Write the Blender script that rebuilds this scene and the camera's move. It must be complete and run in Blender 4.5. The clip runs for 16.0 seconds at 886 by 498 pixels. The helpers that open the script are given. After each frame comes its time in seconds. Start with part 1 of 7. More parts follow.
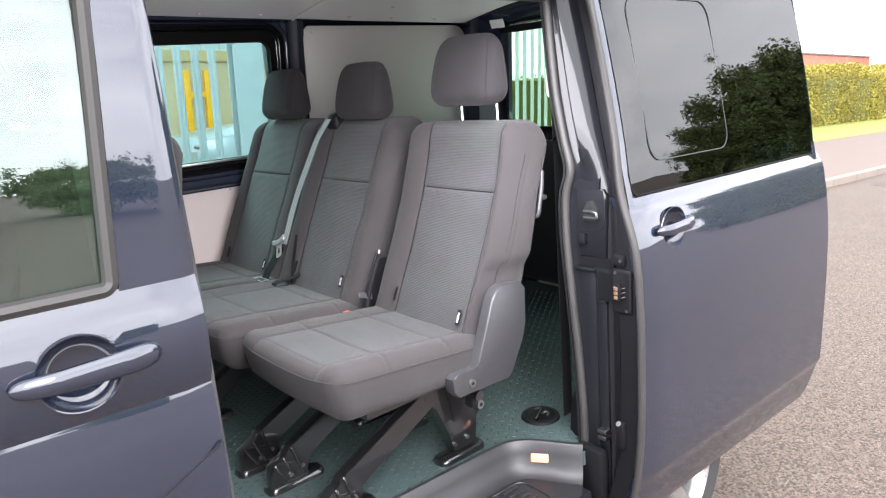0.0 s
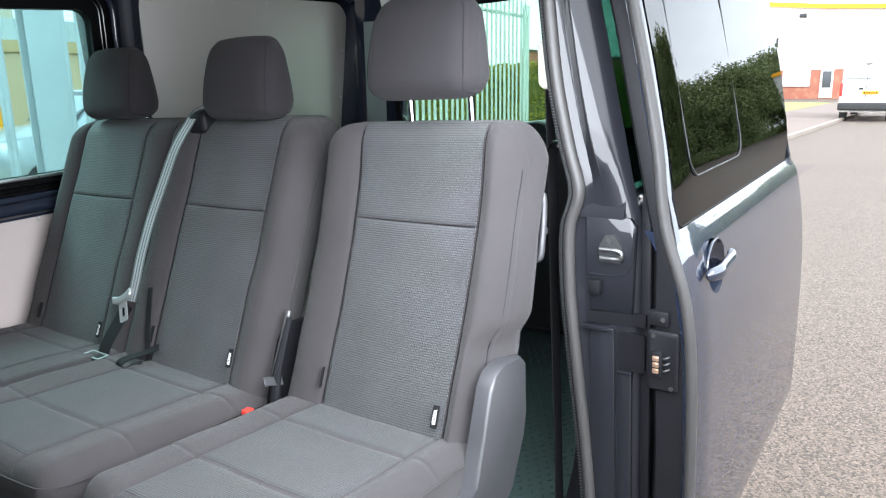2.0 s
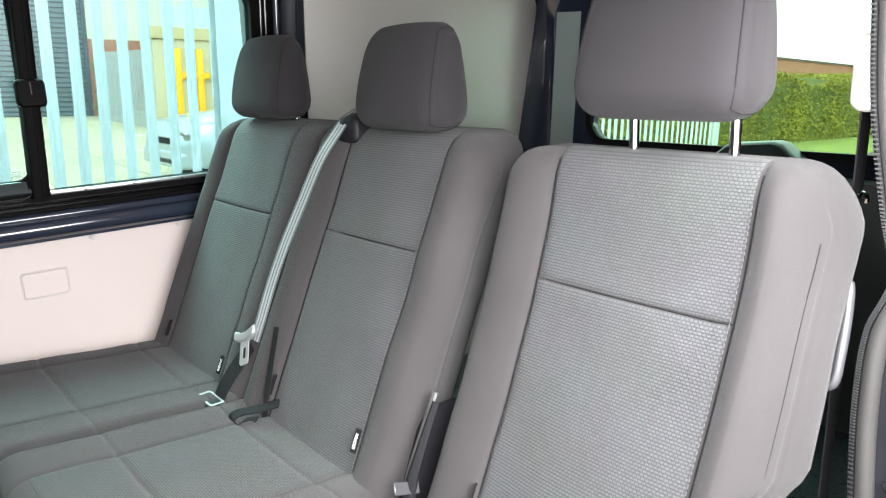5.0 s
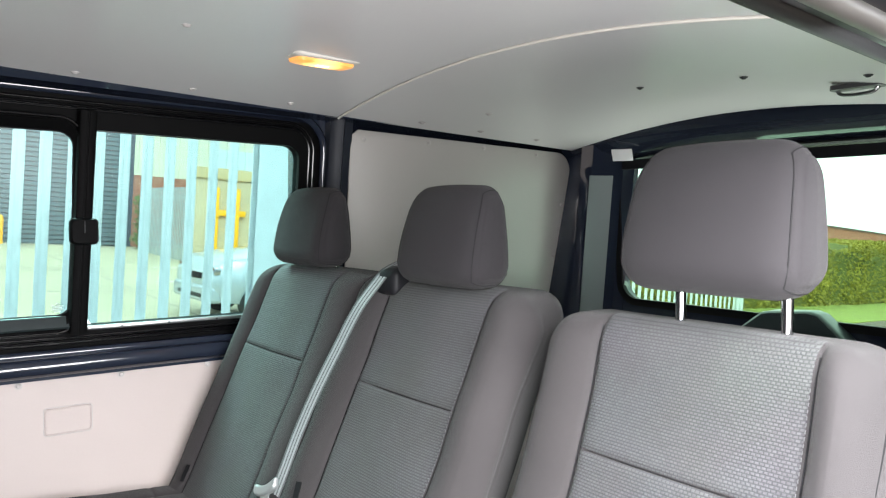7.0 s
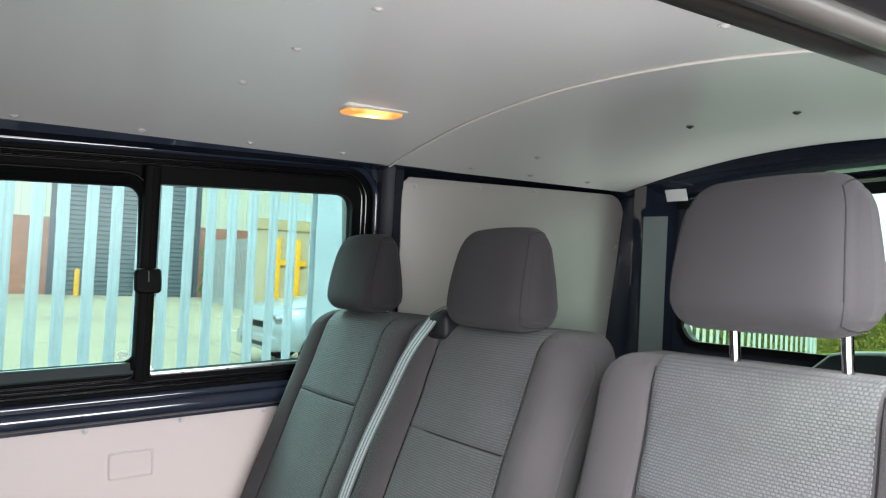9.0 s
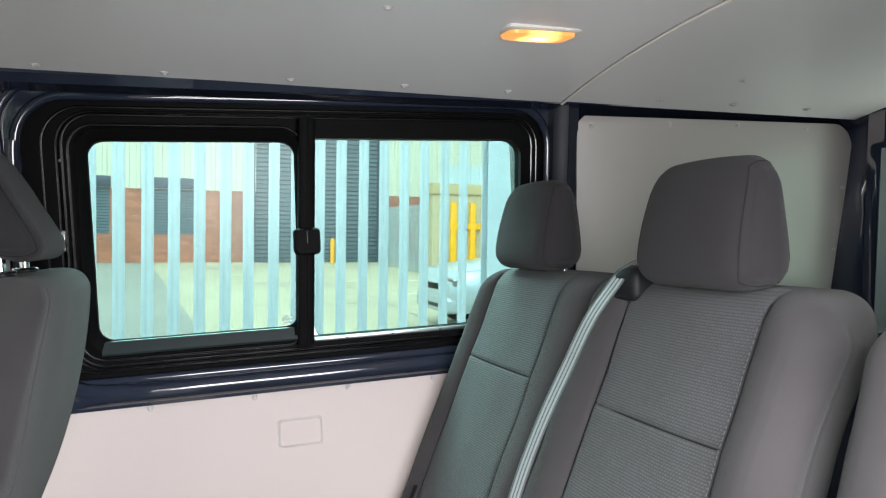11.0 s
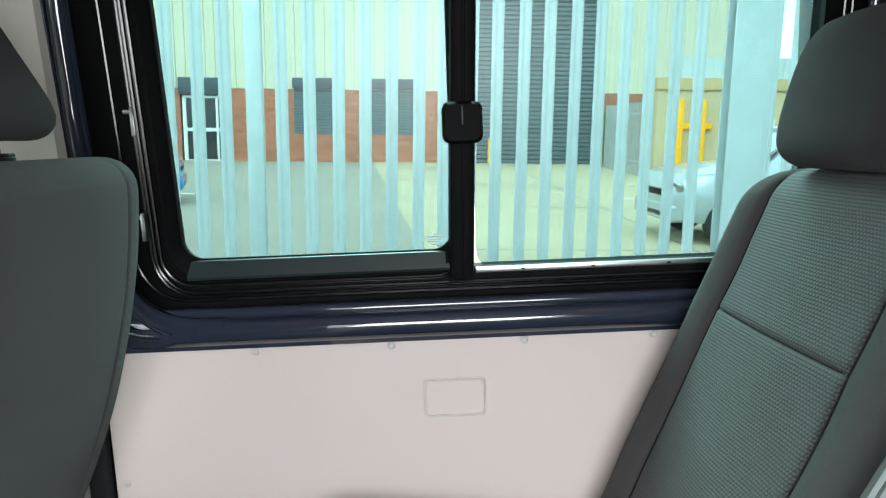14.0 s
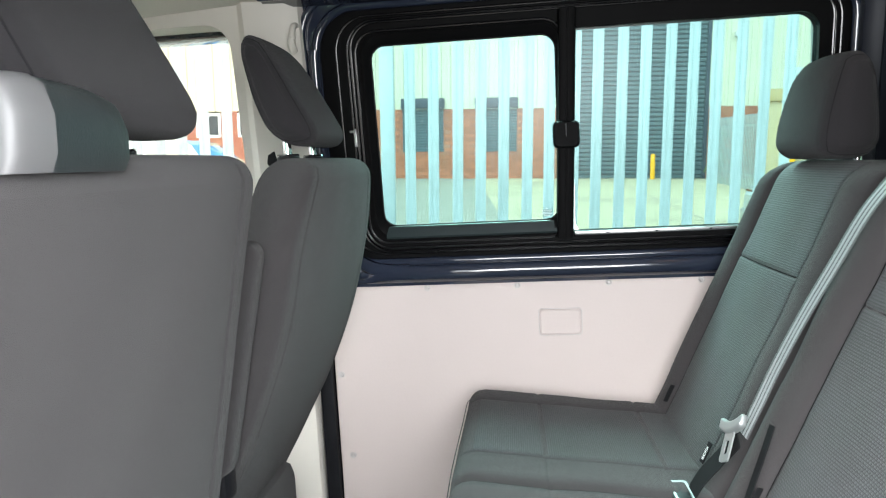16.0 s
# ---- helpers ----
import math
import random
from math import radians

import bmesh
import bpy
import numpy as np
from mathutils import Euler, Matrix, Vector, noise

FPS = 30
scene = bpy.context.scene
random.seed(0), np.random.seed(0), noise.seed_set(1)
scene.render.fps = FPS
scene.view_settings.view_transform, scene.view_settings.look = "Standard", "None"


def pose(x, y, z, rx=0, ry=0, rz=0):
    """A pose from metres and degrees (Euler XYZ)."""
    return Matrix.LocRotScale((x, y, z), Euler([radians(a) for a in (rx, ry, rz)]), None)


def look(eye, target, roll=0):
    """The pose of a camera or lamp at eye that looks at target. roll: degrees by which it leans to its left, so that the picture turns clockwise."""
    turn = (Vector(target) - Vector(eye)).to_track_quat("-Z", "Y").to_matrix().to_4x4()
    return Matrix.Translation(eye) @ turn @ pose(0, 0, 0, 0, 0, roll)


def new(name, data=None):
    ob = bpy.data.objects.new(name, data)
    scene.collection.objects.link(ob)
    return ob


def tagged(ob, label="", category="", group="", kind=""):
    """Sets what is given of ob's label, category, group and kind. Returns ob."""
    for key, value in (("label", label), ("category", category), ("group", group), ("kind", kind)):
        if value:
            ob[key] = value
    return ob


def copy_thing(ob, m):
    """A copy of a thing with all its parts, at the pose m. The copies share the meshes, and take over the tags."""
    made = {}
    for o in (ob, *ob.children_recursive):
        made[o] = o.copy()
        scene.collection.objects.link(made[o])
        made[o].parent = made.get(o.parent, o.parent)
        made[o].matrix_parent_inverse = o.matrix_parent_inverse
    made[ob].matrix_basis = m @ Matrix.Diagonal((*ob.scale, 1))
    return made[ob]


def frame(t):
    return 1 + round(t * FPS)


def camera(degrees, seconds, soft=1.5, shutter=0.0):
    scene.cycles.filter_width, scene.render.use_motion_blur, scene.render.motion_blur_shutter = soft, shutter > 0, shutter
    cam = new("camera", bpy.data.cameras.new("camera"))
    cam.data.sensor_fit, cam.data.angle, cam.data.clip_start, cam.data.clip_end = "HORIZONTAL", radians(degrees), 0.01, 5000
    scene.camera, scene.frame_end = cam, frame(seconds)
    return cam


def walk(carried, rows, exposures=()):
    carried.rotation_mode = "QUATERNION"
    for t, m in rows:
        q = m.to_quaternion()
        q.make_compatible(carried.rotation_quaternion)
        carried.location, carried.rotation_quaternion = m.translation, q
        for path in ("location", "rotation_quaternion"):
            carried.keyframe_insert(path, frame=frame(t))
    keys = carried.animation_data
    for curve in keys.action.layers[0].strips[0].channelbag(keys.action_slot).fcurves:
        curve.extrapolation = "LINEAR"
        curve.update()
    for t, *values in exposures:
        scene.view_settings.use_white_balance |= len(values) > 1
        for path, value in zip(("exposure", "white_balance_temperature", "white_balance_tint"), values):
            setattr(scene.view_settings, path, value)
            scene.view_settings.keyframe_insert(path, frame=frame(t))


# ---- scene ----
cam = camera(64.4, 16.0, soft=1.2)
# The van stands with its tail a little high: VAN takes the van's own level frame into the world.
VAN = Matrix.Translation((1.0, 2.0, 0.0)) @ Vector((0.04915, -0.02143, 0.99856)).rotation_difference(Vector((0, 0, 1))).to_matrix().to_4x4() @ Matrix.Translation((-1.0, -2.0, 0.0))
PATH = [
    (0, (-0.159, 0.178, 1.673), (1.062, 1.69, 1.203), -4.6),
    (0.5, (-0.143, 0.34, 1.676), (1.21, 1.732, 1.196), -4.7),
    (1, (-0.085, 0.522, 1.674), (1.372, 1.803, 1.19), -4.8),
    (1.5, (-0.026, 0.718, 1.678), (1.537, 1.864, 1.187), -4.7),
    (2, (0.101, 0.855, 1.655), (1.646, 2.019, 1.149), -3.7),
    (2.5, (0.225, 0.959, 1.642), (1.708, 2.197, 1.126), -3.3),
    (3, (0.308, 1.08, 1.64), (1.723, 2.385, 1.099), -3.4),
    (3.5, (0.373, 1.154, 1.634), (1.718, 2.534, 1.098), -3.3),
    (4, (0.408, 1.181, 1.633), (1.687, 2.623, 1.1), -3.3),
    (4.2, (0.428, 1.184, 1.646), (1.664, 2.656, 1.093), -3.9),
    (6.3, (0.352, 1.186, 1.68), (1.596, 2.729, 1.411), 0.3),
    (6.5, (0.373, 1.197, 1.686), (1.604, 2.757, 1.457), 0.0),
    (7, (0.384, 1.212, 1.684), (1.615, 2.786, 1.597), 0.7),
    (7.5, (0.384, 1.214, 1.69), (1.609, 2.795, 1.713), 1.0),
    (8, (0.375, 1.209, 1.692), (1.583, 2.8, 1.773), 0.9),
    (8.5, (0.374, 1.199, 1.689), (1.541, 2.821, 1.763), 0.4),
    (8.7, (0.382, 1.195, 1.685), (1.523, 2.837, 1.747), 0.1),
    (10.8, (0.474, 1.342, 1.649), (1.19, 3.209, 1.608), -2.1),
    (11, (0.502, 1.389, 1.656), (1.154, 3.279, 1.604), -2.2),
    (11.5, (0.57, 1.492, 1.649), (1.087, 3.424, 1.595), -2.6),
    (12, (0.657, 1.610, 1.647), (0.994, 3.580, 1.569), -2.8),
    (12.5, (0.681, 1.738, 1.637), (0.867, 3.724, 1.491), -2.6),
    (13, (0.666, 1.854, 1.635), (0.775, 3.836, 1.388), -1.9),
    (13.5, (0.664, 1.954, 1.615), (0.734, 3.931, 1.326), -2.1),
    (14, (0.674, 1.953, 1.618), (0.72, 3.929, 1.313), -2.2),
    (14.5, (0.681, 1.876, 1.618), (0.683, 3.854, 1.325), -2.3),
    (15, (0.685, 1.711, 1.613), (0.613, 3.691, 1.341), -2.5),
    (15.5, (0.679, 1.548, 1.607), (0.524, 3.526, 1.353), -2.8),
    (16, (0.639, 1.358, 1.594), (0.398, 3.328, 1.350), -3.0),
]
EXPOSURES = [(0.0, 1.2, 6500, 14), (1.0, 1.18, 6400, 12), (1.5, 1.15, 6250, 9), (2.5, 1.45, 6000, 6), (3.0, 1.72, 6300, 7), (3.5, 1.88, 6650, 8), (7.0, 1.75, 6550, 8), (8.5, 1.47, 6500, 8), (11.0, 1.56, 6500, 8), (12.0, 1.6, 6500, 8), (13.5, 1.42, 6400, 4), (15.0, 1.55, 6450, 4), (16.0, 1.7, 6450, 5)]
walk(cam, [(t, VAN @ look(eye, target, roll)) for t, eye, target, roll in PATH], EXPOSURES)

# ---- world and sun ----
world = bpy.data.worlds.new("sky")
scene.world = world
world.use_nodes = True
wn, wl = world.node_tree.nodes, world.node_tree.links
wn.clear()
w_out, w_bg = wn.new("ShaderNodeOutputWorld"), wn.new("ShaderNodeBackground")
w_sky, w_hsv = wn.new("ShaderNodeTexSky"), wn.new("ShaderNodeHueSaturation")
w_sky.sky_type, w_sky.sun_disc = "NISHITA", False
w_sky.sun_elevation, w_sky.sun_rotation = radians(48), radians(200)
w_sky.air_density, w_sky.dust_density = 1.0, 4.0
w_hsv.inputs["Saturation"].default_value = 0.25
w_co, w_no, w_ramp, w_mix = wn.new("ShaderNodeTexCoord"), wn.new("ShaderNodeTexNoise"), wn.new("ShaderNodeValToRGB"), wn.new("ShaderNodeMix")
w_map = wn.new("ShaderNodeMapping")
w_map.inputs["Scale"].default_value = (1.0, 1.0, 2.6)
w_no.inputs["Scale"].default_value, w_no.inputs["Detail"].default_value = 2.2, 6.0
w_ramp.color_ramp.elements[0].position, w_ramp.color_ramp.elements[1].position = 0.3, 0.72
w_ramp.color_ramp.elements[0].color, w_ramp.color_ramp.elements[1].color = (19.0, 20.0, 22.0, 1), (35.0, 35.6, 36.5, 1)
w_mix.data_type = "RGBA"
w_mix.inputs[0].default_value = 0.72
wl.new(w_co.outputs["Generated"], w_map.inputs["Vector"])
wl.new(w_map.outputs["Vector"], w_no.inputs["Vector"])
wl.new(w_no.outputs["Fac"], w_ramp.inputs["Fac"])
wl.new(w_sky.outputs["Color"], w_hsv.inputs["Color"])
wl.new(w_hsv.outputs["Color"], w_mix.inputs[6])
wl.new(w_ramp.outputs["Color"], w_mix.inputs[7])
wl.new(w_mix.outputs[2], w_bg.inputs["Color"])
w_bg.inputs["Strength"].default_value = 0.105
wl.new(w_bg.outputs["Background"], w_out.inputs["Surface"])

sun = new("sun", bpy.data.lights.new("sun", "SUN"))
sun.data.energy, sun.data.angle, sun.data.color = 1.85, radians(35), (1.0, 0.98, 0.96)
sun.matrix_world = look((0, 0, 30), (8, 22, 14))
# Added fill lamp in the open doorway, on top of the sky's own light.
day = new("doorway_daylight", bpy.data.lights.new("doorway_daylight", "AREA"))
day.data.shape, day.data.size, day.data.size_y, day.data.energy, day.data.color = "RECTANGLE", 0.8, 0.62, 11.5, (0.96, 0.96, 1.0)
day.matrix_world = VAN @ look((0.77, 1.375, 1.58), (1.02, 2.1, 1.0))
# Added teal lamp, unseen above the far window, for skylight through tinted glass.
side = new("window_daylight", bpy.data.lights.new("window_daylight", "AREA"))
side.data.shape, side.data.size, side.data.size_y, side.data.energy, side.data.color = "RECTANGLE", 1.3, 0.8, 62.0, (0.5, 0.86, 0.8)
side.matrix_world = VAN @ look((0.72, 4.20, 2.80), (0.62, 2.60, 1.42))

# Added lamp, unseen below the tailgate window, for daylight off pale road and grass.
tail = new("tailgate_daylight", bpy.data.lights.new("tailgate_daylight", "AREA"))
tail.data.shape, tail.data.size, tail.data.size_y, tail.data.energy, tail.data.color = "RECTANGLE", 1.2, 0.5, 5.5, (0.9, 1.0, 0.92)
tail.matrix_world = VAN @ look((3.05, 2.27, 1.10), (1.9, 2.15, 2.0))

# ---- building helpers ----
ORIG = {}


def turned(angle, x, y):
    """A turn about the upright line through (x, y)."""
    return Matrix.Translation((x, y, 0)) @ Matrix.Rotation(radians(angle), 4, "Z") @ Matrix.Translation((-x, -y, 0))


def thing(name, at=(0, 0, 0), label="", category="", group="", kind="", van=True, turn=None):
    """A top-level Empty at its base; parts under it are written in the same frame as at."""
    ob = new(name)
    ob.empty_display_size = 0.05
    ob.matrix_basis = (VAN if van else Matrix()) @ (turn or Matrix()) @ Matrix.Translation(at)
    ORIG[ob] = Vector(at)
    return tagged(ob, label, category, group, kind)


def part(name, bm, material, parent, label="", smooth=True, angle=40):
    """Links a bmesh as one mesh object under a thing or a part."""
    me = bpy.data.meshes.new(name)
    at = ORIG.get(parent, Vector())
    if at.length:
        bmesh.ops.translate(bm, verts=bm.verts, vec=-at)
    bmesh.ops.recalc_face_normals(bm, faces=bm.faces)
    bm.to_mesh(me)
    bm.free()
    if smooth:
        me.shade_smooth()
        me.set_sharp_from_angle(angle=radians(angle))
    me.materials.append(material)
    ob = new(name, me)
    ob.parent = parent
    ORIG[ob] = at
    if label:
        tagged(ob, label)
    return ob


def structure(name, bm, material, label, category, van=True, smooth=True):
    """One mesh of the setting, with its origin at the frame's zero."""
    ob = part(name, bm, material, None, "", smooth)
    if van:
        ob.matrix_basis = VAN
    return tagged(ob, label, category, kind="structure")


def box(bm, lo, hi, r=0.0, seg=2):
    """A box between two corners with rounded edges, added to bm."""
    c, s = [(a + b) / 2 for a, b in zip(lo, hi)], [abs(b - a) for a, b in zip(lo, hi)]
    made = bmesh.ops.create_cube(bm, size=1.0, matrix=Matrix.Translation(c) @ Matrix.Diagonal((*s, 1)))["verts"]
    if r > 0:
        edges = list({e for v in made for e in v.link_edges})
        bmesh.ops.bevel(bm, geom=edges, offset=min(r, min(s) * 0.49), segments=seg, affect="EDGES", profile=0.5)
    return bm


def boxed(lo, hi, r=0.0, seg=2):
    return box(bmesh.new(), lo, hi, r, seg)


def cyl(bm, a, b, r, r2=None, n=20):
    """A closed round bar from a to b."""
    a, b = Vector(a), Vector(b)
    m = Matrix.Translation((a + b) / 2) @ (b - a).to_track_quat("Z", "Y").to_matrix().to_4x4()
    bmesh.ops.create_cone(bm, cap_ends=True, segments=n, radius1=r, radius2=r if r2 is None else r2, depth=(b - a).length, matrix=m)
    return bm


def tube(bm, pts, r, n=10, flat=1.0, up=(0, 0, 1)):
    """A bar with a round (or, with flat, oval) section along a line of points."""
    pts = [Vector(p) for p in pts]
    rings, up = [], Vector(up)
    for i, p in enumerate(pts):
        d = (pts[min(i + 1, len(pts) - 1)] - pts[max(i - 1, 0)]).normalized()
        side = d.cross(up)
        side = side.normalized() if side.length > 1e-4 else Vector((1, 0, 0))
        top = side.cross(d)
        rr = r[i] if isinstance(r, (list, tuple)) else r
        rings.append([bm.verts.new(p + side * rr * math.cos(k * 2 * math.pi / n) + top * rr * flat * math.sin(k * 2 * math.pi / n)) for k in range(n)])
    for a, b in zip(rings, rings[1:]):
        for k in range(n):
            bm.faces.new((a[k], a[(k + 1) % n], b[(k + 1) % n], b[k]))
    bm.faces.new(rings[0])
    bm.faces.new(rings[-1])
    return bm


def smooth_line(pts, n=8):
    """A Catmull-Rom line through points."""
    pts = [Vector(p) for p in pts]
    out = []
    for i in range(len(pts) - 1):
        p0, p1, p2, p3 = pts[max(i - 1, 0)], pts[i], pts[i + 1], pts[min(i + 2, len(pts) - 1)]
        for k in range(n):
            t = k / n
            out.append(0.5 * (2 * p1 + (p2 - p0) * t + (2 * p0 - 5 * p1 + 4 * p2 - p3) * t * t + (3 * p1 - p0 - 3 * p2 + p3) * t ** 3))
    return out + [pts[-1]]


def loft(bm, rings, closed=True, caps=True):
    """Skins rows of points, each of one length."""
    vs = [[bm.verts.new(p) for p in ring] for ring in rings]
    for a, b in zip(vs, vs[1:]):
        n = len(a)
        for k in range(n if closed else n - 1):
            bm.faces.new((a[k], a[(k + 1) % n], b[(k + 1) % n], b[k]))
    if caps and closed:
        bm.faces.new(vs[0])
        bm.faces.new(vs[-1])
    return bm


def slab(bm, outline, low, high, axis="z"):
    """A flat outline of (a, b) pairs made thick along an axis: z takes (x, y), y takes (x, z), x takes (y, z)."""
    put = {"z": lambda a, b, c: (a, b, c), "y": lambda a, b, c: (a, c, b), "x": lambda a, b, c: (c, a, b)}[axis]
    return loft(bm, [[put(a, b, c) for a, b in outline] for c in (low, high)])


def round_rect(x0, x1, z0, z1, r, n=6):
    """The outline of a rectangle with round corners."""
    out = []
    for cx, cz, a in ((x1 - r, z1 - r, 0), (x0 + r, z1 - r, 90), (x0 + r, z0 + r, 180), (x1 - r, z0 + r, 270)):
        out += [(cx + r * math.cos(radians(a + 90 * k / n)), cz + r * math.sin(radians(a + 90 * k / n))) for k in range(n + 1)]
    return out


def ring_plate(bm, outer, inner, put0, put1):
    """A plate with an opening: two outlines of one length, laid at two depths by put0 and put1."""
    loops = [[bm.verts.new(f(a, b)) for a, b in o] for f in (put0, put1) for o in (outer, inner)]
    n = len(outer)
    for a, b in ((0, 1), (2, 3), (0, 2), (1, 3)):
        for k in range(n):
            bm.faces.new((loops[a][k], loops[a][(k + 1) % n], loops[b][(k + 1) % n], loops[b][k]))
    return bm


def softbox(bm, xs, ys, zs, r, bend=None):
    """A rounded box whose faces carry the rows of samples xs, ys and zs; bend moves each point."""
    ax = (sorted(xs), sorted(ys), sorted(zs))
    lo, hi = Vector([a[0] for a in ax]), Vector([a[-1] for a in ax])
    seen = {}

    def vert(p):
        key = tuple(round(c, 6) for c in p)
        if key not in seen:
            q = Vector([min(max(c, l + r), h - r) for c, l, h in zip(p, lo, hi)])
            d = Vector(p) - q
            out = q + d.normalized() * r if d.length > 1e-7 else Vector(p)
            seen[key] = bm.verts.new(bend(out) if bend else out)
        return seen[key]

    for i in range(3):
        j, k = (i + 1) % 3, (i + 2) % 3
        for side in (ax[i][0], ax[i][-1]):
            for a, a2 in zip(ax[j], ax[j][1:]):
                for b, b2 in zip(ax[k], ax[k][1:]):
                    c = []
                    for u, v in ((a, b), (a2, b), (a2, b2), (a, b2)):
                        p = [0, 0, 0]
                        p[i], p[j], p[k] = side, u, v
                        c.append(vert(p))
                    if len(set(c)) == 4:
                        bm.faces.new(c)
    return bm


def steps(a, b, n, extra=(), e=0.0):
    """n even samples from a to b, with close ones at both rims (width e) and round each extra place."""
    s = {a + (b - a) * i / n for i in range(n + 1)}
    for f in (0.15, 0.4, 0.7, 1.0):
        s |= {a + e * f, b - e * f}
    for c in extra:
        s |= {c + d for d in (-0.012, -0.007, -0.0035, 0.0, 0.0035, 0.007, 0.012)}
    s = sorted(x for x in s if a <= x <= b)
    out = [s[0]]
    for x in s[1:]:
        if x - out[-1] > 5e-4:
            out.append(x)
    out[-1] = b
    return out


# ---- materials ----
def mat(name, color, rough=0.6, metal=0.0, vary=0.12, scale=8.0, fine=0.0, fine_scale=220.0, bump=0.0, bump_scale=180.0, coat=0.0, spec=0.5, dirt=None, dirt_amount=0.25, per_object=0.0, stretch=(1, 1, 1), sheen=0.0, coat_ior=1.5):
    """A surface with variation at two scales, fine relief and, if dirt is given, worn patches of that colour."""
    m = bpy.data.materials.new(name)
    m.use_nodes = True
    n, l = m.node_tree.nodes, m.node_tree.links
    bsdf = n["Principled BSDF"]
    bsdf.inputs["Roughness"].default_value, bsdf.inputs["Metallic"].default_value = rough, metal
    bsdf.inputs["Coat Weight"].default_value, bsdf.inputs["Coat Roughness"].default_value = coat, 0.015
    bsdf.inputs["Specular IOR Level"].default_value = spec
    bsdf.inputs["Sheen Weight"].default_value, bsdf.inputs["Coat IOR"].default_value = sheen, coat_ior
    co, mp = n.new("ShaderNodeTexCoord"), n.new("ShaderNodeMapping")
    mp.inputs["Scale"].default_value = stretch
    l.new(co.outputs["Object"], mp.inputs["Vector"])
    big, small = n.new("ShaderNodeTexNoise"), n.new("ShaderNodeTexNoise")
    for t, s, d in ((big, scale, 5.0), (small, fine_scale, 3.0)):
        t.inputs["Scale"].default_value, t.inputs["Detail"].default_value = s, d
        l.new(mp.outputs["Vector"], t.inputs["Vector"])
    hsv = n.new("ShaderNodeHueSaturation")
    hsv.inputs["Color"].default_value = (*color, 1)
    value = n.new("ShaderNodeMath")
    value.operation = "MULTIPLY_ADD"
    value.inputs[1].default_value, value.inputs[2].default_value = vary * 2, 1 - vary
    l.new(big.outputs["Fac"], value.inputs[0])
    last = value
    if fine:
        add = n.new("ShaderNodeMath")
        add.operation = "MULTIPLY_ADD"
        add.inputs[1].default_value = fine * 2
        l.new(small.outputs["Fac"], add.inputs[0])
        sub = n.new("ShaderNodeMath")
        sub.operation = "SUBTRACT"
        sub.inputs[1].default_value = fine
        l.new(value.outputs[0], sub.inputs[0])
        l.new(sub.outputs[0], add.inputs[2])
        last = add
    if per_object:
        info, pm = n.new("ShaderNodeObjectInfo"), n.new("ShaderNodeMath")
        pm.operation = "MULTIPLY_ADD"
        pm.inputs[1].default_value = per_object
        l.new(info.outputs["Random"], pm.inputs[0])
        l.new(last.outputs[0], pm.inputs[2])
        last = pm
    l.new(last.outputs[0], hsv.inputs["Value"])
    shade = hsv.outputs["Color"]
    if dirt:
        ramp, mix, patch = n.new("ShaderNodeValToRGB"), n.new("ShaderNodeMix"), n.new("ShaderNodeTexNoise")
        patch.inputs["Scale"].default_value, patch.inputs["Detail"].default_value = scale * 0.6, 8.0
        l.new(mp.outputs["Vector"], patch.inputs["Vector"])
        ramp.color_ramp.elements[0].position, ramp.color_ramp.elements[1].position = 0.5, 0.72
        ramp.color_ramp.elements[1].color = (dirt_amount,) * 3 + (1,)
        l.new(patch.outputs["Fac"], ramp.inputs["Fac"])
        mix.data_type = "RGBA"
        l.new(ramp.outputs["Color"], mix.inputs[0])
        l.new(shade, mix.inputs[6])
        mix.inputs[7].default_value = (*dirt, 1)
        shade = mix.outputs[2]
    l.new(shade, bsdf.inputs["Base Color"])
    rv = n.new("ShaderNodeMath")
    rv.operation = "MULTIPLY_ADD"
    rv.inputs[1].default_value, rv.inputs[2].default_value = rough * 0.3, rough * 0.85
    l.new(big.outputs["Fac"], rv.inputs[0])
    l.new(rv.outputs[0], bsdf.inputs["Roughness"])
    if bump:
        bt, bn = n.new("ShaderNodeTexNoise"), n.new("ShaderNodeBump")
        bt.inputs["Scale"].default_value, bt.inputs["Detail"].default_value = bump_scale, 4.0
        l.new(mp.outputs["Vector"], bt.inputs["Vector"])
        bn.inputs["Strength"].default_value, bn.inputs["Distance"].default_value = bump, 0.01
        l.new(bt.outputs["Fac"], bn.inputs["Height"])
        l.new(bn.outputs["Normal"], bsdf.inputs["Normal"])
    return m


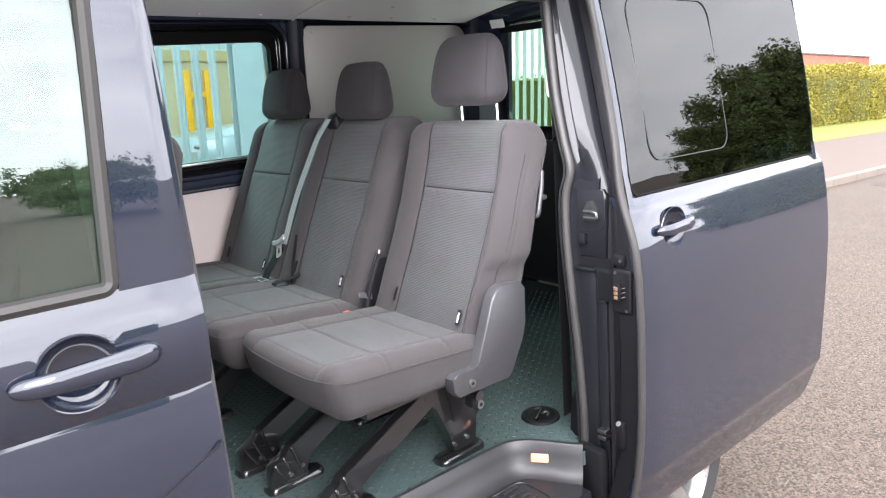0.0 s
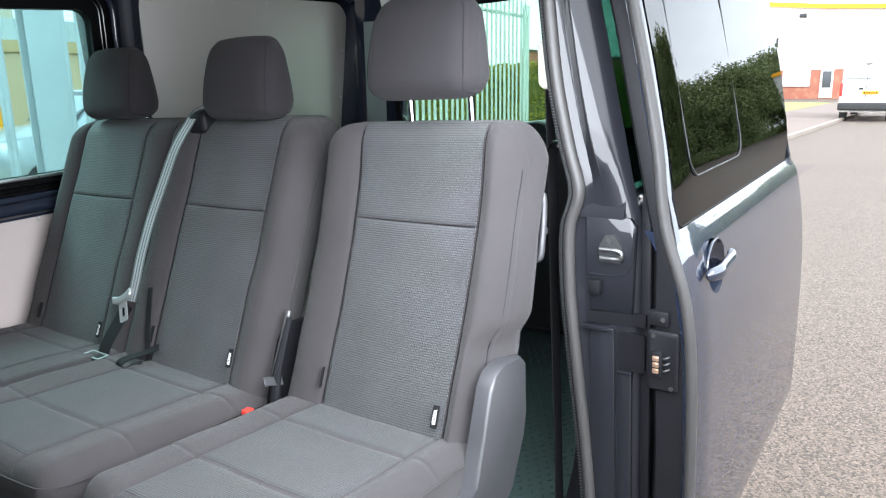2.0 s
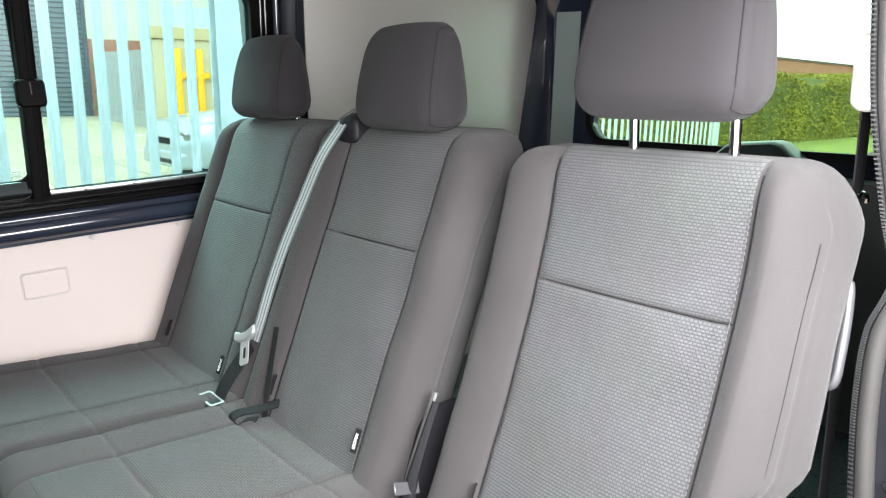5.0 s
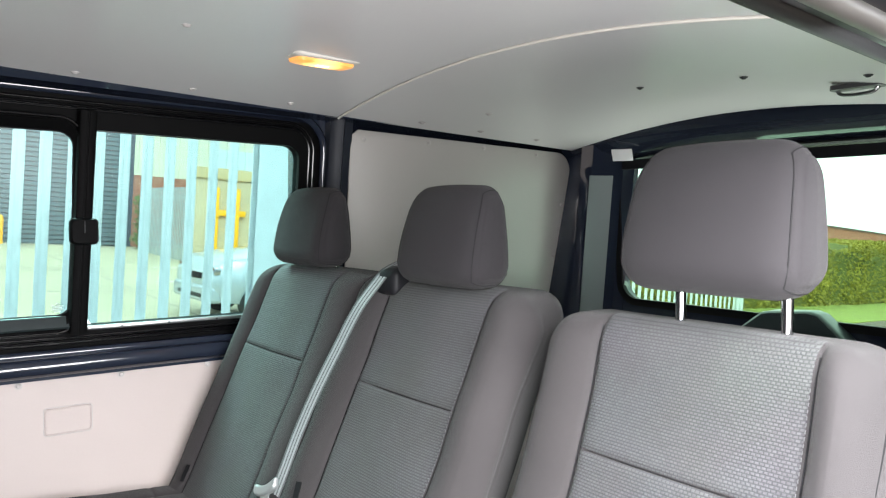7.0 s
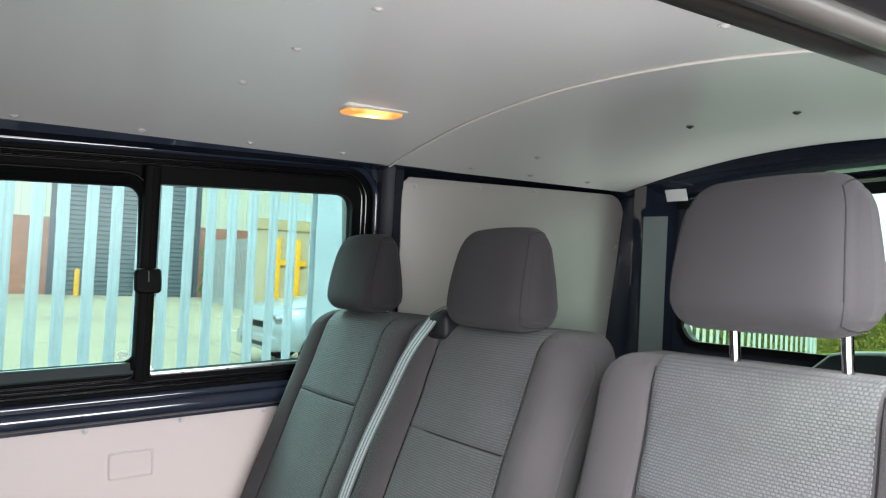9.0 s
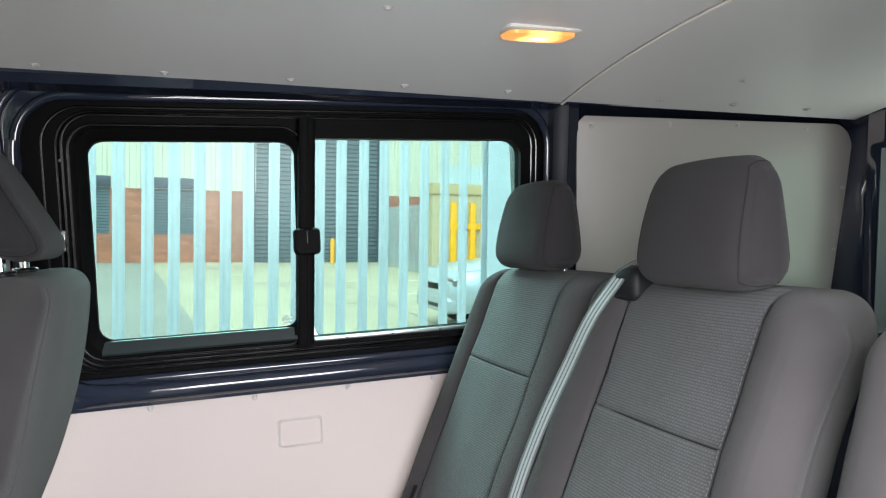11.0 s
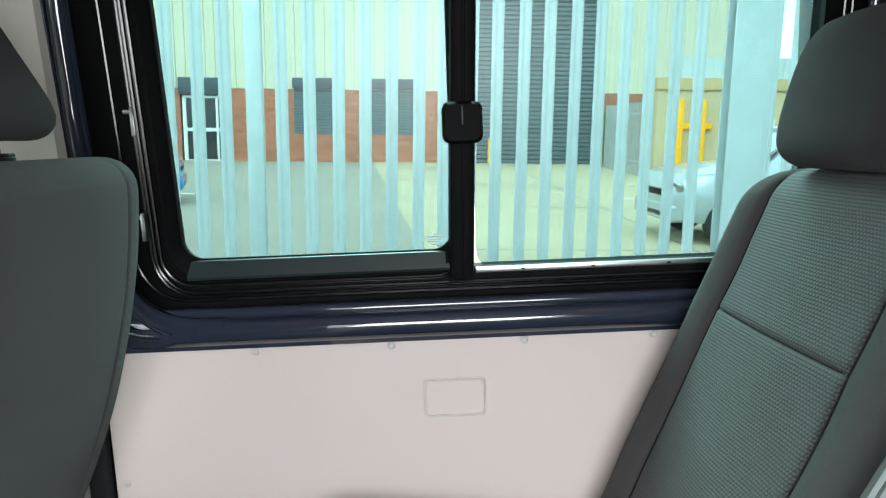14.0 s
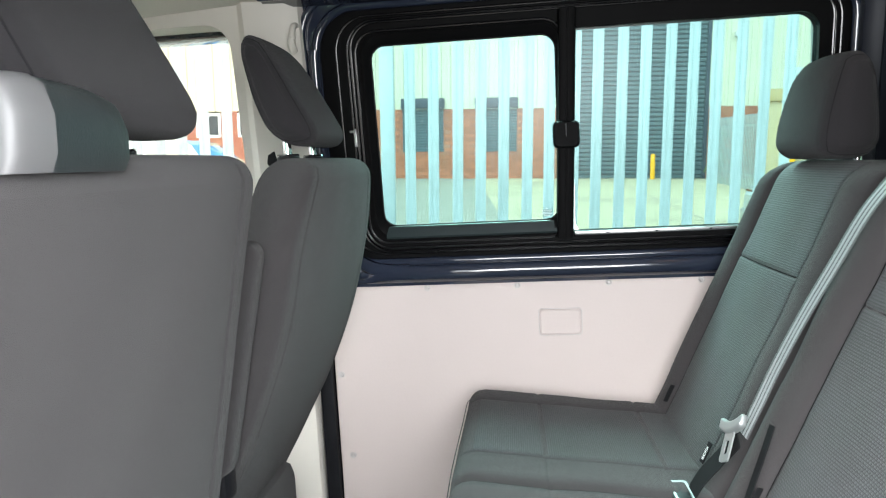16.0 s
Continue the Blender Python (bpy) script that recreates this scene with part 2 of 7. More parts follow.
def weave(name, plane, dark, light, cell=(0.0058, 0.0042), rough=0.85):
    """A seat's centre cloth: staggered rows of raised pale loops on a dark ground, in the plane of two axes."""
    m = bpy.data.materials.new(name)
    m.use_nodes = True
    n, l = m.node_tree.nodes, m.node_tree.links
    bsdf = n["Principled BSDF"]
    bsdf.inputs["Roughness"].default_value = rough
    bsdf.inputs["Sheen Weight"].default_value = 0.06
    bsdf.inputs["Specular IOR Level"].default_value = 0.12
    co, sep, com = n.new("ShaderNodeTexCoord"), n.new("ShaderNodeSeparateXYZ"), n.new("ShaderNodeCombineXYZ")
    l.new(co.outputs["Object"], sep.inputs[0])
    for i, a in enumerate(plane):
        l.new(sep.outputs["XYZ".index(a)], com.inputs[i])
    br = n.new("ShaderNodeTexBrick")
    br.offset = 0.5
    br.inputs["Scale"].default_value = 1.0
    br.inputs["Brick Width"].default_value, br.inputs["Row Height"].default_value = cell
    br.inputs["Mortar Size"].default_value, br.inputs["Mortar Smooth"].default_value = cell[1] * 0.34, 1.0
    br.inputs["Color1"].default_value, br.inputs["Color2"].default_value = (*light, 1), (*[c * 0.85 for c in light], 1)
    br.inputs["Mortar"].default_value = (*dark, 1)
    l.new(com.outputs[0], br.inputs["Vector"])
    no, mul = n.new("ShaderNodeTexNoise"), n.new("ShaderNodeMix")
    no.inputs["Scale"].default_value = 9.0
    l.new(co.outputs["Object"], no.inputs["Vector"])
    mul.data_type, mul.blend_type = "RGBA", "MULTIPLY"
    mul.inputs[0].default_value = 0.35
    l.new(br.outputs["Color"], mul.inputs[6])
    l.new(no.outputs["Color"], mul.inputs[7])
    hs = n.new("ShaderNodeHueSaturation")
    hs.inputs["Saturation"].default_value = 0.35
    l.new(mul.outputs[2], hs.inputs["Color"])
    l.new(hs.outputs["Color"], bsdf.inputs["Base Color"])
    bn = n.new("ShaderNodeBump")
    bn.invert = True
    bn.inputs["Strength"].default_value, bn.inputs["Distance"].default_value = 0.5, 0.0015
    l.new(br.outputs["Fac"], bn.inputs["Height"])
    l.new(bn.outputs["Normal"], bsdf.inputs["Normal"])
    return m


def grit(name, color, worn):
    """Rolled chippings: every chip has its own shade, with broad worn patches."""
    m = bpy.data.materials.new(name)
    m.use_nodes = True
    n, l = m.node_tree.nodes, m.node_tree.links
    bsdf = n["Principled BSDF"]
    bsdf.inputs["Roughness"].default_value = 0.9
    co, patch, mix = n.new("ShaderNodeTexCoord"), n.new("ShaderNodeTexNoise"), n.new("ShaderNodeMix")
    patch.inputs["Scale"].default_value, patch.inputs["Detail"].default_value = 0.5, 7.0
    l.new(co.outputs["Object"], patch.inputs["Vector"])
    mix.data_type = "RGBA"
    l.new(patch.outputs["Fac"], mix.inputs[0])
    mix.inputs[6].default_value, mix.inputs[7].default_value = (*color, 1), (*worn, 1)
    last = None
    for scale, amount in ((95.0, 1.15), (210.0, 0.7)):
        chip, sep, shade = n.new("ShaderNodeTexVoronoi"), n.new("ShaderNodeSeparateColor"), n.new("ShaderNodeMath")
        chip.inputs["Scale"].default_value = scale
        l.new(co.outputs["Object"], chip.inputs["Vector"])
        l.new(chip.outputs["Color"], sep.inputs["Color"])
        shade.operation = "MULTIPLY_ADD"
        shade.inputs[1].default_value, shade.inputs[2].default_value = amount, 1 - amount / 2
        l.new(sep.outputs[0], shade.inputs[0])
        if last:
            both = n.new("ShaderNodeMath")
            both.operation = "MULTIPLY"
            l.new(last.outputs[0], both.inputs[0])
            l.new(shade.outputs[0], both.inputs[1])
            last = both
        else:
            last = shade
            relief = n.new("ShaderNodeBump")
            relief.invert = True
            relief.inputs["Strength"].default_value, relief.inputs["Distance"].default_value = 0.5, 0.004
            l.new(chip.outputs["Distance"], relief.inputs["Height"])
            l.new(relief.outputs["Normal"], bsdf.inputs["Normal"])
    hsv = n.new("ShaderNodeHueSaturation")
    l.new(mix.outputs[2], hsv.inputs["Color"])
    l.new(last.outputs[0], hsv.inputs["Value"])
    l.new(hsv.outputs["Color"], bsdf.inputs["Base Color"])
    return m


def glass(name, tint, gloss_rough=0.0, ior=1.45, grazing=1.0):
    """A thin pane: tinted see-through with mirror gloss at its true strength."""
    m = bpy.data.materials.new(name)
    m.use_nodes = True
    n, l = m.node_tree.nodes, m.node_tree.links
    n.remove(n["Principled BSDF"])
    tr, gl, mix, lw = n.new("ShaderNodeBsdfTransparent"), n.new("ShaderNodeBsdfGlossy"), n.new("ShaderNodeMixShader"), n.new("ShaderNodeLayerWeight")
    tr.inputs["Color"].default_value = (*tint, 1)
    gl.inputs["Roughness"].default_value = gloss_rough
    lw.inputs["Blend"].default_value = 0.5
    base = ((ior - 1) / (ior + 1)) ** 2
    pw, sc = n.new("ShaderNodeMath"), n.new("ShaderNodeMath")
    pw.operation, pw.inputs[1].default_value = "POWER", 5.0
    sc.operation, sc.inputs[1].default_value, sc.inputs[2].default_value = "MULTIPLY_ADD", grazing - base, base
    l.new(lw.outputs["Facing"], pw.inputs[0])
    l.new(pw.outputs[0], sc.inputs[0])
    l.new(sc.outputs[0], mix.inputs[0])
    l.new(tr.outputs[0], mix.inputs[1])
    l.new(gl.outputs[0], mix.inputs[2])
    l.new(mix.outputs[0], n["Material Output"].inputs["Surface"])
    return m


def glow(name, color, strength):
    m = bpy.data.materials.new(name)
    m.use_nodes = True
    b = m.node_tree.nodes["Principled BSDF"]
    b.inputs["Base Color"].default_value = (*color, 1)
    b.inputs["Emission Color"].default_value = (*color, 1)
    b.inputs["Emission Strength"].default_value = strength
    return m


def lens_glow(name, near, far, reach):
    """A lamp lens that glows most where its bulb sits behind it."""
    m = bpy.data.materials.new(name)
    m.use_nodes = True
    n, l = m.node_tree.nodes, m.node_tree.links
    b = n["Principled BSDF"]
    b.inputs["Roughness"].default_value = 0.3
    co, ln, ramp = n.new("ShaderNodeTexCoord"), n.new("ShaderNodeVectorMath"), n.new("ShaderNodeMapRange")
    ln.operation = "LENGTH"
    l.new(co.outputs["Object"], ln.inputs[0])
    l.new(ln.outputs["Value"], ramp.inputs["Value"])
    ramp.inputs["From Max"].default_value = reach
    mix = n.new("ShaderNodeMix")
    mix.data_type = "RGBA"
    l.new(ramp.outputs["Result"], mix.inputs[0])
    mix.inputs[6].default_value, mix.inputs[7].default_value = (*near, 1), (*far, 1)
    b.inputs["Base Color"].default_value = (0.5, 0.22, 0.06, 1)
    l.new(mix.outputs[2], b.inputs["Emission Color"])
    b.inputs["Emission Strength"].default_value = 1.0
    return m


# The blotchy tone puts soft cloud reflections into the paint's colour.
PAINT = mat("dark_blue_metallic_paint", (0.011, 0.016, 0.032), 0.42, 0.2, 0.2, 4.0, coat=1.0, fine=0.15, fine_scale=1600, spec=0.1, coat_ior=1.95)
PAINT_IN = mat("blue_black_inner_paint", (0.014, 0.018, 0.031), 0.5, 0.0, 0.1, 5.0, coat=1.0, spec=0.02, coat_ior=1.6)
RUBBER = mat("black_rubber", (0.005, 0.005, 0.0055), 0.55, 0.0, 0.2, 20.0, bump=0.05, spec=0.12)
SEAL = mat("grey_black_rubber_seal", (0.034, 0.0325, 0.032), 0.5, 0.0, 0.15, 15.0, bump=0.05)
BLACK = mat("black_plastic", (0.009, 0.009, 0.0105), 0.45, 0.0, 0.15, 20.0, bump=0.08, bump_scale=500, spec=0.1)
DARKPL = mat("dark_grey_plastic", (0.022, 0.023, 0.024), 0.45, 0.0, 0.1, 20.0, bump=0.1, bump_scale=600)
GREYPL = mat("mid_grey_plastic", (0.034, 0.034, 0.037), 0.34, 0.0, 0.08, 12.0, bump=0.08, bump_scale=600)
BEIGE = mat("pale_beige_trim_plastic", (0.55, 0.52, 0.47), 0.6, 0.0, 0.05, 6.0, bump=0.06, bump_scale=500)
LINING = mat("white_lining_board", (0.455, 0.392, 0.372), 0.5, 0.0, 0.05, 3.0, fine=0.02, bump=0.03, bump_scale=90, dirt=(0.4, 0.36, 0.335), dirt_amount=0.12)
CEIL = mat("pale_grey_ceiling_board", (0.53, 0.515, 0.515), 0.32, 0.0, 0.05, 2.5, fine=0.02, bump=0.02, bump_scale=60)
CLOTH = mat("charcoal_seat_cloth", (0.0335, 0.0308, 0.0318), 0.95, 0.0, 0.22, 6.0, dirt=(0.042, 0.038, 0.0385), dirt_amount=0.3, fine=0.35, fine_scale=1100, bump=0.35, bump_scale=1300, sheen=0.08, spec=0.08)
CLOTH_B = weave("charcoal_back_insert_cloth", "YZ", (0.037, 0.0395, 0.043), (0.067, 0.072, 0.079))
CLOTH_S = weave("charcoal_cushion_insert_cloth", "YX", (0.033, 0.035, 0.037), (0.059, 0.062, 0.066))
STITCH = mat("grey_stitching", (0.075, 0.075, 0.078), 0.8)
CHROME = mat("chrome", (0.48, 0.48, 0.49), 0.14, 1.0, 0.03)
STEEL = mat("zinc_steel", (0.3, 0.3, 0.3), 0.35, 1.0, 0.1, 30)
SEATSTEEL = mat("black_painted_steel", (0.008, 0.008, 0.009), 0.35, 0.0, 0.2, 12, coat=1.0, spec=0.3, coat_ior=1.7)
BELT = mat("grey_belt_webbing", (0.05, 0.05, 0.053), 0.5, 0.0, 0.08, 30, bump=0.4, bump_scale=1500, stretch=(1, 1, 0.15))
BELT_LINE = mat("pale_belt_ribs", (0.23, 0.23, 0.24), 0.45)
TONGUE = mat("bright_belt_tongue_metal", (0.3, 0.32, 0.32), 0.35, 0.6, 0.05)
RED = mat("red_buckle_plastic", (0.55, 0.03, 0.02), 0.4)
LABEL = mat("black_label_cloth", (0.009, 0.009, 0.01), 0.8, spec=0.1)
WHITE = mat("white_print", (0.8, 0.8, 0.8), 0.7)
FLOORM = mat("grey_green_rubber_floor", (0.054, 0.080, 0.080), 0.4, 0.0, 0.25, 6.0, fine=0.1, bump=0.1, bump_scale=300)
AMBER = mat("orange_reflector", (0.78, 0.31, 0.18), 0.3)
GLASS = glass("green_tinted_glass", (0.425, 0.545, 0.54), 0.3, ior=1.3)
GLASS_DARK = glass("dark_privacy_glass", (0.06, 0.09, 0.085), ior=1.8, grazing=0.6)
GLASS_SIDE = glass("green_side_glass", (0.24, 0.36, 0.335), ior=1.4)
GLASS_REAR = glass("pale_rear_glass", (0.48, 0.605, 0.525), 0.3, ior=1.3)
GALV = mat("galvanised_steel", (0.52, 0.575, 0.585), 0.55, 0.2, 0.2, 9.0, fine=0.16, fine_scale=45, per_object=0.08, bump=0.03)
ASPHALT = grit("worn_asphalt", (0.076, 0.055, 0.043), (0.096, 0.075, 0.057))
ALLOY = mat("silver_alloy", (0.6, 0.6, 0.6), 0.25, 0.9, 0.05)
TYRE = mat("tyre_rubber", (0.025, 0.025, 0.026), 0.75, 0.0, 0.2, 12)
CAP = mat("greyish_screw_caps", (0.4, 0.375, 0.365), 0.5)
LIP = mat("glossy_black_rubber_lip", (0.004, 0.004, 0.0045), 0.22, 0.0, 0.15, 20.0, spec=0.5)
TRAY = mat("black_moulded_step_plastic", (0.014, 0.014, 0.0155), 0.34, 0.0, 0.15, 10.0, bump=0.12, bump_scale=500, spec=0.45)
THREAD = mat("dark_seam", (0.0135, 0.0132, 0.014), 0.9, spec=0.05)
PALE = mat("pale_grey_moulding", (0.085, 0.083, 0.085), 0.5, 0.0, 0.05, 8.0)
MATT = mat("matt_black_rubber", (0.003, 0.003, 0.0032), 0.6, 0.0, 0.2, 20.0, spec=0.05)


def cut(ob, cutter):
    """Takes a bmesh's body out of an object for good."""
    me = bpy.data.meshes.new("cutter")
    bmesh.ops.translate(cutter, verts=cutter.verts, vec=-ORIG[ob])
    cutter.to_mesh(me)
    cutter.free()
    tool = new("cutter", me)
    tool.matrix_world = ob.parent.matrix_basis if ob.parent else Matrix()
    md = ob.modifiers.new("cut", "BOOLEAN")
    md.operation, md.object, md.solver = "DIFFERENCE", tool, "EXACT"
    dg = bpy.context.evaluated_depsgraph_get()
    dg.update()
    done = bpy.data.meshes.new_from_object(ob.evaluated_get(dg))
    ob.modifiers.clear()
    ob.data = done
    bpy.data.objects.remove(tool)
    done.shade_smooth()
    done.set_sharp_from_angle(angle=radians(30))
CLOTH_D = mat("dark_headrest_cloth", (0.0195, 0.018, 0.0195), 0.95, 0.0, 0.12, 7.0, fine=0.25, fine_scale=1100, bump=0.3, bump_scale=1300, sheen=0.05, spec=0.08)
PILLAR = mat("blue_black_pillar_paint", (0.011, 0.0115, 0.0145), 0.4, 0.0, 0.08, 4.0, coat=1.0, spec=0.1, coat_ior=1.38)

# ---- the van: floor, ceiling, walls ----
def ceil_z(x, y):
    return 2.03 - 0.068 * ((y - 2.3) / 0.65) ** 2 - 0.029 * (x - 1.37)


def ceiling_sheet(x0, x1, lift=0.0):
    rows = []
    ys = [1.61 + (2.955 - 1.61) * i / 28 for i in range(29)]
    for i in range(13):
        x = x0 + (x1 - x0) * i / 12
        low = [(x, y, ceil_z(x, y) + lift) for y in ys]
        high = [(x, y, ceil_z(x, y) + lift + 0.008) for y in reversed(ys)]
        rows.append(low + high)
    return rows


bm = bmesh.new()
loft(bm, ceiling_sheet(0.09, 1.364))
loft(bm, ceiling_sheet(1.376, 2.34, 0.003))
ceiling = structure("ceiling", bm, CEIL, "pale grey board ceiling lining in two panels", "ceiling")
part("joint_strip", tube(bmesh.new(), [(1.37, 1.61 + 1.345 * i / 40, ceil_z(1.37, 1.61 + 1.345 * i / 40) - 0.001) for i in range(41)], 0.0032, 8), BEIGE, ceiling, "pale plastic joint strip")


def stud(name, at, normal, parent, material, r=0.009):
    n = Vector(normal).normalized()
    bm = bmesh.new()
    a = Vector(at)
    cyl(bm, a, a + n * 0.002, r, r * 0.95, 16)
    cyl(bm, a + n * 0.0015, a + n * 0.005, r * 0.75, r * 0.45, 16)
    cyl(bm, a + n * 0.0045, a + n * 0.0055, r * 0.22, None, 8)
    return part(name, bm, material, parent)


for x, y in ((0.856, 2.058), (0.866, 1.815), (0.84, 2.32), (0.82, 2.55), (0.45, 2.92), (0.70, 2.915), (0.95, 2.91), (1.2, 2.905), (0.22, 2.92), (1.75, 2.75), (1.62, 2.9), (1.85, 2.9), (2.1, 2.9), (0.45, 1.75), (1.2, 1.75)):
    stud("rivet", (x, y, ceil_z(x, y) + 0.002), (0, 0, -1), ceiling, CAP, 0.011)

for x, y in ((1.865, 2.312), (1.885, 2.05), (1.90, 1.80)):
    stud("dark_rivet", (x, y, ceil_z(x, y) + 0.002), (0, 0, -1), ceiling, DARKPL, 0.009)

# Floor with a cut for the step.
STEP = [(0.30, 1.592), (0.60, 1.59), (0.96, 1.586), (1.10, 1.583), (1.165, 1.571), (1.21, 1.537), (1.245, 1.485), (1.275, 1.432), (1.297, 1.402)]
floor = structure("floor", slab(bmesh.new(), [(-1.1, 3.13), (2.5, 3.13), (2.5, 1.40), (1.31, 1.40)] + [(x, y) for x, y in reversed(STEP)] + [(0.298, 1.40), (-1.1, 1.40)], 0.53, 0.573), FLOORM, "dark grey-green rubber van floor with raised pips", "floor", smooth=False)
# Pips on the floor: small ovals, turned by pairs.
bm = bmesh.new()
for i in range(84):
    for j in range(50):
        x, y = 0.42 + i * 0.0238, 1.42 + j * 0.033 + (0.0165 if i % 2 else 0)
        if math.hypot(x - 1.38, y - 1.646) < 0.075:
            continue
        if x < 1.33 and y < 1.64:
            k = [b for a, b in STEP if a >= x - 0.03]
            if not k or y < (max(k[0], 0) + 0.035):
                continue
        a = radians(35 if i % 2 else -35)
        ca, sa = math.cos(a), math.sin(a)
        top, rim = [], []
        for q in range(8):
            u, v = math.cos(q * math.pi / 4), math.sin(q * math.pi / 4)
            for r, out, z in ((1.0, rim, 0.573), (0.6, top, 0.5748)):
                out.append(bm.verts.new((x + (0.0098 * u * ca - 0.0044 * v * sa) * r, y + (0.0098 * u * sa + 0.0044 * v * ca) * r, z)))
        for q in range(8):
            bm.faces.new((rim[q], rim[(q + 1) % 8], top[(q + 1) % 8], top[q]))
        bm.faces.new(top)
# Shade on the pips' faces is put in as a colour darker than the floor.
pips = part("floor_pips", bm, mat("shaded_rubber_pips", (0.042, 0.062, 0.063), 0.4, 0.0, 0.2, 10, spec=0.3), floor)
tagged(pips, "raised oval rubber pips", kind="stuff")

# Step: a moulded tray with a lip, ribbed tread and an orange marker.
step = thing("door_step", (0.8, 1.5, 0.42), "black moulded plastic door step with ribbed tread", "step", kind="structure")
def tray(d, z):
    """The step's rim, moved inwards by d."""
    out = []
    for i, (x, y) in enumerate(STEP):
        (xa, ya), (xb, yb) = STEP[max(i - 1, 0)], STEP[min(i + 1, len(STEP) - 1)]
        n = Vector((yb - ya, xa - xb)).normalized()
        out.append((x + n.x * d, y + n.y * d, z))
    return out


bm = bmesh.new()
line = [smooth_line(tray(d, z), 5) for d, z in ((-0.022, 0.577), (-0.014, 0.594), (-0.004, 0.602), (0.006, 0.601), (0.014, 0.592), (0.021, 0.57), (0.030, 0.54), (0.045, 0.519), (0.07, 0.510))]
loft(bm, line, closed=False)
inner = [v.co.copy() for v in bm.verts][-len(line[0]):]
vs = [bm.verts.new(p) for p in inner] + [bm.verts.new((1.20, 1.33, 0.508)), bm.verts.new((0.30, 1.33, 0.508))]
bm.faces.new(vs)
part("tray", bm, TRAY, step)
part("tread_border", tube(bmesh.new(), [(x, y, 0.511) for x, y in round_rect(0.40, 1.135, 1.37, 1.505, 0.03) + [(1.135, 1.475)]], 0.0035, 6), TRAY, step)
for k in range(5):
    for j in range(9):
        x, y = 0.43 + j * 0.077, 1.385 + k * 0.025
        part("tread_rib", boxed((x, y, 0.507), (x + 0.06, y + 0.012, 0.516), 0.003), TRAY, step)
part("kick_board", boxed((0.30, 1.325, 0.30), (1.24, 1.365, 0.506), 0.008), BLACK, step)
bm = boxed((-0.026, -0.004, -0.013), (0.026, 0.004, 0.013), 0.003)
bmesh.ops.transform(bm, matrix=Matrix.Translation((1.206, 1.492, 0.558)) @ Euler((radians(-18), 0, radians(-55))).to_matrix().to_4x4(), verts=bm.verts)
part("marker_lens", bm, AMBER, step, "small orange reflector lens")

# Lashing eye, sunk in the floor.
eye = thing("lashing_eye", (1.38, 1.646, 0.573), "round black lashing eye cup with chromed bar in the floor", "lashing eye")
bm = bmesh.new()
cup = [[(1.38 + r * math.cos(a * math.pi / 16), 1.646 + r * math.sin(a * math.pi / 16), z) for a in range(32)] for r, z in ((0.064, 0.5735), (0.061, 0.581), (0.054, 0.583), (0.049, 0.582), (0.046, 0.576), (0.044, 0.5745), (0.001, 0.5745))]
loft(bm, cup)
part("cup", bm, BLACK, eye)
part("bar", cyl(bmesh.new(), (1.340, 1.628, 0.583), (1.415, 1.668, 0.583), 0.0065), CHROME, eye, "chromed bar")
part("eye_loop", tube(bmesh.new(), smooth_line([(1.392, 1.628, 0.579), (1.403, 1.632, 0.582), (1.402, 1.646, 0.583), (1.391, 1.645, 0.58)], 4), 0.004, 8), STEEL, eye)

# ---- far side wall ----
wall = thing("wall_right", (0.8, 3.1, 0.573), "dark painted far side of the van with white board lining", "wall", kind="structure")
part("lining_panel", boxed((0.125, 3.10, 0.575), (1.432, 3.107, 1.293), 0.002, 1), LINING, wall, "white lining board")
for x, z in ((0.38, 1.281), (0.608, 1.281), (0.832, 1.281), (1.052, 1.281), (1.27, 1.281), (0.142, 1.057), (0.158, 0.837), (0.16, 0.64), (1.40, 0.9)):
    stud("screw_cap", (x, 3.1, z), (0, -1, 0), wall, CAP, 0.0085)
bm = bmesh.new()
loft(bm, [[(x, y, z) for x, z in round_rect(0.66 + e, 0.763 - e, 1.152 + e, 1.217 - e, 0.007)] for e, y in ((0.0, 3.1005), (0.0006, 3.0975), (0.0025, 3.0965), (0.004, 3.0982))])
part("access_cover", bm, LINING, wall, "small square-edged white cover", smooth=False)
part("cover_gap", tube(bmesh.new(), [(x, 3.0997, z) for x, z in round_rect(0.6585, 0.7645, 1.1505, 1.2185, 0.008) + [(0.7645, 1.2105)]], 0.001, 6, up=(0, 1, 0)), CAP, wall)
# Belt roll under the window: a rounded painted ledge, then a sunk channel.
prof = [(3.108, 1.285), (3.098, 1.294), (3.078, 1.30), (3.066, 1.312), (3.063, 1.325), (3.069, 1.338), (3.085, 1.346), (3.105, 1.346), (3.14, 1.342), (3.15, 1.35), (3.15, 1.375), (3.135, 1.386), (3.12, 1.392), (3.16, 1.40), (3.18, 1.285)]
part("belt_roll", loft(bmesh.new(), [[(x, y, z) for y, z in prof] for x in (0.30, 0.5, 1.0, 1.43)]), PAINT_IN, wall)
part("belt_roll_end", loft(bmesh.new(), [[(x, max(y, 3.063 + d), z if z < 1.34 else min(z, 1.395 - 1.2 * d)) for y, z in prof] for x, d in ((0.06, 0.034), (0.16, 0.030), (0.22, 0.018), (0.26, 0.006), (0.30, 0.0))]), PAINT_IN, wall)
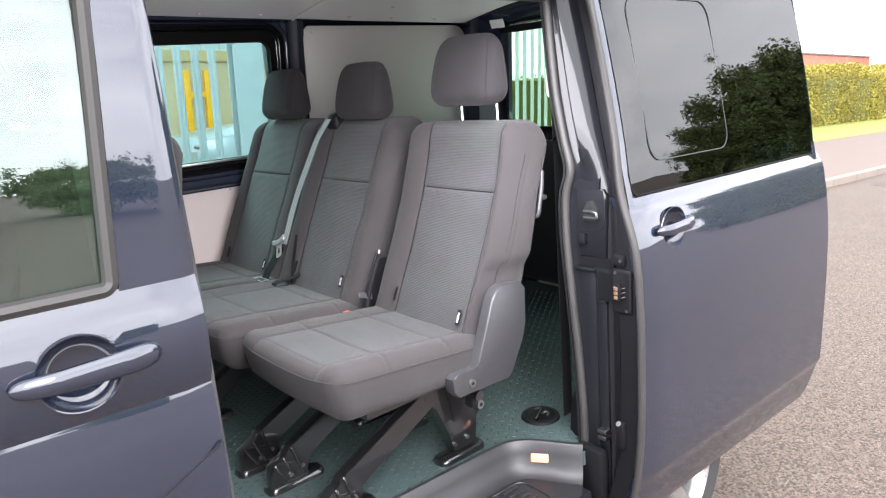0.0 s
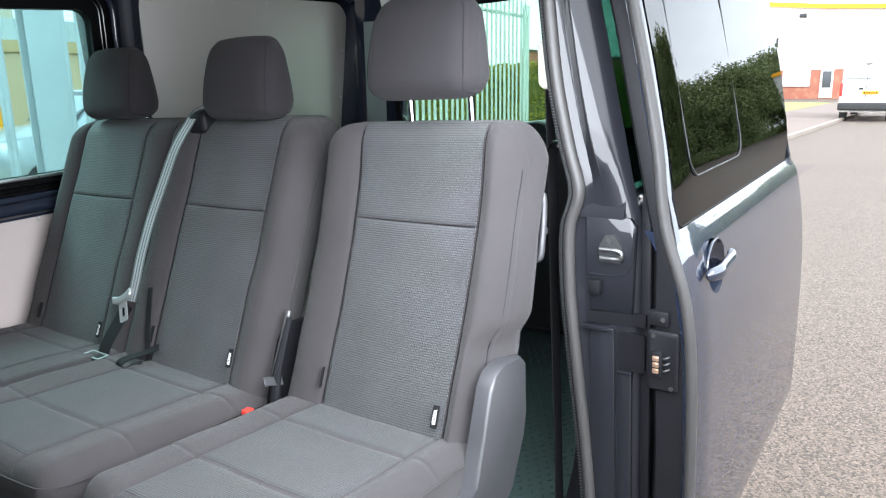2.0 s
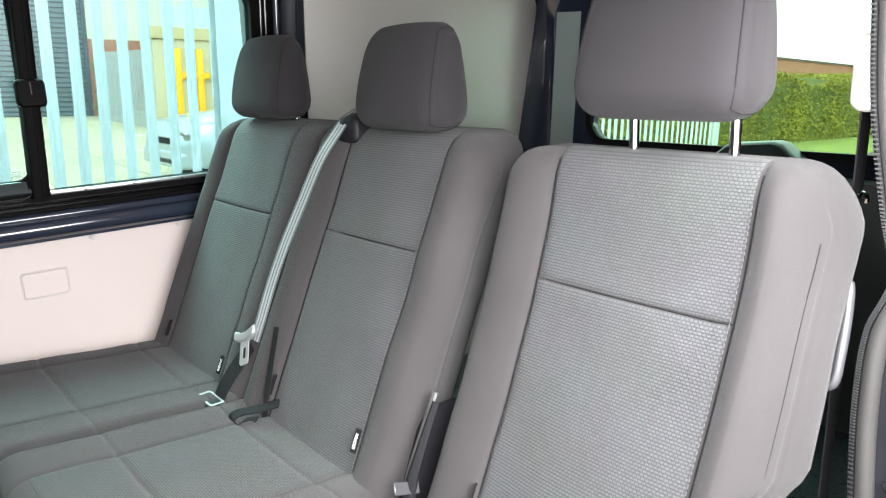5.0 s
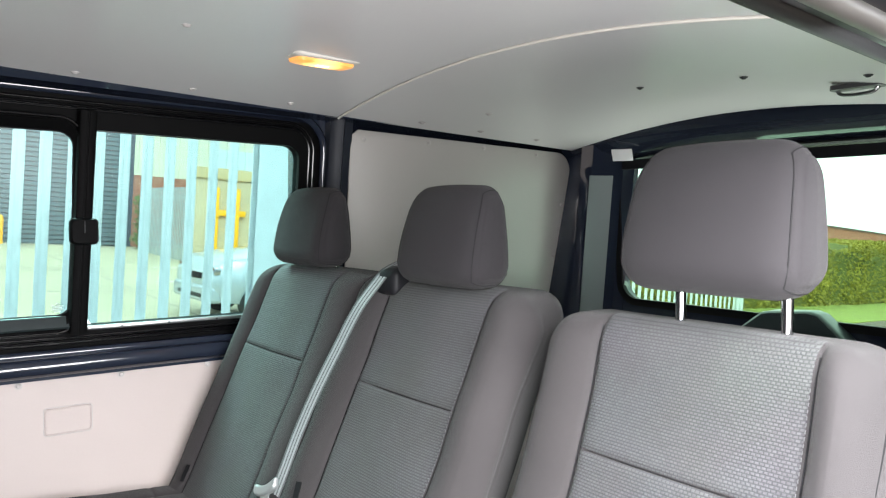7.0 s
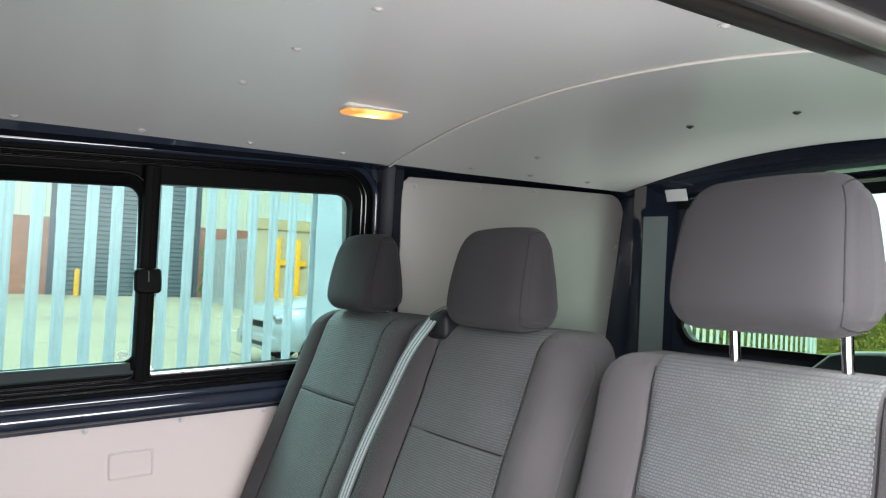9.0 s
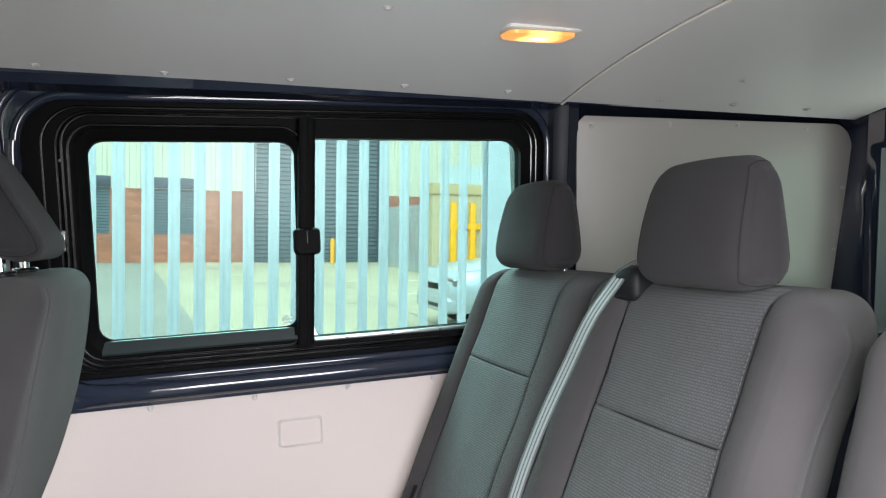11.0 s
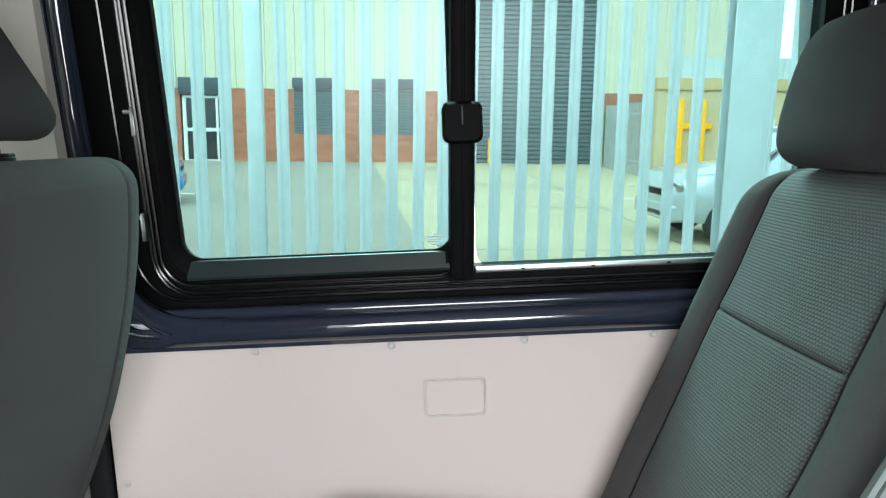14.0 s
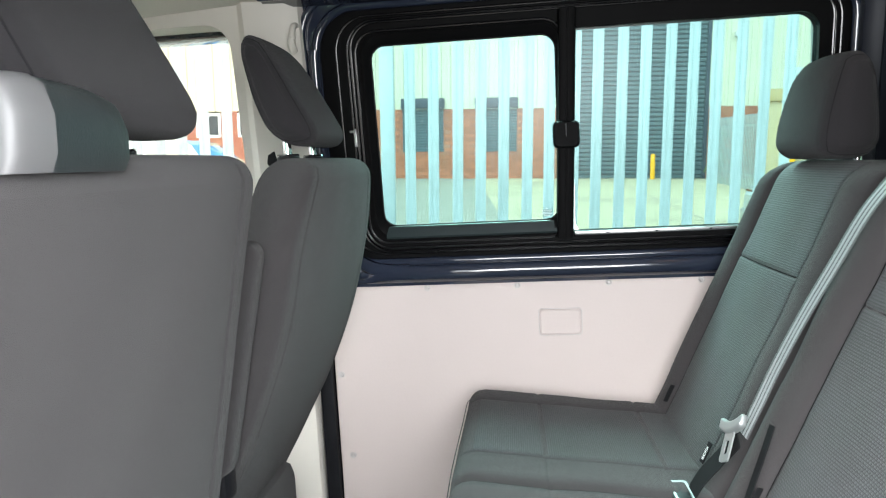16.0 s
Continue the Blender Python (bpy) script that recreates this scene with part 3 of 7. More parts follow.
# The roll turns up round the window's front lower corner.
turn_up = [(0.34, 1.3245), (0.30, 1.3265), (0.262, 1.3325), (0.232, 1.344), (0.205, 1.364), (0.184, 1.390), (0.168, 1.43), (0.156, 1.50), (0.145, 1.62), (0.145, 1.74), (0.147, 1.84), (0.150, 1.875)]
pts = smooth_line([(x, 3.088 - max(0.0, z - 1.42) * 0.11, z) for x, z in turn_up], 5)
part("corner_roll", tube(bmesh.new(), pts, [0.0245 - 0.010 * min(1.0, k / 30) for k in range(len(pts))], 14, up=(0, 1, 0)), PAINT_IN, wall)
part("channel_floor", boxed((0.15, 3.135, 1.338), (0.30, 3.16, 1.40), 0.006), PAINT_IN, wall)
for x in (0.34, 0.606, 0.877, 1.13):
    bm = bmesh.new()
    for dx in (-0.012, 0.012):
        box(bm, (x + dx - 0.006, 3.13, 1.356), (x + dx + 0.006, 3.148, 1.372), 0.002)
    box(bm, (x - 0.004, 3.132, 1.35), (x + 0.004, 3.148, 1.382), 0.002)
    part("clip", bm, BLACK, wall)


def lean(y):
    return lambda x, z: (x, y - max(0.0, z - 1.42) * 0.11, z)


for name, o, i, y0, y1, m in (
        ("window_surround", (0.075, 1.425, 1.289, 2.00, 0.02), (0.152, 1.372, 1.350, 1.968, 0.10), 3.092, 3.106, PAINT_IN),
        ("window_flange", (0.135, 1.39, 1.34, 1.97, 0.09), (0.236, 1.318, 1.392, 1.924, 0.06), 3.112, 3.122, MATT)):
    part(name, ring_plate(bmesh.new(), round_rect(*o, 8), round_rect(*i, 8), lean(y0), lean(y1)), m, wall)
for k, (o, y, r) in enumerate((((0.152, 1.372, 1.350, 1.968, 0.10), 3.092, 0.011), ((0.122, 1.40, 1.318, 2.0, 0.10), 3.086, 0.010))):
    pts = [lean(y)(x, z) for x, z in round_rect(*o, 8)]
    part("surround_bead", tube(bmesh.new(), pts + [pts[0]], r, 10, up=(0, 1, 0)), PAINT_IN, wall)
prof = [(3.10, 1.925), (3.06, 1.955), (3.035, 1.968), (3.0, 1.962), (2.975, 1.972), (2.95, 1.968), (2.938, 1.985), (2.945, 2.06), (3.15, 2.06)]
part("cant_rail", loft(bmesh.new(), [[(x, y, z - 0.012 * (x - 0.8)) for y, z in prof] for x in (0.05, 0.7, 1.4, 2.0, 2.42)]), PAINT_IN, wall)
prof = [(1.372, 3.105), (1.372, 3.07), (1.385, 3.055), (1.405, 3.05), (1.415, 3.062), (1.44, 3.062), (1.445, 3.105)]
part("centre_pillar", loft(bmesh.new(), [[(x, y - max(0.0, z - 1.42) * 0.13, z) for x, y in prof] for z in (0.58, 1.0, 1.42, 1.7, 1.97)]), mat("satin_blue_black_paint", (0.007, 0.009, 0.015), 0.5, 0.0, 0.1, 5.0, spec=0.25), wall)
part("rubber_gap", boxed((0.085, 3.085, 0.575), (0.122, 3.11, 1.36), 0.006), BLACK, wall)
part("pillar_trim", loft(bmesh.new(), [[(x, y - max(0.0, z - 1.42) * 0.09, z) for x, y in ((0.132, 3.09), (0.125, 3.055), (0.10, 3.035), (0.0, 3.03), (-0.03, 3.06), (-0.03, 3.12), (0.132, 3.12))] for z in (1.36, 1.6, 1.8, 2.0)]), BEIGE, wall, "pale beige upper pillar trim")
part("pillar_trim", boxed((-0.05, 3.05, 0.575), (0.083, 3.11, 1.37), 0.012), BEIGE, wall, "pale beige lower pillar trim")
hook = smooth_line([(0.118, 3.02, 1.93), (0.118, 2.99, 1.925), (0.117, 2.975, 1.90), (0.116, 2.975, 1.88), (0.116, 2.988, 1.868)], 4)
part("coat_hook", tube(bmesh.new(), hook, [0.007] * 8 + [0.009] * (len(hook) - 8), 10), BEIGE, wall)
part("belt_slider", boxed((0.015, 3.012, 1.605), (0.048, 3.032, 1.665), 0.008), BLACK, wall)
# Rear quarter lining.
def quarter(e, d):
    o = [(1.433 + e, 0.60), (2.338 - e, 0.60), (2.353 - e, 1.384)] + [(2.306 - e + 0.08 * math.cos(radians(a)), 1.852 - e + 0.078 * math.sin(radians(a))) for a in range(0, 91, 15)] + [(1.46 + e, 1.94 - e), (1.437 + e, 1.92 - e)]
    return [(x, 3.085 - max(0.0, z - 1.30) * 0.14 + d, z) for x, z in o]
part("quarter_lining", loft(bmesh.new(), [quarter(0, 0.006), quarter(0, 0.001), quarter(0.001, 0.0)]), mat("beige_grey_quarter_board", (0.345, 0.33, 0.31), 0.3, 0.0, 0.06, 2.5, fine=0.02, bump=0.02, bump_scale=60), wall, "pale grey lining board over the rear quarter")
for x, z in ((1.48, 1.915), (1.72, 1.922), (1.95, 1.922), (2.2, 1.915), (2.362, 1.74), (2.350, 1.55), (1.45, 1.6)):
    stud("screw_cap", (x, 3.085 - (z - 1.30) * 0.14, z), (0, -1, 0), wall, CAP, 0.008)
# Outer skin with the two openings left free.
bm = bmesh.new()
for lo, hi in (((-1.1, 3.16, 0.30), (2.55, 3.21, 1.385)), ((-1.1, 3.10, 1.935), (2.55, 3.20, 2.10)), ((-0.03, 3.13, 1.38), (0.21, 3.2, 1.94)), ((1.33, 3.12, 1.38), (2.55, 3.2, 1.94)), ((-1.1, 3.12, 1.38), (-0.62, 3.2, 1.94))):
    box(bm, lo, hi, 0.012)
part("outer_skin", bm, PAINT, wall)

window = thing("window_1", (0.76, 3.09, 1.39), "sliding side window in black rubber frame with green-tinted glass", "window", kind="structure")
part("rubber_frame", ring_plate(bmesh.new(), round_rect(0.238, 1.322, 1.388, 1.928, 0.06, 8), round_rect(0.258, 1.294, 1.412, 1.883, 0.04, 8), lean(3.088), lean(3.125)), MATT, window)
part("sliding_frame", ring_plate(bmesh.new(), round_rect(0.252, 0.735, 1.402, 1.905, 0.05, 8), round_rect(0.286, 0.718, 1.443, 1.873, 0.032, 8), lean(3.081), lean(3.092)), MATT, window, "black frame of the sliding half")
pts = [lean(3.080)(x, z) for x, z in round_rect(0.286, 0.717, 1.4435, 1.873, 0.034, 8)]
part("glazing_bead", tube(bmesh.new(), pts + [pts[0]], 0.0022, 8, up=(0, 1, 0)), RUBBER, window)
part("mullion", loft(bmesh.new(), [[lean(y)(x + 0.031 * (z - 1.475), z) for x, y in ((0.7105, 3.066), (0.713, 3.057), (0.717, 3.0545), (0.7285, 3.0545), (0.7295, 3.0565), (0.7325, 3.0565), (0.7335, 3.0545), (0.745, 3.0545), (0.7485, 3.057), (0.7505, 3.066), (0.7505, 3.095), (0.7105, 3.095))] for z in (1.40, 1.65, 1.922)]), MATT, window)
# Daylight on the upward-facing lower reveal is put into this teal colour.
REVEAL = mat("teal_lit_reveal", (0.012, 0.019, 0.02), 0.3)
rings = [[lean(y)(x, z) for x, z in round_rect(a, b, c, d, r, 8)] for a, b, c, d, r, y in ((0.262, 0.730, 1.409, 1.901, 0.046, 3.082), (0.264, 0.728, 1.411, 1.899, 0.046, 3.066), (0.270, 0.726, 1.417, 1.895, 0.044, 3.0635), (0.283, 0.719, 1.440, 1.876, 0.036, 3.076), (0.286, 0.717, 1.4435, 1.873, 0.034, 3.081))]
part("sloped_reveal", loft(bmesh.new(), rings, caps=False), MATT, window)
part("sill_strip", loft(bmesh.new(), [[(x, y - max(0.0, z - 1.42) * 0.11, z) for y, z in ((3.0625, 1.4125), (3.0605, 1.4165), (3.0735, 1.4415), (3.079, 1.4435), (3.084, 1.43))] for x in (0.292, 0.31, 0.5, 0.712)]), REVEAL, window, "sill strip of the sliding half with teal daylight in its colour")
for o, y in (((0.196, 1.348, 1.370, 1.948, 0.08), 3.110), ((0.238, 1.322, 1.388, 1.928, 0.06), 3.086), ((0.224, 1.334, 1.376, 1.938, 0.07), 3.108), ((0.252, 0.735, 1.402, 1.905, 0.05), 3.070)):
    pts = [lean(y)(x, z) for x, z in round_rect(*o, 8)]
    part("frame_lip", tube(bmesh.new(), pts + [pts[0]], 0.0034, 8, up=(0, 1, 0)), LIP, window)
for name, x0, x1, z0, z1, y in (("pane", 0.27, 0.735, 1.43, 1.895, 3.082), ("pane", 0.755, 1.312, 1.402, 1.91, 3.100)):
    ob = part(name, loft(bmesh.new(), [[lean(yy)(x, z) for x, z in round_rect(x0, x1, z0, z1, 0.035, 6)] for yy in (y, y + 0.004)]), GLASS, window, "green-tinted glass")
    ob.visible_shadow = False
bm = bmesh.new()
for a, b, z in ((0.684, 0.690, 1.4705), (0.675, 0.699, 1.4655), (0.676, 0.697, 1.4615), (0.675, 0.699, 1.4575), (0.679, 0.694, 1.4535)):
    box(bm, (*lean(3.0805)(a, z)[:2], z - 0.0012), (b, lean(3.0815)(a, z)[1], z + 0.0012), 0.0002)
part("glass_print", bm, mat("pale_glass_print", (0.3, 0.36, 0.36), 0.7), window, "small pale print on the glass", smooth=False)
bm = loft(bmesh.new(), [[(x, y, z) for x, z in round_rect(0.7045 + e, 0.765 - e, 1.6125 + e, 1.674 - e, 0.012)] for e, y in ((0.002, 3.036), (0.0, 3.030), (0.0, 3.014), (0.004, 3.008))])
part("latch", bm, MATT, window, "square black pinch latch")
part("latch_rib", boxed((0.7335, 3.0065, 1.640), (0.7355, 3.0090, 1.668), 0.0008), GREYPL, window)
part("track_strip", boxed((0.752, 3.080, 1.402), (1.295, 3.094, 1.4115), 0.002), STEEL, window, "pale metal track")
for x in (0.83, 0.945, 1.07, 1.19):
    part("drain_slot", boxed((x - 0.003, 3.0785, 1.405), (x + 0.003, 3.0805, 1.408), 0.0005), BLACK, window)
for z in (1.665, 1.855, 1.50):
    bm = boxed((0.226, 3.066, z - 0.022), (0.232, 3.085, z + 0.022), 0.001)
    box(bm, (0.214, 3.07, z + 0.012), (0.23, 3.08, z + 0.018), 0.001)
    part("frame_clip", bm, STEEL, window, "thin steel clip")

# Driver's door window in the cab.
cabwin = thing("window_2", (-0.35, 3.05, 1.42), "cab side window in pale beige trim", "window", kind="structure")
part("trim_frame", ring_plate(bmesh.new(), round_rect(-0.75, 0.0, 1.36, 2.0, 0.04), round_rect(-0.62, -0.045, 1.43, 1.945, 0.06), lean(3.06), lean(3.14)), BEIGE, cabwin)
ob = part("pane", loft(bmesh.new(), [[lean(y)(x, z) for x, z in round_rect(-0.63, -0.03, 1.42, 1.95, 0.05)] for y in (3.15, 3.154)]), glass("clear_cab_glass", (0.62, 0.625, 0.60), 0.3, ior=1.3), cabwin)
ob.visible_shadow = False
part("door_card", boxed((-0.95, 3.02, 0.6), (-0.05, 3.12, 1.39), 0.03), BEIGE, cabwin, "pale beige door card")
cabin_roof = structure("cab_headliner", loft(bmesh.new(), [[(x, y, z) for y in [1.5 + 1.6 * i / 12 for i in range(13)]] + [] for x, z in ((-0.9, 1.90), (-0.4, 1.965), (0.0, 1.985), (0.10, 1.985))], closed=False), BEIGE, "pale beige cab headliner", "ceiling")
md = cabin_roof.modifiers.new("thick", "SOLIDIFY")
md.thickness, md.offset = 0.02, 1.0

# ---- rear end ----
rear = thing("wall_rear", (2.5, 2.27, 0.573), "dark painted tailgate end of the van with a wide window", "wall", kind="structure")
def back(x):
    return lambda y, z: (x - (z - 1.2) * 0.08, y, z)
part("tailgate", ring_plate(bmesh.new(), round_rect(1.42, 3.12, 0.40, 1.99, 0.06, 8), round_rect(1.69, 2.845, 1.392, 1.918, 0.07, 8), back(2.52), back(2.57)), PAINT_IN, rear)
part("window_bar", loft(bmesh.new(), [[back(x)(y, z) for x, z in ((2.512, 1.868), (2.512, 1.9), (2.53, 1.9), (2.53, 1.868))] for y in (1.70, 2.84)]), BLACK, rear)
part("glazing_seal", ring_plate(bmesh.new(), round_rect(1.675, 2.860, 1.377, 1.928, 0.08, 8), round_rect(1.70, 2.835, 1.402, 1.912, 0.06, 8), back(2.512), back(2.53)), RUBBER, rear)
ob = part("pane", loft(bmesh.new(), [[back(x)(y, z) for y, z in round_rect(1.68, 2.855, 1.385, 1.922, 0.07)] for x in (2.545, 2.549)]), GLASS_REAR, rear, "pale green tailgate glass")
ob.visible_shadow = False
part("tailgate_trim", boxed((2.44, 1.60, 0.60), (2.50, 2.94, 1.34), 0.03), DARKPL, rear, "dark grey tailgate trim")
def cover(k, x):
    """The moulded cover's outline, drawn in by k towards its middle."""
    return [(x, 2.19 + (y - 2.19) * k, 1.335 + (z - 1.335) * k) for y, z in ((2.375, 1.335), (2.348, 1.362), (2.285, 1.414), (2.262, 1.420), (2.140, 1.431), (2.112, 1.424), (2.046, 1.366), (2.015, 1.335))]
part("wiper_cover", loft(bmesh.new(), [cover(1.0, 2.50), cover(1.0, 2.452), cover(0.985, 2.440), cover(0.93, 2.433), cover(0.90, 2.436), cover(0.5, 2.438)]), mat("dark_teal_moulded_cover", (0.035, 0.047, 0.048), 0.3, 0.0, 0.1, 12.0, bump=0.05, bump_scale=500), rear, "dark moulded wiper motor cover on the tailgate")
prof = [(2.33, 2.005), (2.345, 1.985), (2.385, 1.955), (2.43, 1.925), (2.48, 1.91), (2.52, 1.905), (2.56, 2.0), (2.5, 2.07), (2.33, 2.07)]
part("rear_header", loft(bmesh.new(), [[(x, y, z - 0.03 * (abs(y - 2.27) / 0.7) ** 4) for x, z in prof] for y in [1.5 + 1.52 * i / 16 for i in range(17)]]), PAINT_IN, rear)
bm = boxed((-0.036, -0.002, -0.022), (0.036, 0.002, 0.022), 0.001)
bmesh.ops.transform(bm, matrix=Matrix.Translation((2.39, 2.77, 1.912)) @ Euler((radians(30), 0, radians(-70))).to_matrix().to_4x4(), verts=bm.verts)
part("paper_tag", bm, WHITE, rear, "small pale sticker")
part("striker", loft(bmesh.new(), [[(2.03 + a, 1.87 + b, z) for a, b in round_rect(-0.02, 0.02, -0.055, 0.055, 0.015)] for z in (1.985, 1.975)]), GREYPL, rear)
part("striker_bar", tube(bmesh.new(), smooth_line([(2.035, 1.83, 1.977), (2.035, 1.845, 1.965), (2.035, 1.90, 1.965), (2.035, 1.915, 1.977)], 4), 0.004, 8), STEEL, rear)
prof = [(2.345, 3.09), (2.345, 3.03), (2.36, 3.005), (2.395, 2.995), (2.41, 2.955), (2.44, 2.94), (2.47, 2.905), (2.505, 2.89), (2.515, 2.85), (2.54, 2.85), (2.56, 3.1)]
part("rear_pillar", loft(bmesh.new(), [[(x + (z - 1.38) * (0.055 if x < 2.37 else -0.06) + (0.012 if x < 2.37 else -0.011), y - max(0.0, z - 1.3) * 0.12, z) for x, y in prof] for z in (0.58, 1.3, 1.65, 1.9, 2.0)]), PAINT_IN, rear)
part("rear_pillar_cover", loft(bmesh.new(), [[(x - (z - 1.2) * 0.06, y - max(0.0, z - 1.3) * 0.12, z) for x, y in ((2.405, 2.958), (2.436, 2.938), (2.466, 2.902), (2.472, 2.908), (2.44, 2.946), (2.41, 2.966))] for z in (1.30, 1.5, 1.7, 1.845)]), mat("grey_green_cover", (0.13, 0.155, 0.155), 0.5), rear, "grey perforated pillar cover")

# ---- near side behind the opening ----
near = thing("wall_left", (1.9, 1.45, 0.573), "dark painted near side of the van with the door pillar", "wall", kind="structure")
SEAL_LINE = [(1.515, 1.86), (1.505, 1.72), (1.493, 1.60), (1.470, 1.48), (1.452, 1.40), (1.472, 1.33), (1.476, 1.25), (1.472, 1.15), (1.458, 0.99), (1.444, 0.84), (1.434, 0.68), (1.432, 0.56), (1.42, 0.47), (1.385, 0.425)]
SEAL_SOFT = sorted((p.z, p.y) for p in smooth_line([(0, y, z) for y, z in SEAL_LINE], 6))


def seal_y(z):
    return float(np.interp(z, [a for a, b in SEAL_SOFT], [b for a, b in SEAL_SOFT])) if z > 0.45 else 1.40


part("door_seal", tube(bmesh.new(), smooth_line([(1.345, y, z) for y, z in SEAL_LINE], 6), 0.0125, 12, up=(0, 1, 0)), SEAL, near, "grey-black rubber door seal")
part("seal_lip", tube(bmesh.new(), smooth_line([(1.337, y + 0.012, z) for y, z in SEAL_LINE], 6), 0.0045, 8, up=(0, 1, 0)), RUBBER, near)
bm = bmesh.new()
lip = smooth_line([(1.333, y + 0.0125, z) for y, z in SEAL_LINE], 22)
for p in lip:
    bmesh.ops.create_cube(bm, size=1, matrix=Matrix.Translation(p) @ Matrix.Diagonal((0.002, 0.0060, 0.0022, 1)))
part("seal_ribs", bm, DARKPL, near, "fine dark ribs", smooth=False)
def pillar_rows(z):
    y = seal_y(z)
    o = 0.02 * min(1.0, max(0.0, (z - 1.36) / 0.16)) ** 2 * (3 - 2 * min(1.0, max(0.0, (z - 1.36) / 0.16)))
    f = float(np.interp(z, (1.30, 1.36, 1.40, 1.70, 1.95), (1.328, 1.340, 1.350, 1.408, 1.455)))
    w = max(0.04, y - f)
    back = 0.06 * min(1.0, max(0.0, (z - 1.34) / 0.05))
    return [(1.35, y + 0.02), (1.352, y - 0.01), (1.358 + o * 0.3, y - min(0.03, 0.25 * w)), (1.356 - o, y - min(0.05 + o, 0.5 * w)), (1.356 - o * 0.5, f + min(0.03, 0.28 * w)), (1.364, f + min(0.01, 0.1 * w)), (1.378, f), (1.47, f + back * 0.85 - 0.005), (1.50, f + 0.01 + back), (1.50, y + 0.03), (1.40, y + 0.03)]
part("door_pillar", loft(bmesh.new(), [[(x, y, z) for x, y in pillar_rows(z)] for z in [0.34 + 1.61 * k / 56 for k in range(57)]]), PILLAR, near)
part("pillar_seam", tube(bmesh.new(), [pillar_rows(z)[3] + (z,) for z in [1.40 + 0.53 * k / 20 for k in range(21)]], 0.0016, 6, up=(0, 1, 0)), BLACK, near, "fine dark seam down the pillar")
part("pillar_gap_trim", boxed((1.362, 1.312, 0.36), (1.40, 1.332, 1.40), 0.005), BLACK, near)
latch = part("latch_block", loft(bmesh.new(), [[(x, 1.388 + (y - 1.388) * k, 1.252 + (z - 1.252) * k) for y, z in ((1.433, 1.158), (1.440, 1.25), (1.440, 1.352), (1.350, 1.350), (1.338, 1.335), (1.341, 1.26), (1.345, 1.158))] for x, k in ((1.362, 1.0), (1.3525, 1.0), (1.3505, 0.97))]), PILLAR, near)
part("latch_shoulder", loft(bmesh.new(), [[(x, y, z) for x, z in ((1.3505, 1.348), (1.354, 1.368), (1.366, 1.392), (1.376, 1.392), (1.370, 1.348))] for y in (1.362, 1.372, 1.444, 1.452)]), PILLAR, near)
part("latch_rim", tube(bmesh.new(), smooth_line([(1.3505, y, z) for y, z in ((1.432, 1.233), (1.40, 1.2335), (1.368, 1.237), (1.350, 1.252), (1.3435, 1.28), (1.341, 1.325))], 5), 0.0022, 8, up=(0, 1, 0)), PILLAR, near)
# Black inset: the slot's inner shade is put into its colour.
part("latch_slot", loft(bmesh.new(), [[(x, y, z) for y, z in ((1.440, 1.130), (1.318, 1.135), (1.318, 1.160), (1.436, 1.155))] for x in (1.362, 1.3522)]), BLACK, near, "flat black inset for the shade in the slot under the latch")
part("pillar_panel", boxed((1.3495, 1.381, 0.40), (1.362, 1.434, 1.116), 0.003), PILLAR, near)
part("pillar_panel", boxed((1.3510, 1.346, 0.40), (1.362, 1.3745, 1.030), 0.003), PILLAR, near)
part("pocket_ledge", boxed((1.346, 1.344, 1.030), (1.362, 1.376, 1.036), 0.002), PILLAR, near)
part("striker_plate", loft(bmesh.new(), [[(x, y, z) for y, z in ((1.408, 1.262), (1.412, 1.29), (1.396, 1.318), (1.378, 1.318), (1.363, 1.294), (1.367, 1.262))] for x in (1.349, 1.3435)]), DARKPL, near)
bm = bmesh.new()
for z in (1.272, 1.290):
    cyl(bm, (1.337, 1.405, z), (1.337, 1.372, z), 0.0045)
tube(bm, smooth_line([(1.337, 1.374, 1.272), (1.337, 1.362, 1.275), (1.337, 1.362, 1.287), (1.337, 1.374, 1.290)], 4), 0.0045, 8)
part("striker_loop", bm, STEEL, near, "steel latch loop")
part("striker_stud", cyl(bmesh.new(), (1.345, 1.388, 1.307), (1.340, 1.388, 1.307), 0.006), STEEL, near)
part("guide_block", boxed((1.335, 1.405, 1.195), (1.352, 1.432, 1.225), 0.004), BLACK, near)
part("pillar_ledge", boxed((1.341, 1.380, 1.117), (1.362, 1.448, 1.127), 0.003), PILLAR, near, "painted metal ledge")

# No recess is cut: a flat black plate gives the pocket's shade.
part("cable_port", loft(bmesh.new(), [[(x, y, z) for y, z in round_rect(1.320, 1.376, 1.037, 1.118, 0.008)] for x in (1.362, 1.3535)]), BLACK, near, "flat black plate for the shade in the cable pocket")
for z in (0.64, 0.62):
    part("bracket", boxed((1.33, 1.345, z - 0.006), (1.36, 1.375, z + 0.006), 0.002), STEEL, near)
part("sill_cover", boxed((1.305, 1.345, 0.40), (1.345, 1.44, 0.585), 0.012), BLACK, near)
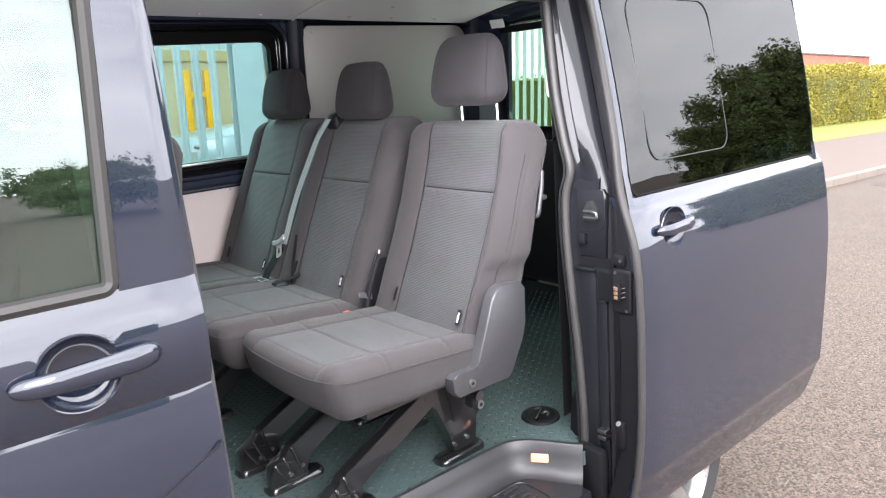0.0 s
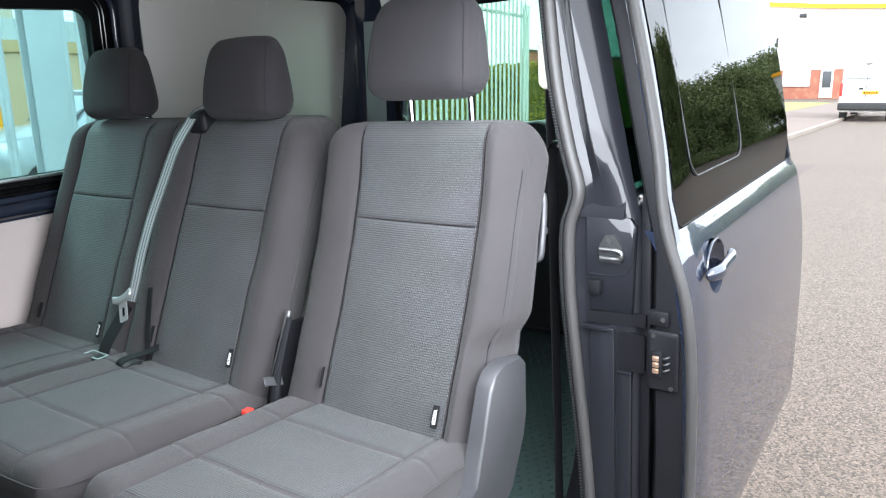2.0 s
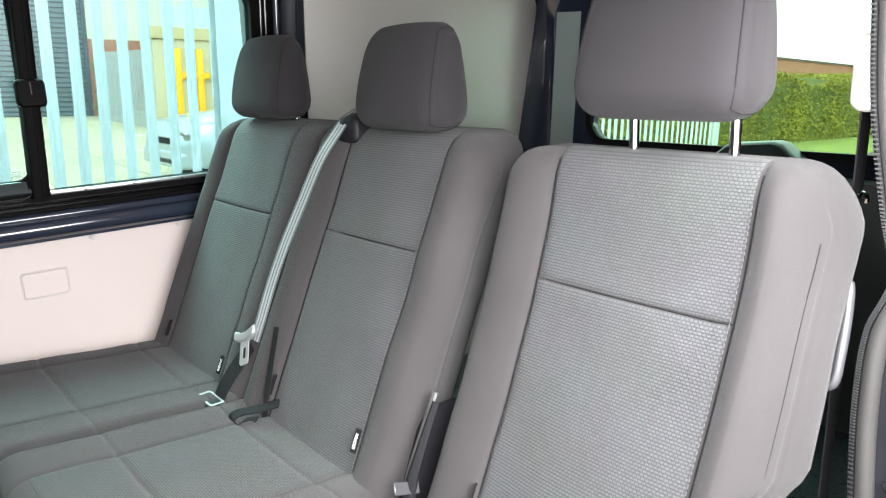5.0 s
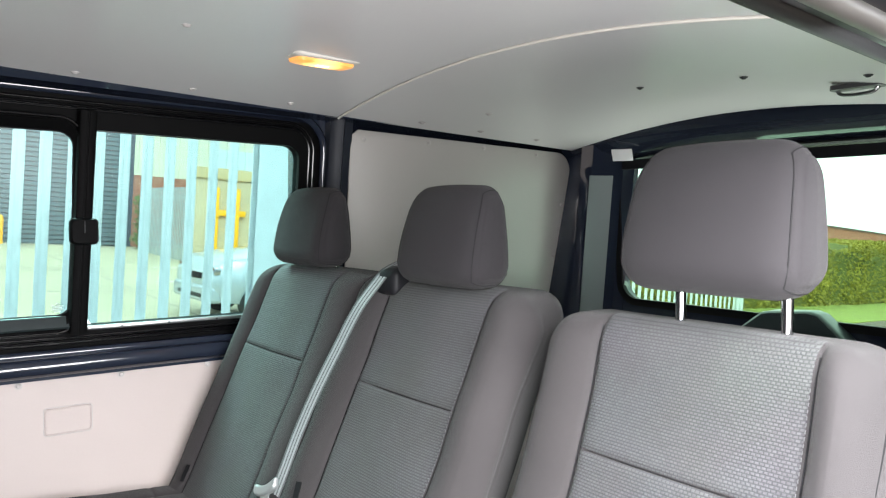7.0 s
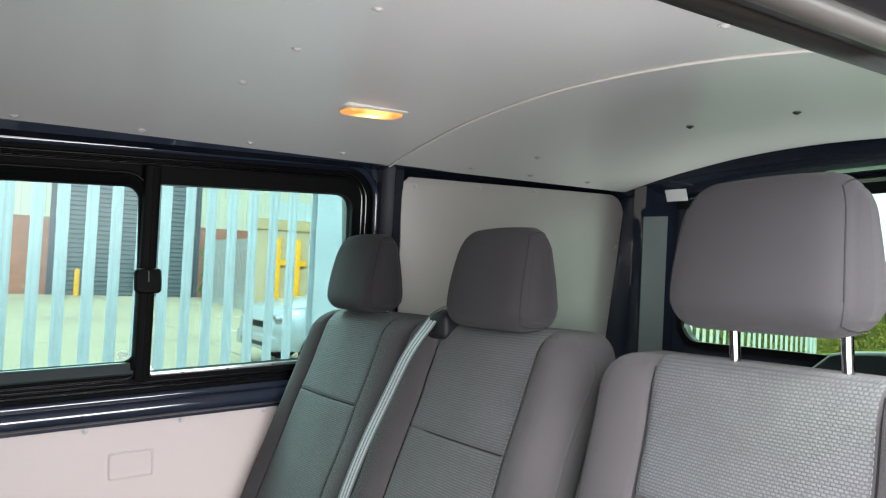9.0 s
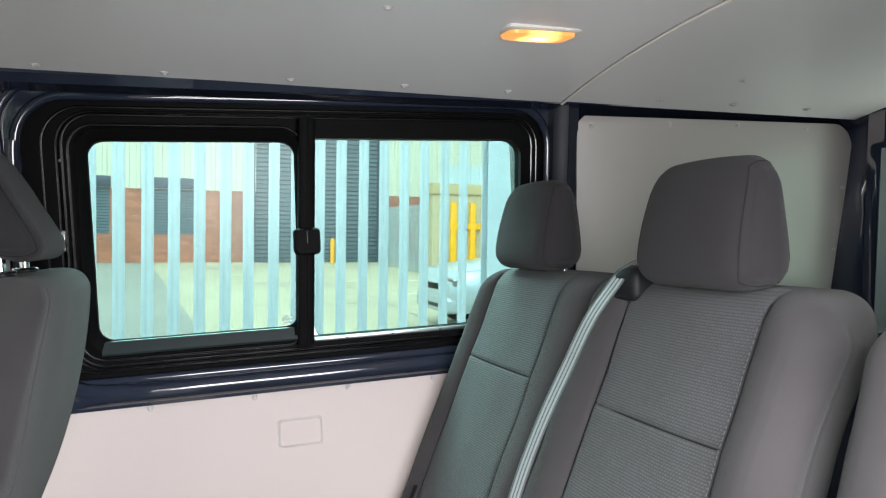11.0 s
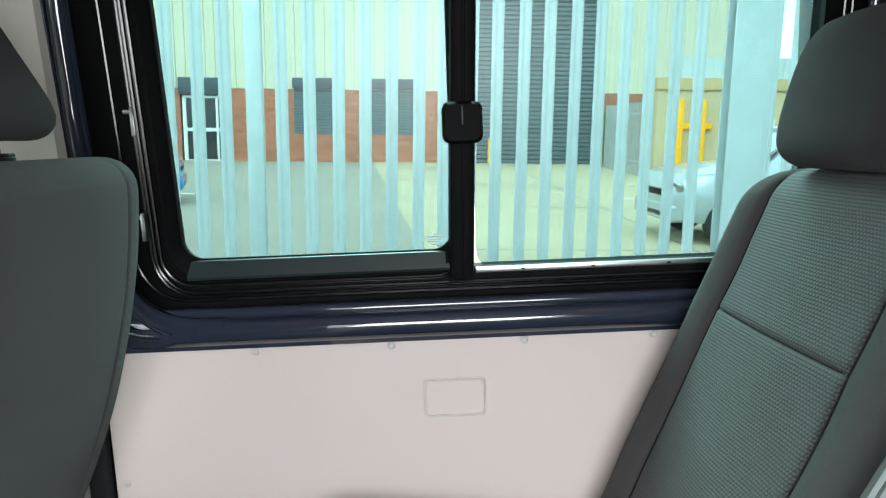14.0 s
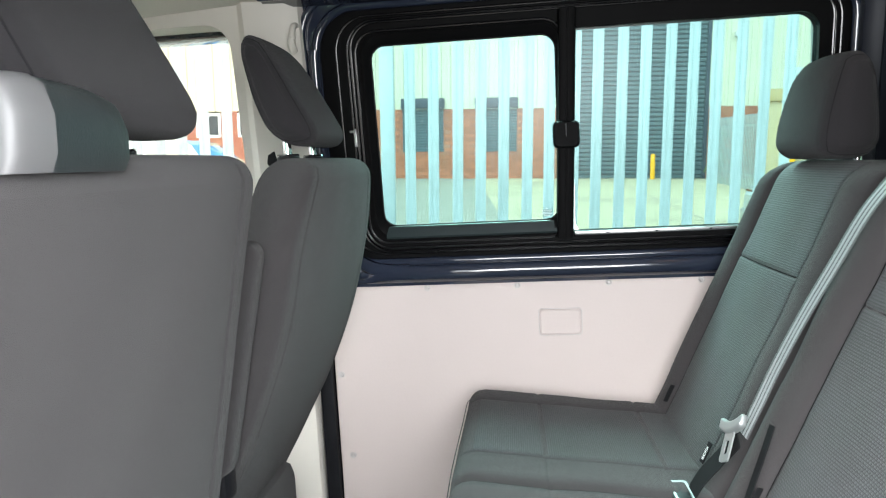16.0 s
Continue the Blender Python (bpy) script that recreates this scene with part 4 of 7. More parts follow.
# Side body behind the slid door, with its dark window.
part("side_skin", loft(bmesh.new(), [[(x, y, z) for y, z in ((1.33, 0.33), (1.315, 0.6), (1.315, 1.0), (1.335, 1.30), (1.405, 1.34), (1.425, 1.34), (1.425, 0.33))] for x in (1.49, 2.55)]), PAINT, near)
part("side_upper_skin", ring_plate(bmesh.new(), round_rect(1.482, 2.55, 1.335, 2.06, 0.02), round_rect(1.502, 2.46, 1.372, 1.89, 0.03), lambda x, z: (x, 1.405 + (z - 1.34) * 0.19, z), lambda x, z: (x, 1.435 + (z - 1.34) * 0.19, z)), PAINT_IN, near)
ob = part("pane", loft(bmesh.new(), [[(x, y + (z - 1.34) * 0.19, z) for x, z in round_rect(1.494, 2.47, 1.362, 1.90, 0.03)] for y in (1.412, 1.416)]), GLASS_SIDE, near, "green tinted side glass")
ob.visible_shadow = False
part("lower_lining", boxed((1.50, 1.43, 0.575), (2.46, 1.445, 1.34), 0.004), DARKPL, near, "dark lining board")
part("corner_cover", loft(bmesh.new(), [[(1.46 + 0.10 * s * c, 1.47 + 0.055 * s * d, z) for c, d in ((-1, 0.2), (-0.8, 0.9), (-0.2, 1.0), (0.6, 1.0), (1, 0.2), (1, -1), (-1, -1))] for z, s in ((0.573, 1.0), (0.66, 0.95), (0.74, 0.7), (0.86, 0.5))]), BLACK, near)
# Header over the opening.
prof = [(1.62, 1.965), (1.595, 1.925), (1.56, 1.89), (1.525, 1.872), (1.50, 1.868), (1.475, 1.878), (1.45, 1.90), (1.41, 1.915), (1.39, 1.93), (1.40, 2.06), (1.62, 2.06)]
part("door_header", loft(bmesh.new(), [[(x, y, z - 0.018 * (x - 0.8)) for y, z in prof] for x in (0.10, 0.5, 0.9, 1.3, 1.52)]), mat("satin_blue_black_header_paint", (0.030, 0.028, 0.030), 0.3, 0.0, 0.1, 6.0, coat=1.0, spec=0.4, coat_ior=1.45), near)
part("header_seal", tube(bmesh.new(), [(x, 1.515, 1.872 - 0.018 * (x - 0.8)) for x in (0.16, 0.5, 0.9, 1.2, 1.345)], 0.012, 10), DARKPL, near)
# Added strip: the header's bright reflection is put into its pale colour.
part("header_strip", tube(bmesh.new(), [(x, 1.482, 1.872 - 0.018 * (x - 0.8)) for x in (0.16, 0.5, 0.9, 1.2, 1.345)], 0.011, 10), mat("header_reflection_grey", (0.16, 0.15, 0.145), 0.35, 0.0, 0.1, 10.0), near, "added pale grey strip for the reflection under the door header")
part("door_rail", boxed((0.2, 1.405, 1.895), (1.4, 1.445, 1.915), 0.005), STEEL, near, "steel door rail")

# Shell that closes the van above and in front.
roof = structure("roof", loft(bmesh.new(), [[(x, y, z + d - 0.06 * ((y - 2.27) / 0.85) ** 2) for d, ys in ((0.0, range(15)), (0.03, range(14, -1, -1))) for y in [1.42 + 1.74 * i / 14 for i in ys]] for x, z in ((-0.95, 2.02), (-0.5, 2.085), (0.2, 2.11), (2.3, 2.10), (2.56, 2.05))]), PAINT, "dark blue painted van roof", "roof")
bm = boxed((-1.35, 1.36, 0.35), (-1.1, 3.18, 1.32), 0.05)
nose = structure("wall_front", bm, PAINT_IN, "dark plain front end of the cab", "wall")

# ---- belt anchor on the door pillar ----
anchor = thing("belt_anchor", (1.37, 1.53, 1.56), "beige belt anchor cover with dark belt hanging down", "seat belt")
part("anchor_cover", softbox(bmesh.new(), steps(1.352, 1.388, 3, e=0.015), steps(1.50, 1.545, 4, e=0.015), steps(1.595, 1.69, 6, e=0.015), 0.0175), BEIGE, anchor)
part("strap", loft(bmesh.new(), [[(1.385 + a, 1.528 + b, z) for a, b in ((-0.022, 0), (0.022, 0.004), (0.022, 0.006), (-0.022, 0.002))] for z in (1.60, 1.3, 0.9, 0.62)]), LABEL, anchor)
part("strap_ring", tube(bmesh.new(), smooth_line([(1.36, 1.53, 1.475), (1.385, 1.53, 1.488), (1.41, 1.53, 1.486), (1.415, 1.53, 1.475)], 4), 0.004, 8), CHROME, anchor)

# ---- doors ----
def patch(bm, x0, x1, z0, z1, ys, slope, thick, nx=14, nz=None, zs=()):
    """A curved panel of a door between two x and two z, thick towards the van."""
    zz = sorted({z0, z1, *[z for z in zs if z0 < z < z1]} | {z0 + (z1 - z0) * k / (nz or 6) for k in range((nz or 6) + 1)})
    xs = [x0 + (x1 - x0) * k / nx for k in range(nx + 1)]
    rows = []
    for x in xs:
        rows.append([(x, ys(x, z), z + slope(x)) for z in zz] + [(x, ys(x, z) + thick, z + slope(x)) for z in reversed(zz)])
    return loft(bm, rows)


SD_Z = [0.35, 0.40, 0.47, 0.515, 0.53, 0.545, 0.60, 0.75, 0.89, 1.0, 1.03, 1.06, 1.135, 1.143, 1.150, 1.158, 1.20, 1.23, 1.285, 1.30, 1.318, 1.335, 1.43, 1.60, 1.75, 1.84, 1.94]
SD_Y = [1.285, 1.262, 1.240, 1.228, 1.219, 1.2155, 1.213, 1.2095, 1.2075, 1.2080, 1.2085, 1.2100, 1.2155, 1.2162, 1.2168, 1.2176, 1.2225, 1.2275, 1.237, 1.242, 1.252, 1.2635, 1.270, 1.298, 1.329, 1.349, 1.372]


def sd_y(x, z):
    return float(np.interp(z, SD_Z, SD_Y)) + 0.026 * (x - 1.33) + 0.012 * max(0.0, (1.40 - x) / 0.07) ** 2


def sd_slope(x):
    return -0.03 * (x - 1.33) / 1.2


door = thing("door_1", (1.93, 1.25, 0.34), "dark blue sliding van door, slid fully open", "door", kind="structure")
part("lower_panel", patch(bmesh.new(), 1.332, 2.53, 0.36, 1.335, sd_y, sd_slope, 0.04, 24, 8, SD_Z), PAINT, door)
bm = bmesh.new()
patch(bm, 1.332, 1.358, 1.314, 1.94, sd_y, sd_slope, 0.03, 3, 8)
patch(bm, 2.472, 2.50, 1.314, 1.94, sd_y, sd_slope, 0.06, 3, 8)
patch(bm, 1.358, 2.472, 1.915, 1.94, sd_y, sd_slope, 0.06, 12, 3)
part("window_surround", bm, PAINT, door)
def sd_glass(d):
    return lambda x, z: (x, sd_y(x, z) + d, z + sd_slope(x))
ob = part("pane", patch(bmesh.new(), 1.36, 2.490, 1.334, 1.918, lambda x, z: sd_y(x, z) - 0.002, sd_slope, 0.004, 20, 10), GLASS_DARK, door, "dark privacy glass reflecting sky and trees")
pts = [sd_glass(-0.0035)(x, z) for x, z in round_rect(1.455, 1.875, 1.418, 1.848, 0.05, 8)]
part("opening_pane_edge", tube(bmesh.new(), pts + [pts[0]], 0.0016, 8, up=(0, 1, 0)), DARKPL, door, "thin edge of the opening pane")
pts = [sd_glass(-0.003)(x, z) for x, z in round_rect(1.360, 2.488, 1.3365, 1.918, 0.03, 8)]
part("glass_seal", tube(bmesh.new(), pts + [pts[0]], 0.0024, 8, up=(0, 1, 0)), RUBBER, door)
part("inner_board", boxed((1.40, 1.335, 0.42), (2.46, 1.345, 1.30), 0.003), DARKPL, door)
part("edge_trim", loft(bmesh.new(), [[(x, float(np.interp(z, SD_Z, SD_Y)) + d, z) for x, d in ((1.338, 0.012), (1.330, 0.03), (1.330, 0.048 + 0.03 * min(1.0, max(0.0, (1.30 - z) / 0.1))), (1.345, 0.058 + 0.03 * min(1.0, max(0.0, (1.30 - z) / 0.1))), (1.375, 0.056 + 0.03 * min(1.0, max(0.0, (1.30 - z) / 0.1))))] for z in (0.36, 0.6, 0.9, 1.1, 1.3, 1.5, 1.7, 1.93)]), BLACK, door, "black front edge of the door")
part("edge_seal", tube(bmesh.new(), smooth_line([(1.331, float(np.interp(z, SD_Z, SD_Y)) + 0.012, z) for z in (0.37, 0.5, 0.7, 0.9, 1.05, 1.2, 1.35, 1.5, 1.7, 1.92)], 4), 0.011, 10, up=(0, 1, 0)), SEAL, door, "grey rubber edge seal")
bm = loft(bmesh.new(), [[(x, y, z) for y, z in round_rect(1.243 + e, 1.304 - e, 1.026 + e, 1.147 - e, 0.008)] for e, x in ((0.0, 1.335), (0.0, 1.322), (0.004, 1.318))])
plug = part("contact_block", bm, BLACK, door)
for k in range(3):
    part("contact", boxed((1.3055, 1.2755, 1.066 + k * 0.0125), (1.320, 1.288, 1.0765 + k * 0.0125), 0.002), mat("brass_contact", (0.75, 0.5, 0.35), 0.3, 0.9) if k == 0 else bpy.data.materials["brass_contact"], plug, "brass contact")
for k in range(3):
    part("contact_fin", tube(bmesh.new(), smooth_line([(1.318, 1.272, 1.069 + k * 0.0125), (1.312, 1.268, 1.071 + k * 0.0125), (1.312, 1.262, 1.074 + k * 0.0125), (1.318, 1.259, 1.075 + k * 0.0125)], 3), 0.002, 6), DARKPL, plug)
for y, z in ((1.290, 1.137), (1.255, 1.036)):
    part("block_screw", cyl(bmesh.new(), (1.320, y, z), (1.316, y, z), 0.0045, None, 10), STEEL, plug)
part("contact_tower", boxed((1.308, 1.270, 1.058), (1.319, 1.291, 1.110), 0.004), BLACK, plug)
part("hinge_tab", boxed((1.318, 1.262, 1.156), (1.336, 1.302, 1.187), 0.006), BLACK, door)
part("hinge_rivet", cyl(bmesh.new(), (1.318, 1.272, 1.172), (1.315, 1.272, 1.172), 0.0045), STEEL, door)
part("lower_catch", boxed((1.315, 1.27, 0.62), (1.335, 1.30, 0.70), 0.006), BLACK, door)
part("lower_catch_pin", cyl(bmesh.new(), (1.322, 1.285, 0.69), (1.312, 1.285, 0.70), 0.008), STEEL, door)


def handle(parent, x0, x1, z, ys, cup_x, cup_r, h=0.021):
    """A pull handle: a bar across a round sunk cup, with a lock button."""
    y = ys(cup_x, z)
    bm = bmesh.new()
    rings = []
    for k, d in ((1.04, 0.003), (1.03, 0.0005), (0.995, 0.001), (0.96, 0.008), (0.82, 0.022), (0.6, 0.032), (0.3, 0.037), (0.02, 0.038)):
        rings.append([(cup_x + cup_r * k * math.cos(a * math.pi / 16), y + d - 0.0035, z - 0.004 + cup_r * 0.98 * k * math.sin(a * math.pi / 16)) for a in range(32)])
    loft(bm, rings, caps=False)
    part("handle_cup", bm, PAINT, parent)
    for panel in parent.children:
        if panel.name.startswith("lower_panel"):
            cut(panel, cyl(bmesh.new(), (cup_x, y - 0.06, z - 0.004), (cup_x, y + 0.045, z - 0.004), cup_r * 0.985, None, 48))
    bm = bmesh.new()
    rings = []
    n = 20
    for k in range(n + 1):
        t = (1 - math.cos(math.pi * k / n)) / 2
        x = x0 + (x1 - x0) * t
        s = max(0.05, 1 - abs(2 * t - 1) ** 9) ** 0.5
        mid = 1 - abs(2 * t - 1)
        yy = ys(x, z) - 0.014 - 0.013 * min(1.0, mid * 2.2)
        hh = h * s * (0.80 + 0.25 * t)
        rings.append([(x, yy + 0.011 * s * math.sin(a * math.pi / 8) + 0.004, z + hh * math.cos(a * math.pi / 8)) for a in range(16)])
    loft(bm, rings)
    bar = part("handle_bar", bm, PAINT, parent)
    bx = x1 - 0.022
    bm = bmesh.new()
    yy = ys(bx, z) - 0.016
    loft(bm, [[(bx + r * math.cos(a * math.pi / 12), yy + d, z + r * 0.8 * math.sin(a * math.pi / 12)) for a in range(24)] for r, d in ((0.0165, 0.002), (0.0155, -0.003), (0.012, -0.002), (0.002, 0.0))])
    part("lock_button", bm, PAINT, bar)


handle(door, 1.412, 1.590, 1.236, sd_y, 1.502, 0.056, 0.018)

FD_Z = [0.36, 0.6, 0.945, 1.06, 1.10, 1.125, 1.155, 1.168, 1.18, 1.192, 1.205, 1.24, 1.27, 1.30, 1.325, 1.345, 1.365, 1.385, 1.40, 1.50, 1.62, 1.75, 1.86, 1.95]
FD_Y = [1.40, 1.37, 1.351, 1.3460, 1.3475, 1.3500, 1.3540, 1.3555, 1.3580, 1.3525, 1.345, 1.337, 1.3340, 1.335, 1.339, 1.343, 1.348, 1.353, 1.355, 1.356, 1.360, 1.368, 1.380, 1.41]


def fd_y(x, z):
    return float(np.interp(z, FD_Z, FD_Y)) + 0.01 * max(0.0, (x - 0.225) / 0.02) ** 2 - 0.012 * (0.245 - x)


def fd_slope(x):
    return 0.02 * (0.245 - x)


front_door = thing("door_2", (-0.3, 1.36, 0.36), "dark blue closed front passenger door of the van", "door", kind="structure")
part("lower_panel", patch(bmesh.new(), -0.85, 0.245, 0.36, 1.385, fd_y, fd_slope, 0.05, 24, 8, FD_Z), PAINT, front_door)
bm = bmesh.new()
patch(bm, 0.118, 0.245, 1.381, 1.95, fd_y, fd_slope, 0.05, 6, 8)
for v in bm.verts:
    # the window's rear edge is raked
    v.co.x += 0.095 * max(0.0, v.co.z - 1.38) * (0.245 - v.co.x) / 0.127
patch(bm, -0.85, -0.76, 1.381, 1.95, fd_y, fd_slope, 0.05, 3, 8)
patch(bm, -0.76, 0.166, 1.875, 1.95, fd_y, fd_slope, 0.05, 8, 3)
part("window_frame", bm, PAINT, front_door)
ob = part("pane", patch(bmesh.new(), -0.765, 0.172, 1.383, 1.88, lambda x, z: fd_y(x, z) + 0.012, fd_slope, 0.004, 10, 8), glass("pale_green_cab_glass", (0.62, 0.8, 0.72), ior=2.35), front_door, "pale green door glass reflecting the sky")
ob.visible_shadow = False
pts = [(x + (0.095 * (z - 1.38) if x > -0.3 else 0.0), fd_y(x, z) + 0.003, z + fd_slope(x)) for x, z in round_rect(-0.75, 0.108, 1.386, 1.87, 0.015, 6)]
part("glass_seal", tube(bmesh.new(), pts + [pts[0]], 0.013, 8, up=(0, 1, 0)), mat("beige_grey_window_seal", (0.024, 0.022, 0.021), 0.5, 0.0, 0.1, 12.0), front_door, "grey rubber window seal")
part("filler_flap_gap", tube(bmesh.new(), [(0.02, fd_y(0.02, 0.965) - 0.001, 0.965), (0.13, fd_y(0.13, 1.015) - 0.001, 1.016), (0.236, fd_y(0.236, 1.065) - 0.001, 1.066), (0.243, fd_y(0.243, 1.07) + 0.004, 1.07)], 0.0022, 6), BLACK, front_door)
handle(front_door, -0.062, 0.158, 1.279, fd_y, 0.036, 0.062, 0.021)
pil = thing("pillar_trim", (0.2, 1.43, 0.58), "grey-beige trim on the front door pillar", "trim", kind="structure")
part("trim_panel", loft(bmesh.new(), [[(x, y + max(0.0, z - 1.4) * 0.08, z) for x, y in ((0.10, 1.40), (0.252, 1.395), (0.268, 1.415), (0.262, 1.452), (0.22, 1.475), (0.12, 1.48))] for z in (0.5, 1.0, 1.4, 1.7, 1.95)]), mat("grey_beige_trim_plastic", (0.045, 0.043, 0.042), 0.55, bump=0.06, bump_scale=500), pil)

# Rear wheel under the slid door.
wheel = thing("wheel", (1.68, 1.44, 0.33), "silver alloy rear wheel with black tyre", "wheel")
def ring_of(r, y, n=40):
    return [(1.68 + r * math.cos(a * 2 * math.pi / n), y, 0.33 + r * math.sin(a * 2 * math.pi / n)) for a in range(n)]
part("tyre", loft(bmesh.new(), [ring_of(r, y) for r, y in ((0.215, 1.56), (0.30, 1.565), (0.325, 1.545), (0.33, 1.50), (0.33, 1.41), (0.325, 1.365), (0.30, 1.345), (0.235, 1.348), (0.215, 1.36))], caps=False), TYRE, wheel)
rim = part("rim", loft(bmesh.new(), [ring_of(r, y) for r, y in ((0.218, 1.55), (0.20, 1.45), (0.205, 1.37), (0.222, 1.352), (0.228, 1.345), (0.222, 1.35))], caps=False), ALLOY, wheel)
for k in range(5):
    a = k * 2 * math.pi / 5 + 0.3
    bm = bmesh.new()
    rows = []
    for r, w, y in ((0.02, 0.035, 1.362), (0.08, 0.028, 1.358), (0.15, 0.03, 1.362), (0.215, 0.042, 1.36)):
        c, s = math.cos(a), math.sin(a)
        rows.append([(1.68 + r * c - w * u * s, y + d, 0.33 + r * s + w * u * c) for u, d in ((-1, 0.03), (-0.8, 0.004), (0.8, 0.004), (1, 0.03))])
    loft(bm, rows)
    part("spoke", bm, ALLOY, rim)
part("hub_cap", cyl(bmesh.new(), (1.68, 1.352, 0.33), (1.68, 1.39, 0.33), 0.035), ALLOY, rim)

# ---- seats ----
_px = np.polyfit([0.90, 1.0, 1.039, 1.12, 1.2, 1.28, 1.355, 1.45, 1.53, 1.58], [0.958, 1.0, 1.017, 1.055, 1.091, 1.125, 1.154, 1.183, 1.2, 1.208], 4)


def seat_x(z):
    return float(np.polyval(_px, z)) + 0.006


SEAM = 1.357
R = 0.042
TOP = 1.557
# the seats stand square to the van's middle line, the tapering sides do not
SEAT_TURN = turned(1.5, 1.16, 1.73)


def double_x(z):
    """The double seat's back leans a little more."""
    return seat_x(z) + float(np.interp(z, (1.0, 1.2, 1.36, 1.46, 1.56), (-0.035, -0.035, -0.025, -0.010, 0.012)))


def cushion_shape(inserts, y0, y1, valleys=()):
    """How far the front of a seat's back stands out at y: rounded side bolsters, sewn grooves at the insert's rims."""
    marks = [y0] + [v for pair in inserts for v in pair] + [y1]
    zones = []
    for a, b in zip(marks, marks[1:]):
        inside = any(abs(a - i0) < 1e-6 and abs(b - i1) < 1e-6 for i0, i1 in inserts)
        cuts = [a] + [v for v in valleys if a < v < b] + [b]
        zones += [(c, d, inside) for c, d in zip(cuts, cuts[1:])]

    def shape(y):
        out = 0.0
        for a, b, inside in zones:
            if a <= y <= b:
                t = (y - a) / (b - a)
                out = 0.004 * math.sin(math.pi * t) if inside else 0.021 * math.sin(math.pi * (0.12 + 0.76 * t)) ** 1.2
                if not inside:
                    out = 0.021 * math.sin(math.pi * min(1, max(0, t))) ** 0.8
        for m in marks[1:-1]:
            out -= 0.004 * math.exp(-((y - m) / 0.0035) ** 2)
        for v in valleys:
            out -= 0.003 * math.exp(-((y - v) / 0.005) ** 2)
        return out
    return shape


def backrest(parent, y0, y1, inserts, valleys=(), z0=0.94, notch=None, line=seat_x, TOP=TOP):
    """A seat's back with sewn centre panels."""
    shape = cushion_shape(inserts, y0, y1, valleys)
    T = 0.135
    marks = [v for p in inserts for v in p] + list(valleys)

    def bend(p):
        f = max(0.0, 1 - p.x / (T * 0.6))
        seam = 0.0
        for a, b in inserts:
            if a < p.y < b:
                seam = 0.002 * math.exp(-((p.z - SEAM) / 0.004) ** 2)
        y = p.y
        side = max(0.0, 1.0 - min(p.y - y0, y1 - p.y) / 0.03)
        thin = 1 - (0.29 * min(1.0, max(0.0, (p.z - 1.13) / 0.2)) if notch else 0.0)
        x = line(p.z) + p.x * thin - f * (shape(p.y) - seam)
        # the flank is drawn in towards the bottom, where the side cover sits
        if notch and p.z < 1.19:
            k = min(1.0, (1.19 - p.z) / 0.035)
            if p.y - y0 < 0.06:
                y += 0.022 * k * (1 - (p.y - y0) / 0.06)
        if notch and p.y < (y0 + y1) / 2:
            # the open flank runs back square from the front corner
            y += 0.038 * max(0.0, 1 - p.x / 0.085) * max(0.0, 1 - (p.y - y0) / 0.09)
        else:
            y += (1 if p.y < (y0 + y1) / 2 else -1) * 0.030 * (max(0.0, p.x - 0.03) / T) * max(0.0, 1 - min(p.y - y0, y1 - p.y) / 0.08)
        # sewn line round the flank
        if side > 0.6:
            y += (0.0018 if p.y < (y0 + y1) / 2 else -0.0018) * math.exp(-((p.x - 0.045) / 0.004) ** 2)
        x += 0.004 * (noise.noise(Vector((p.y * 9, p.z * 9, 3.0))))
        # rounded shoulders
        d = max(0.0, 1 - min(p.y - y0, y1 - p.y) / 0.075)
        drop = 0.052 if notch and p.y < (y0 + y1) / 2 else 0.034
        z = p.z - drop * d * d * min(1.0, max(0.0, (p.z - 1.40) / 0.145))
        return Vector((x, y, z))

    ys = steps(y0, y1, int((y1 - y0) / 0.014), marks, 0.045)
    zs = steps(z0, TOP, 40, (SEAM,), 0.045)
    body = part("backrest", softbox(bmesh.new(), steps(0, T, 8, (0.045,), 0.04), ys, zs, 0.042, bend), CLOTH, parent, angle=60)
    for a, b in inserts:
        for name, lo, hi in (("upper_insert", SEAM + 0.0016, TOP - 0.016), ("lower_insert", z0 + 0.02, SEAM - 0.0016)):
            yy, zz = steps(a + 0.002, b - 0.002, 22, (), 0.02), steps(lo, hi, 20, (), 0.02)
            path = [(z, 0.0) for z in zz]
            if name == "upper_insert":
                # the panel runs on over the rounded top
                path = [(z, 0.0) for z in zz if z < TOP - R - 0.004] + [(TOP - R + R * math.sin(q), q) for q in [math.radians(k) for k in range(0, 89, 8)]]
            rows = []
            for z, q in path:
                row = []
                for y in yy:
                    e = min(y - yy[0], yy[-1] - y, z - zz[0], (zz[-1] - z) if not q else 0.03)
                    puff = 0.0036 * (1 - math.exp(-e / 0.004)) - 0.0016
                    px = R * (1 - math.cos(q))
                    f = max(0.0, 1 - px / (0.135 * 0.6))
                    px *= 1 - (0.29 * min(1.0, max(0.0, (z - 1.13) / 0.2)) if notch else 0.0)
                    row.append((line(z) + px - f * shape(y) - puff * math.cos(q) + 0.004 * noise.noise(Vector((y * 9, z * 9, 3.0))), y, z + puff * math.sin(q)))
                rows.append(row)
            rim = lambda row: [(x + 0.006, y, z) for x, y, z in row]
            part(name, loft(bmesh.new(), [rim(rows[0])] + rows + [rim(rows[-1])], closed=False), CLOTH_B, body, "pale-flecked woven centre panel", angle=60)
    # stitched seams round the centre panels and along the near flank
    zz = [z0 + 0.03 + (TOP - 0.045 - z0) * k / 24 for k in range(25)]
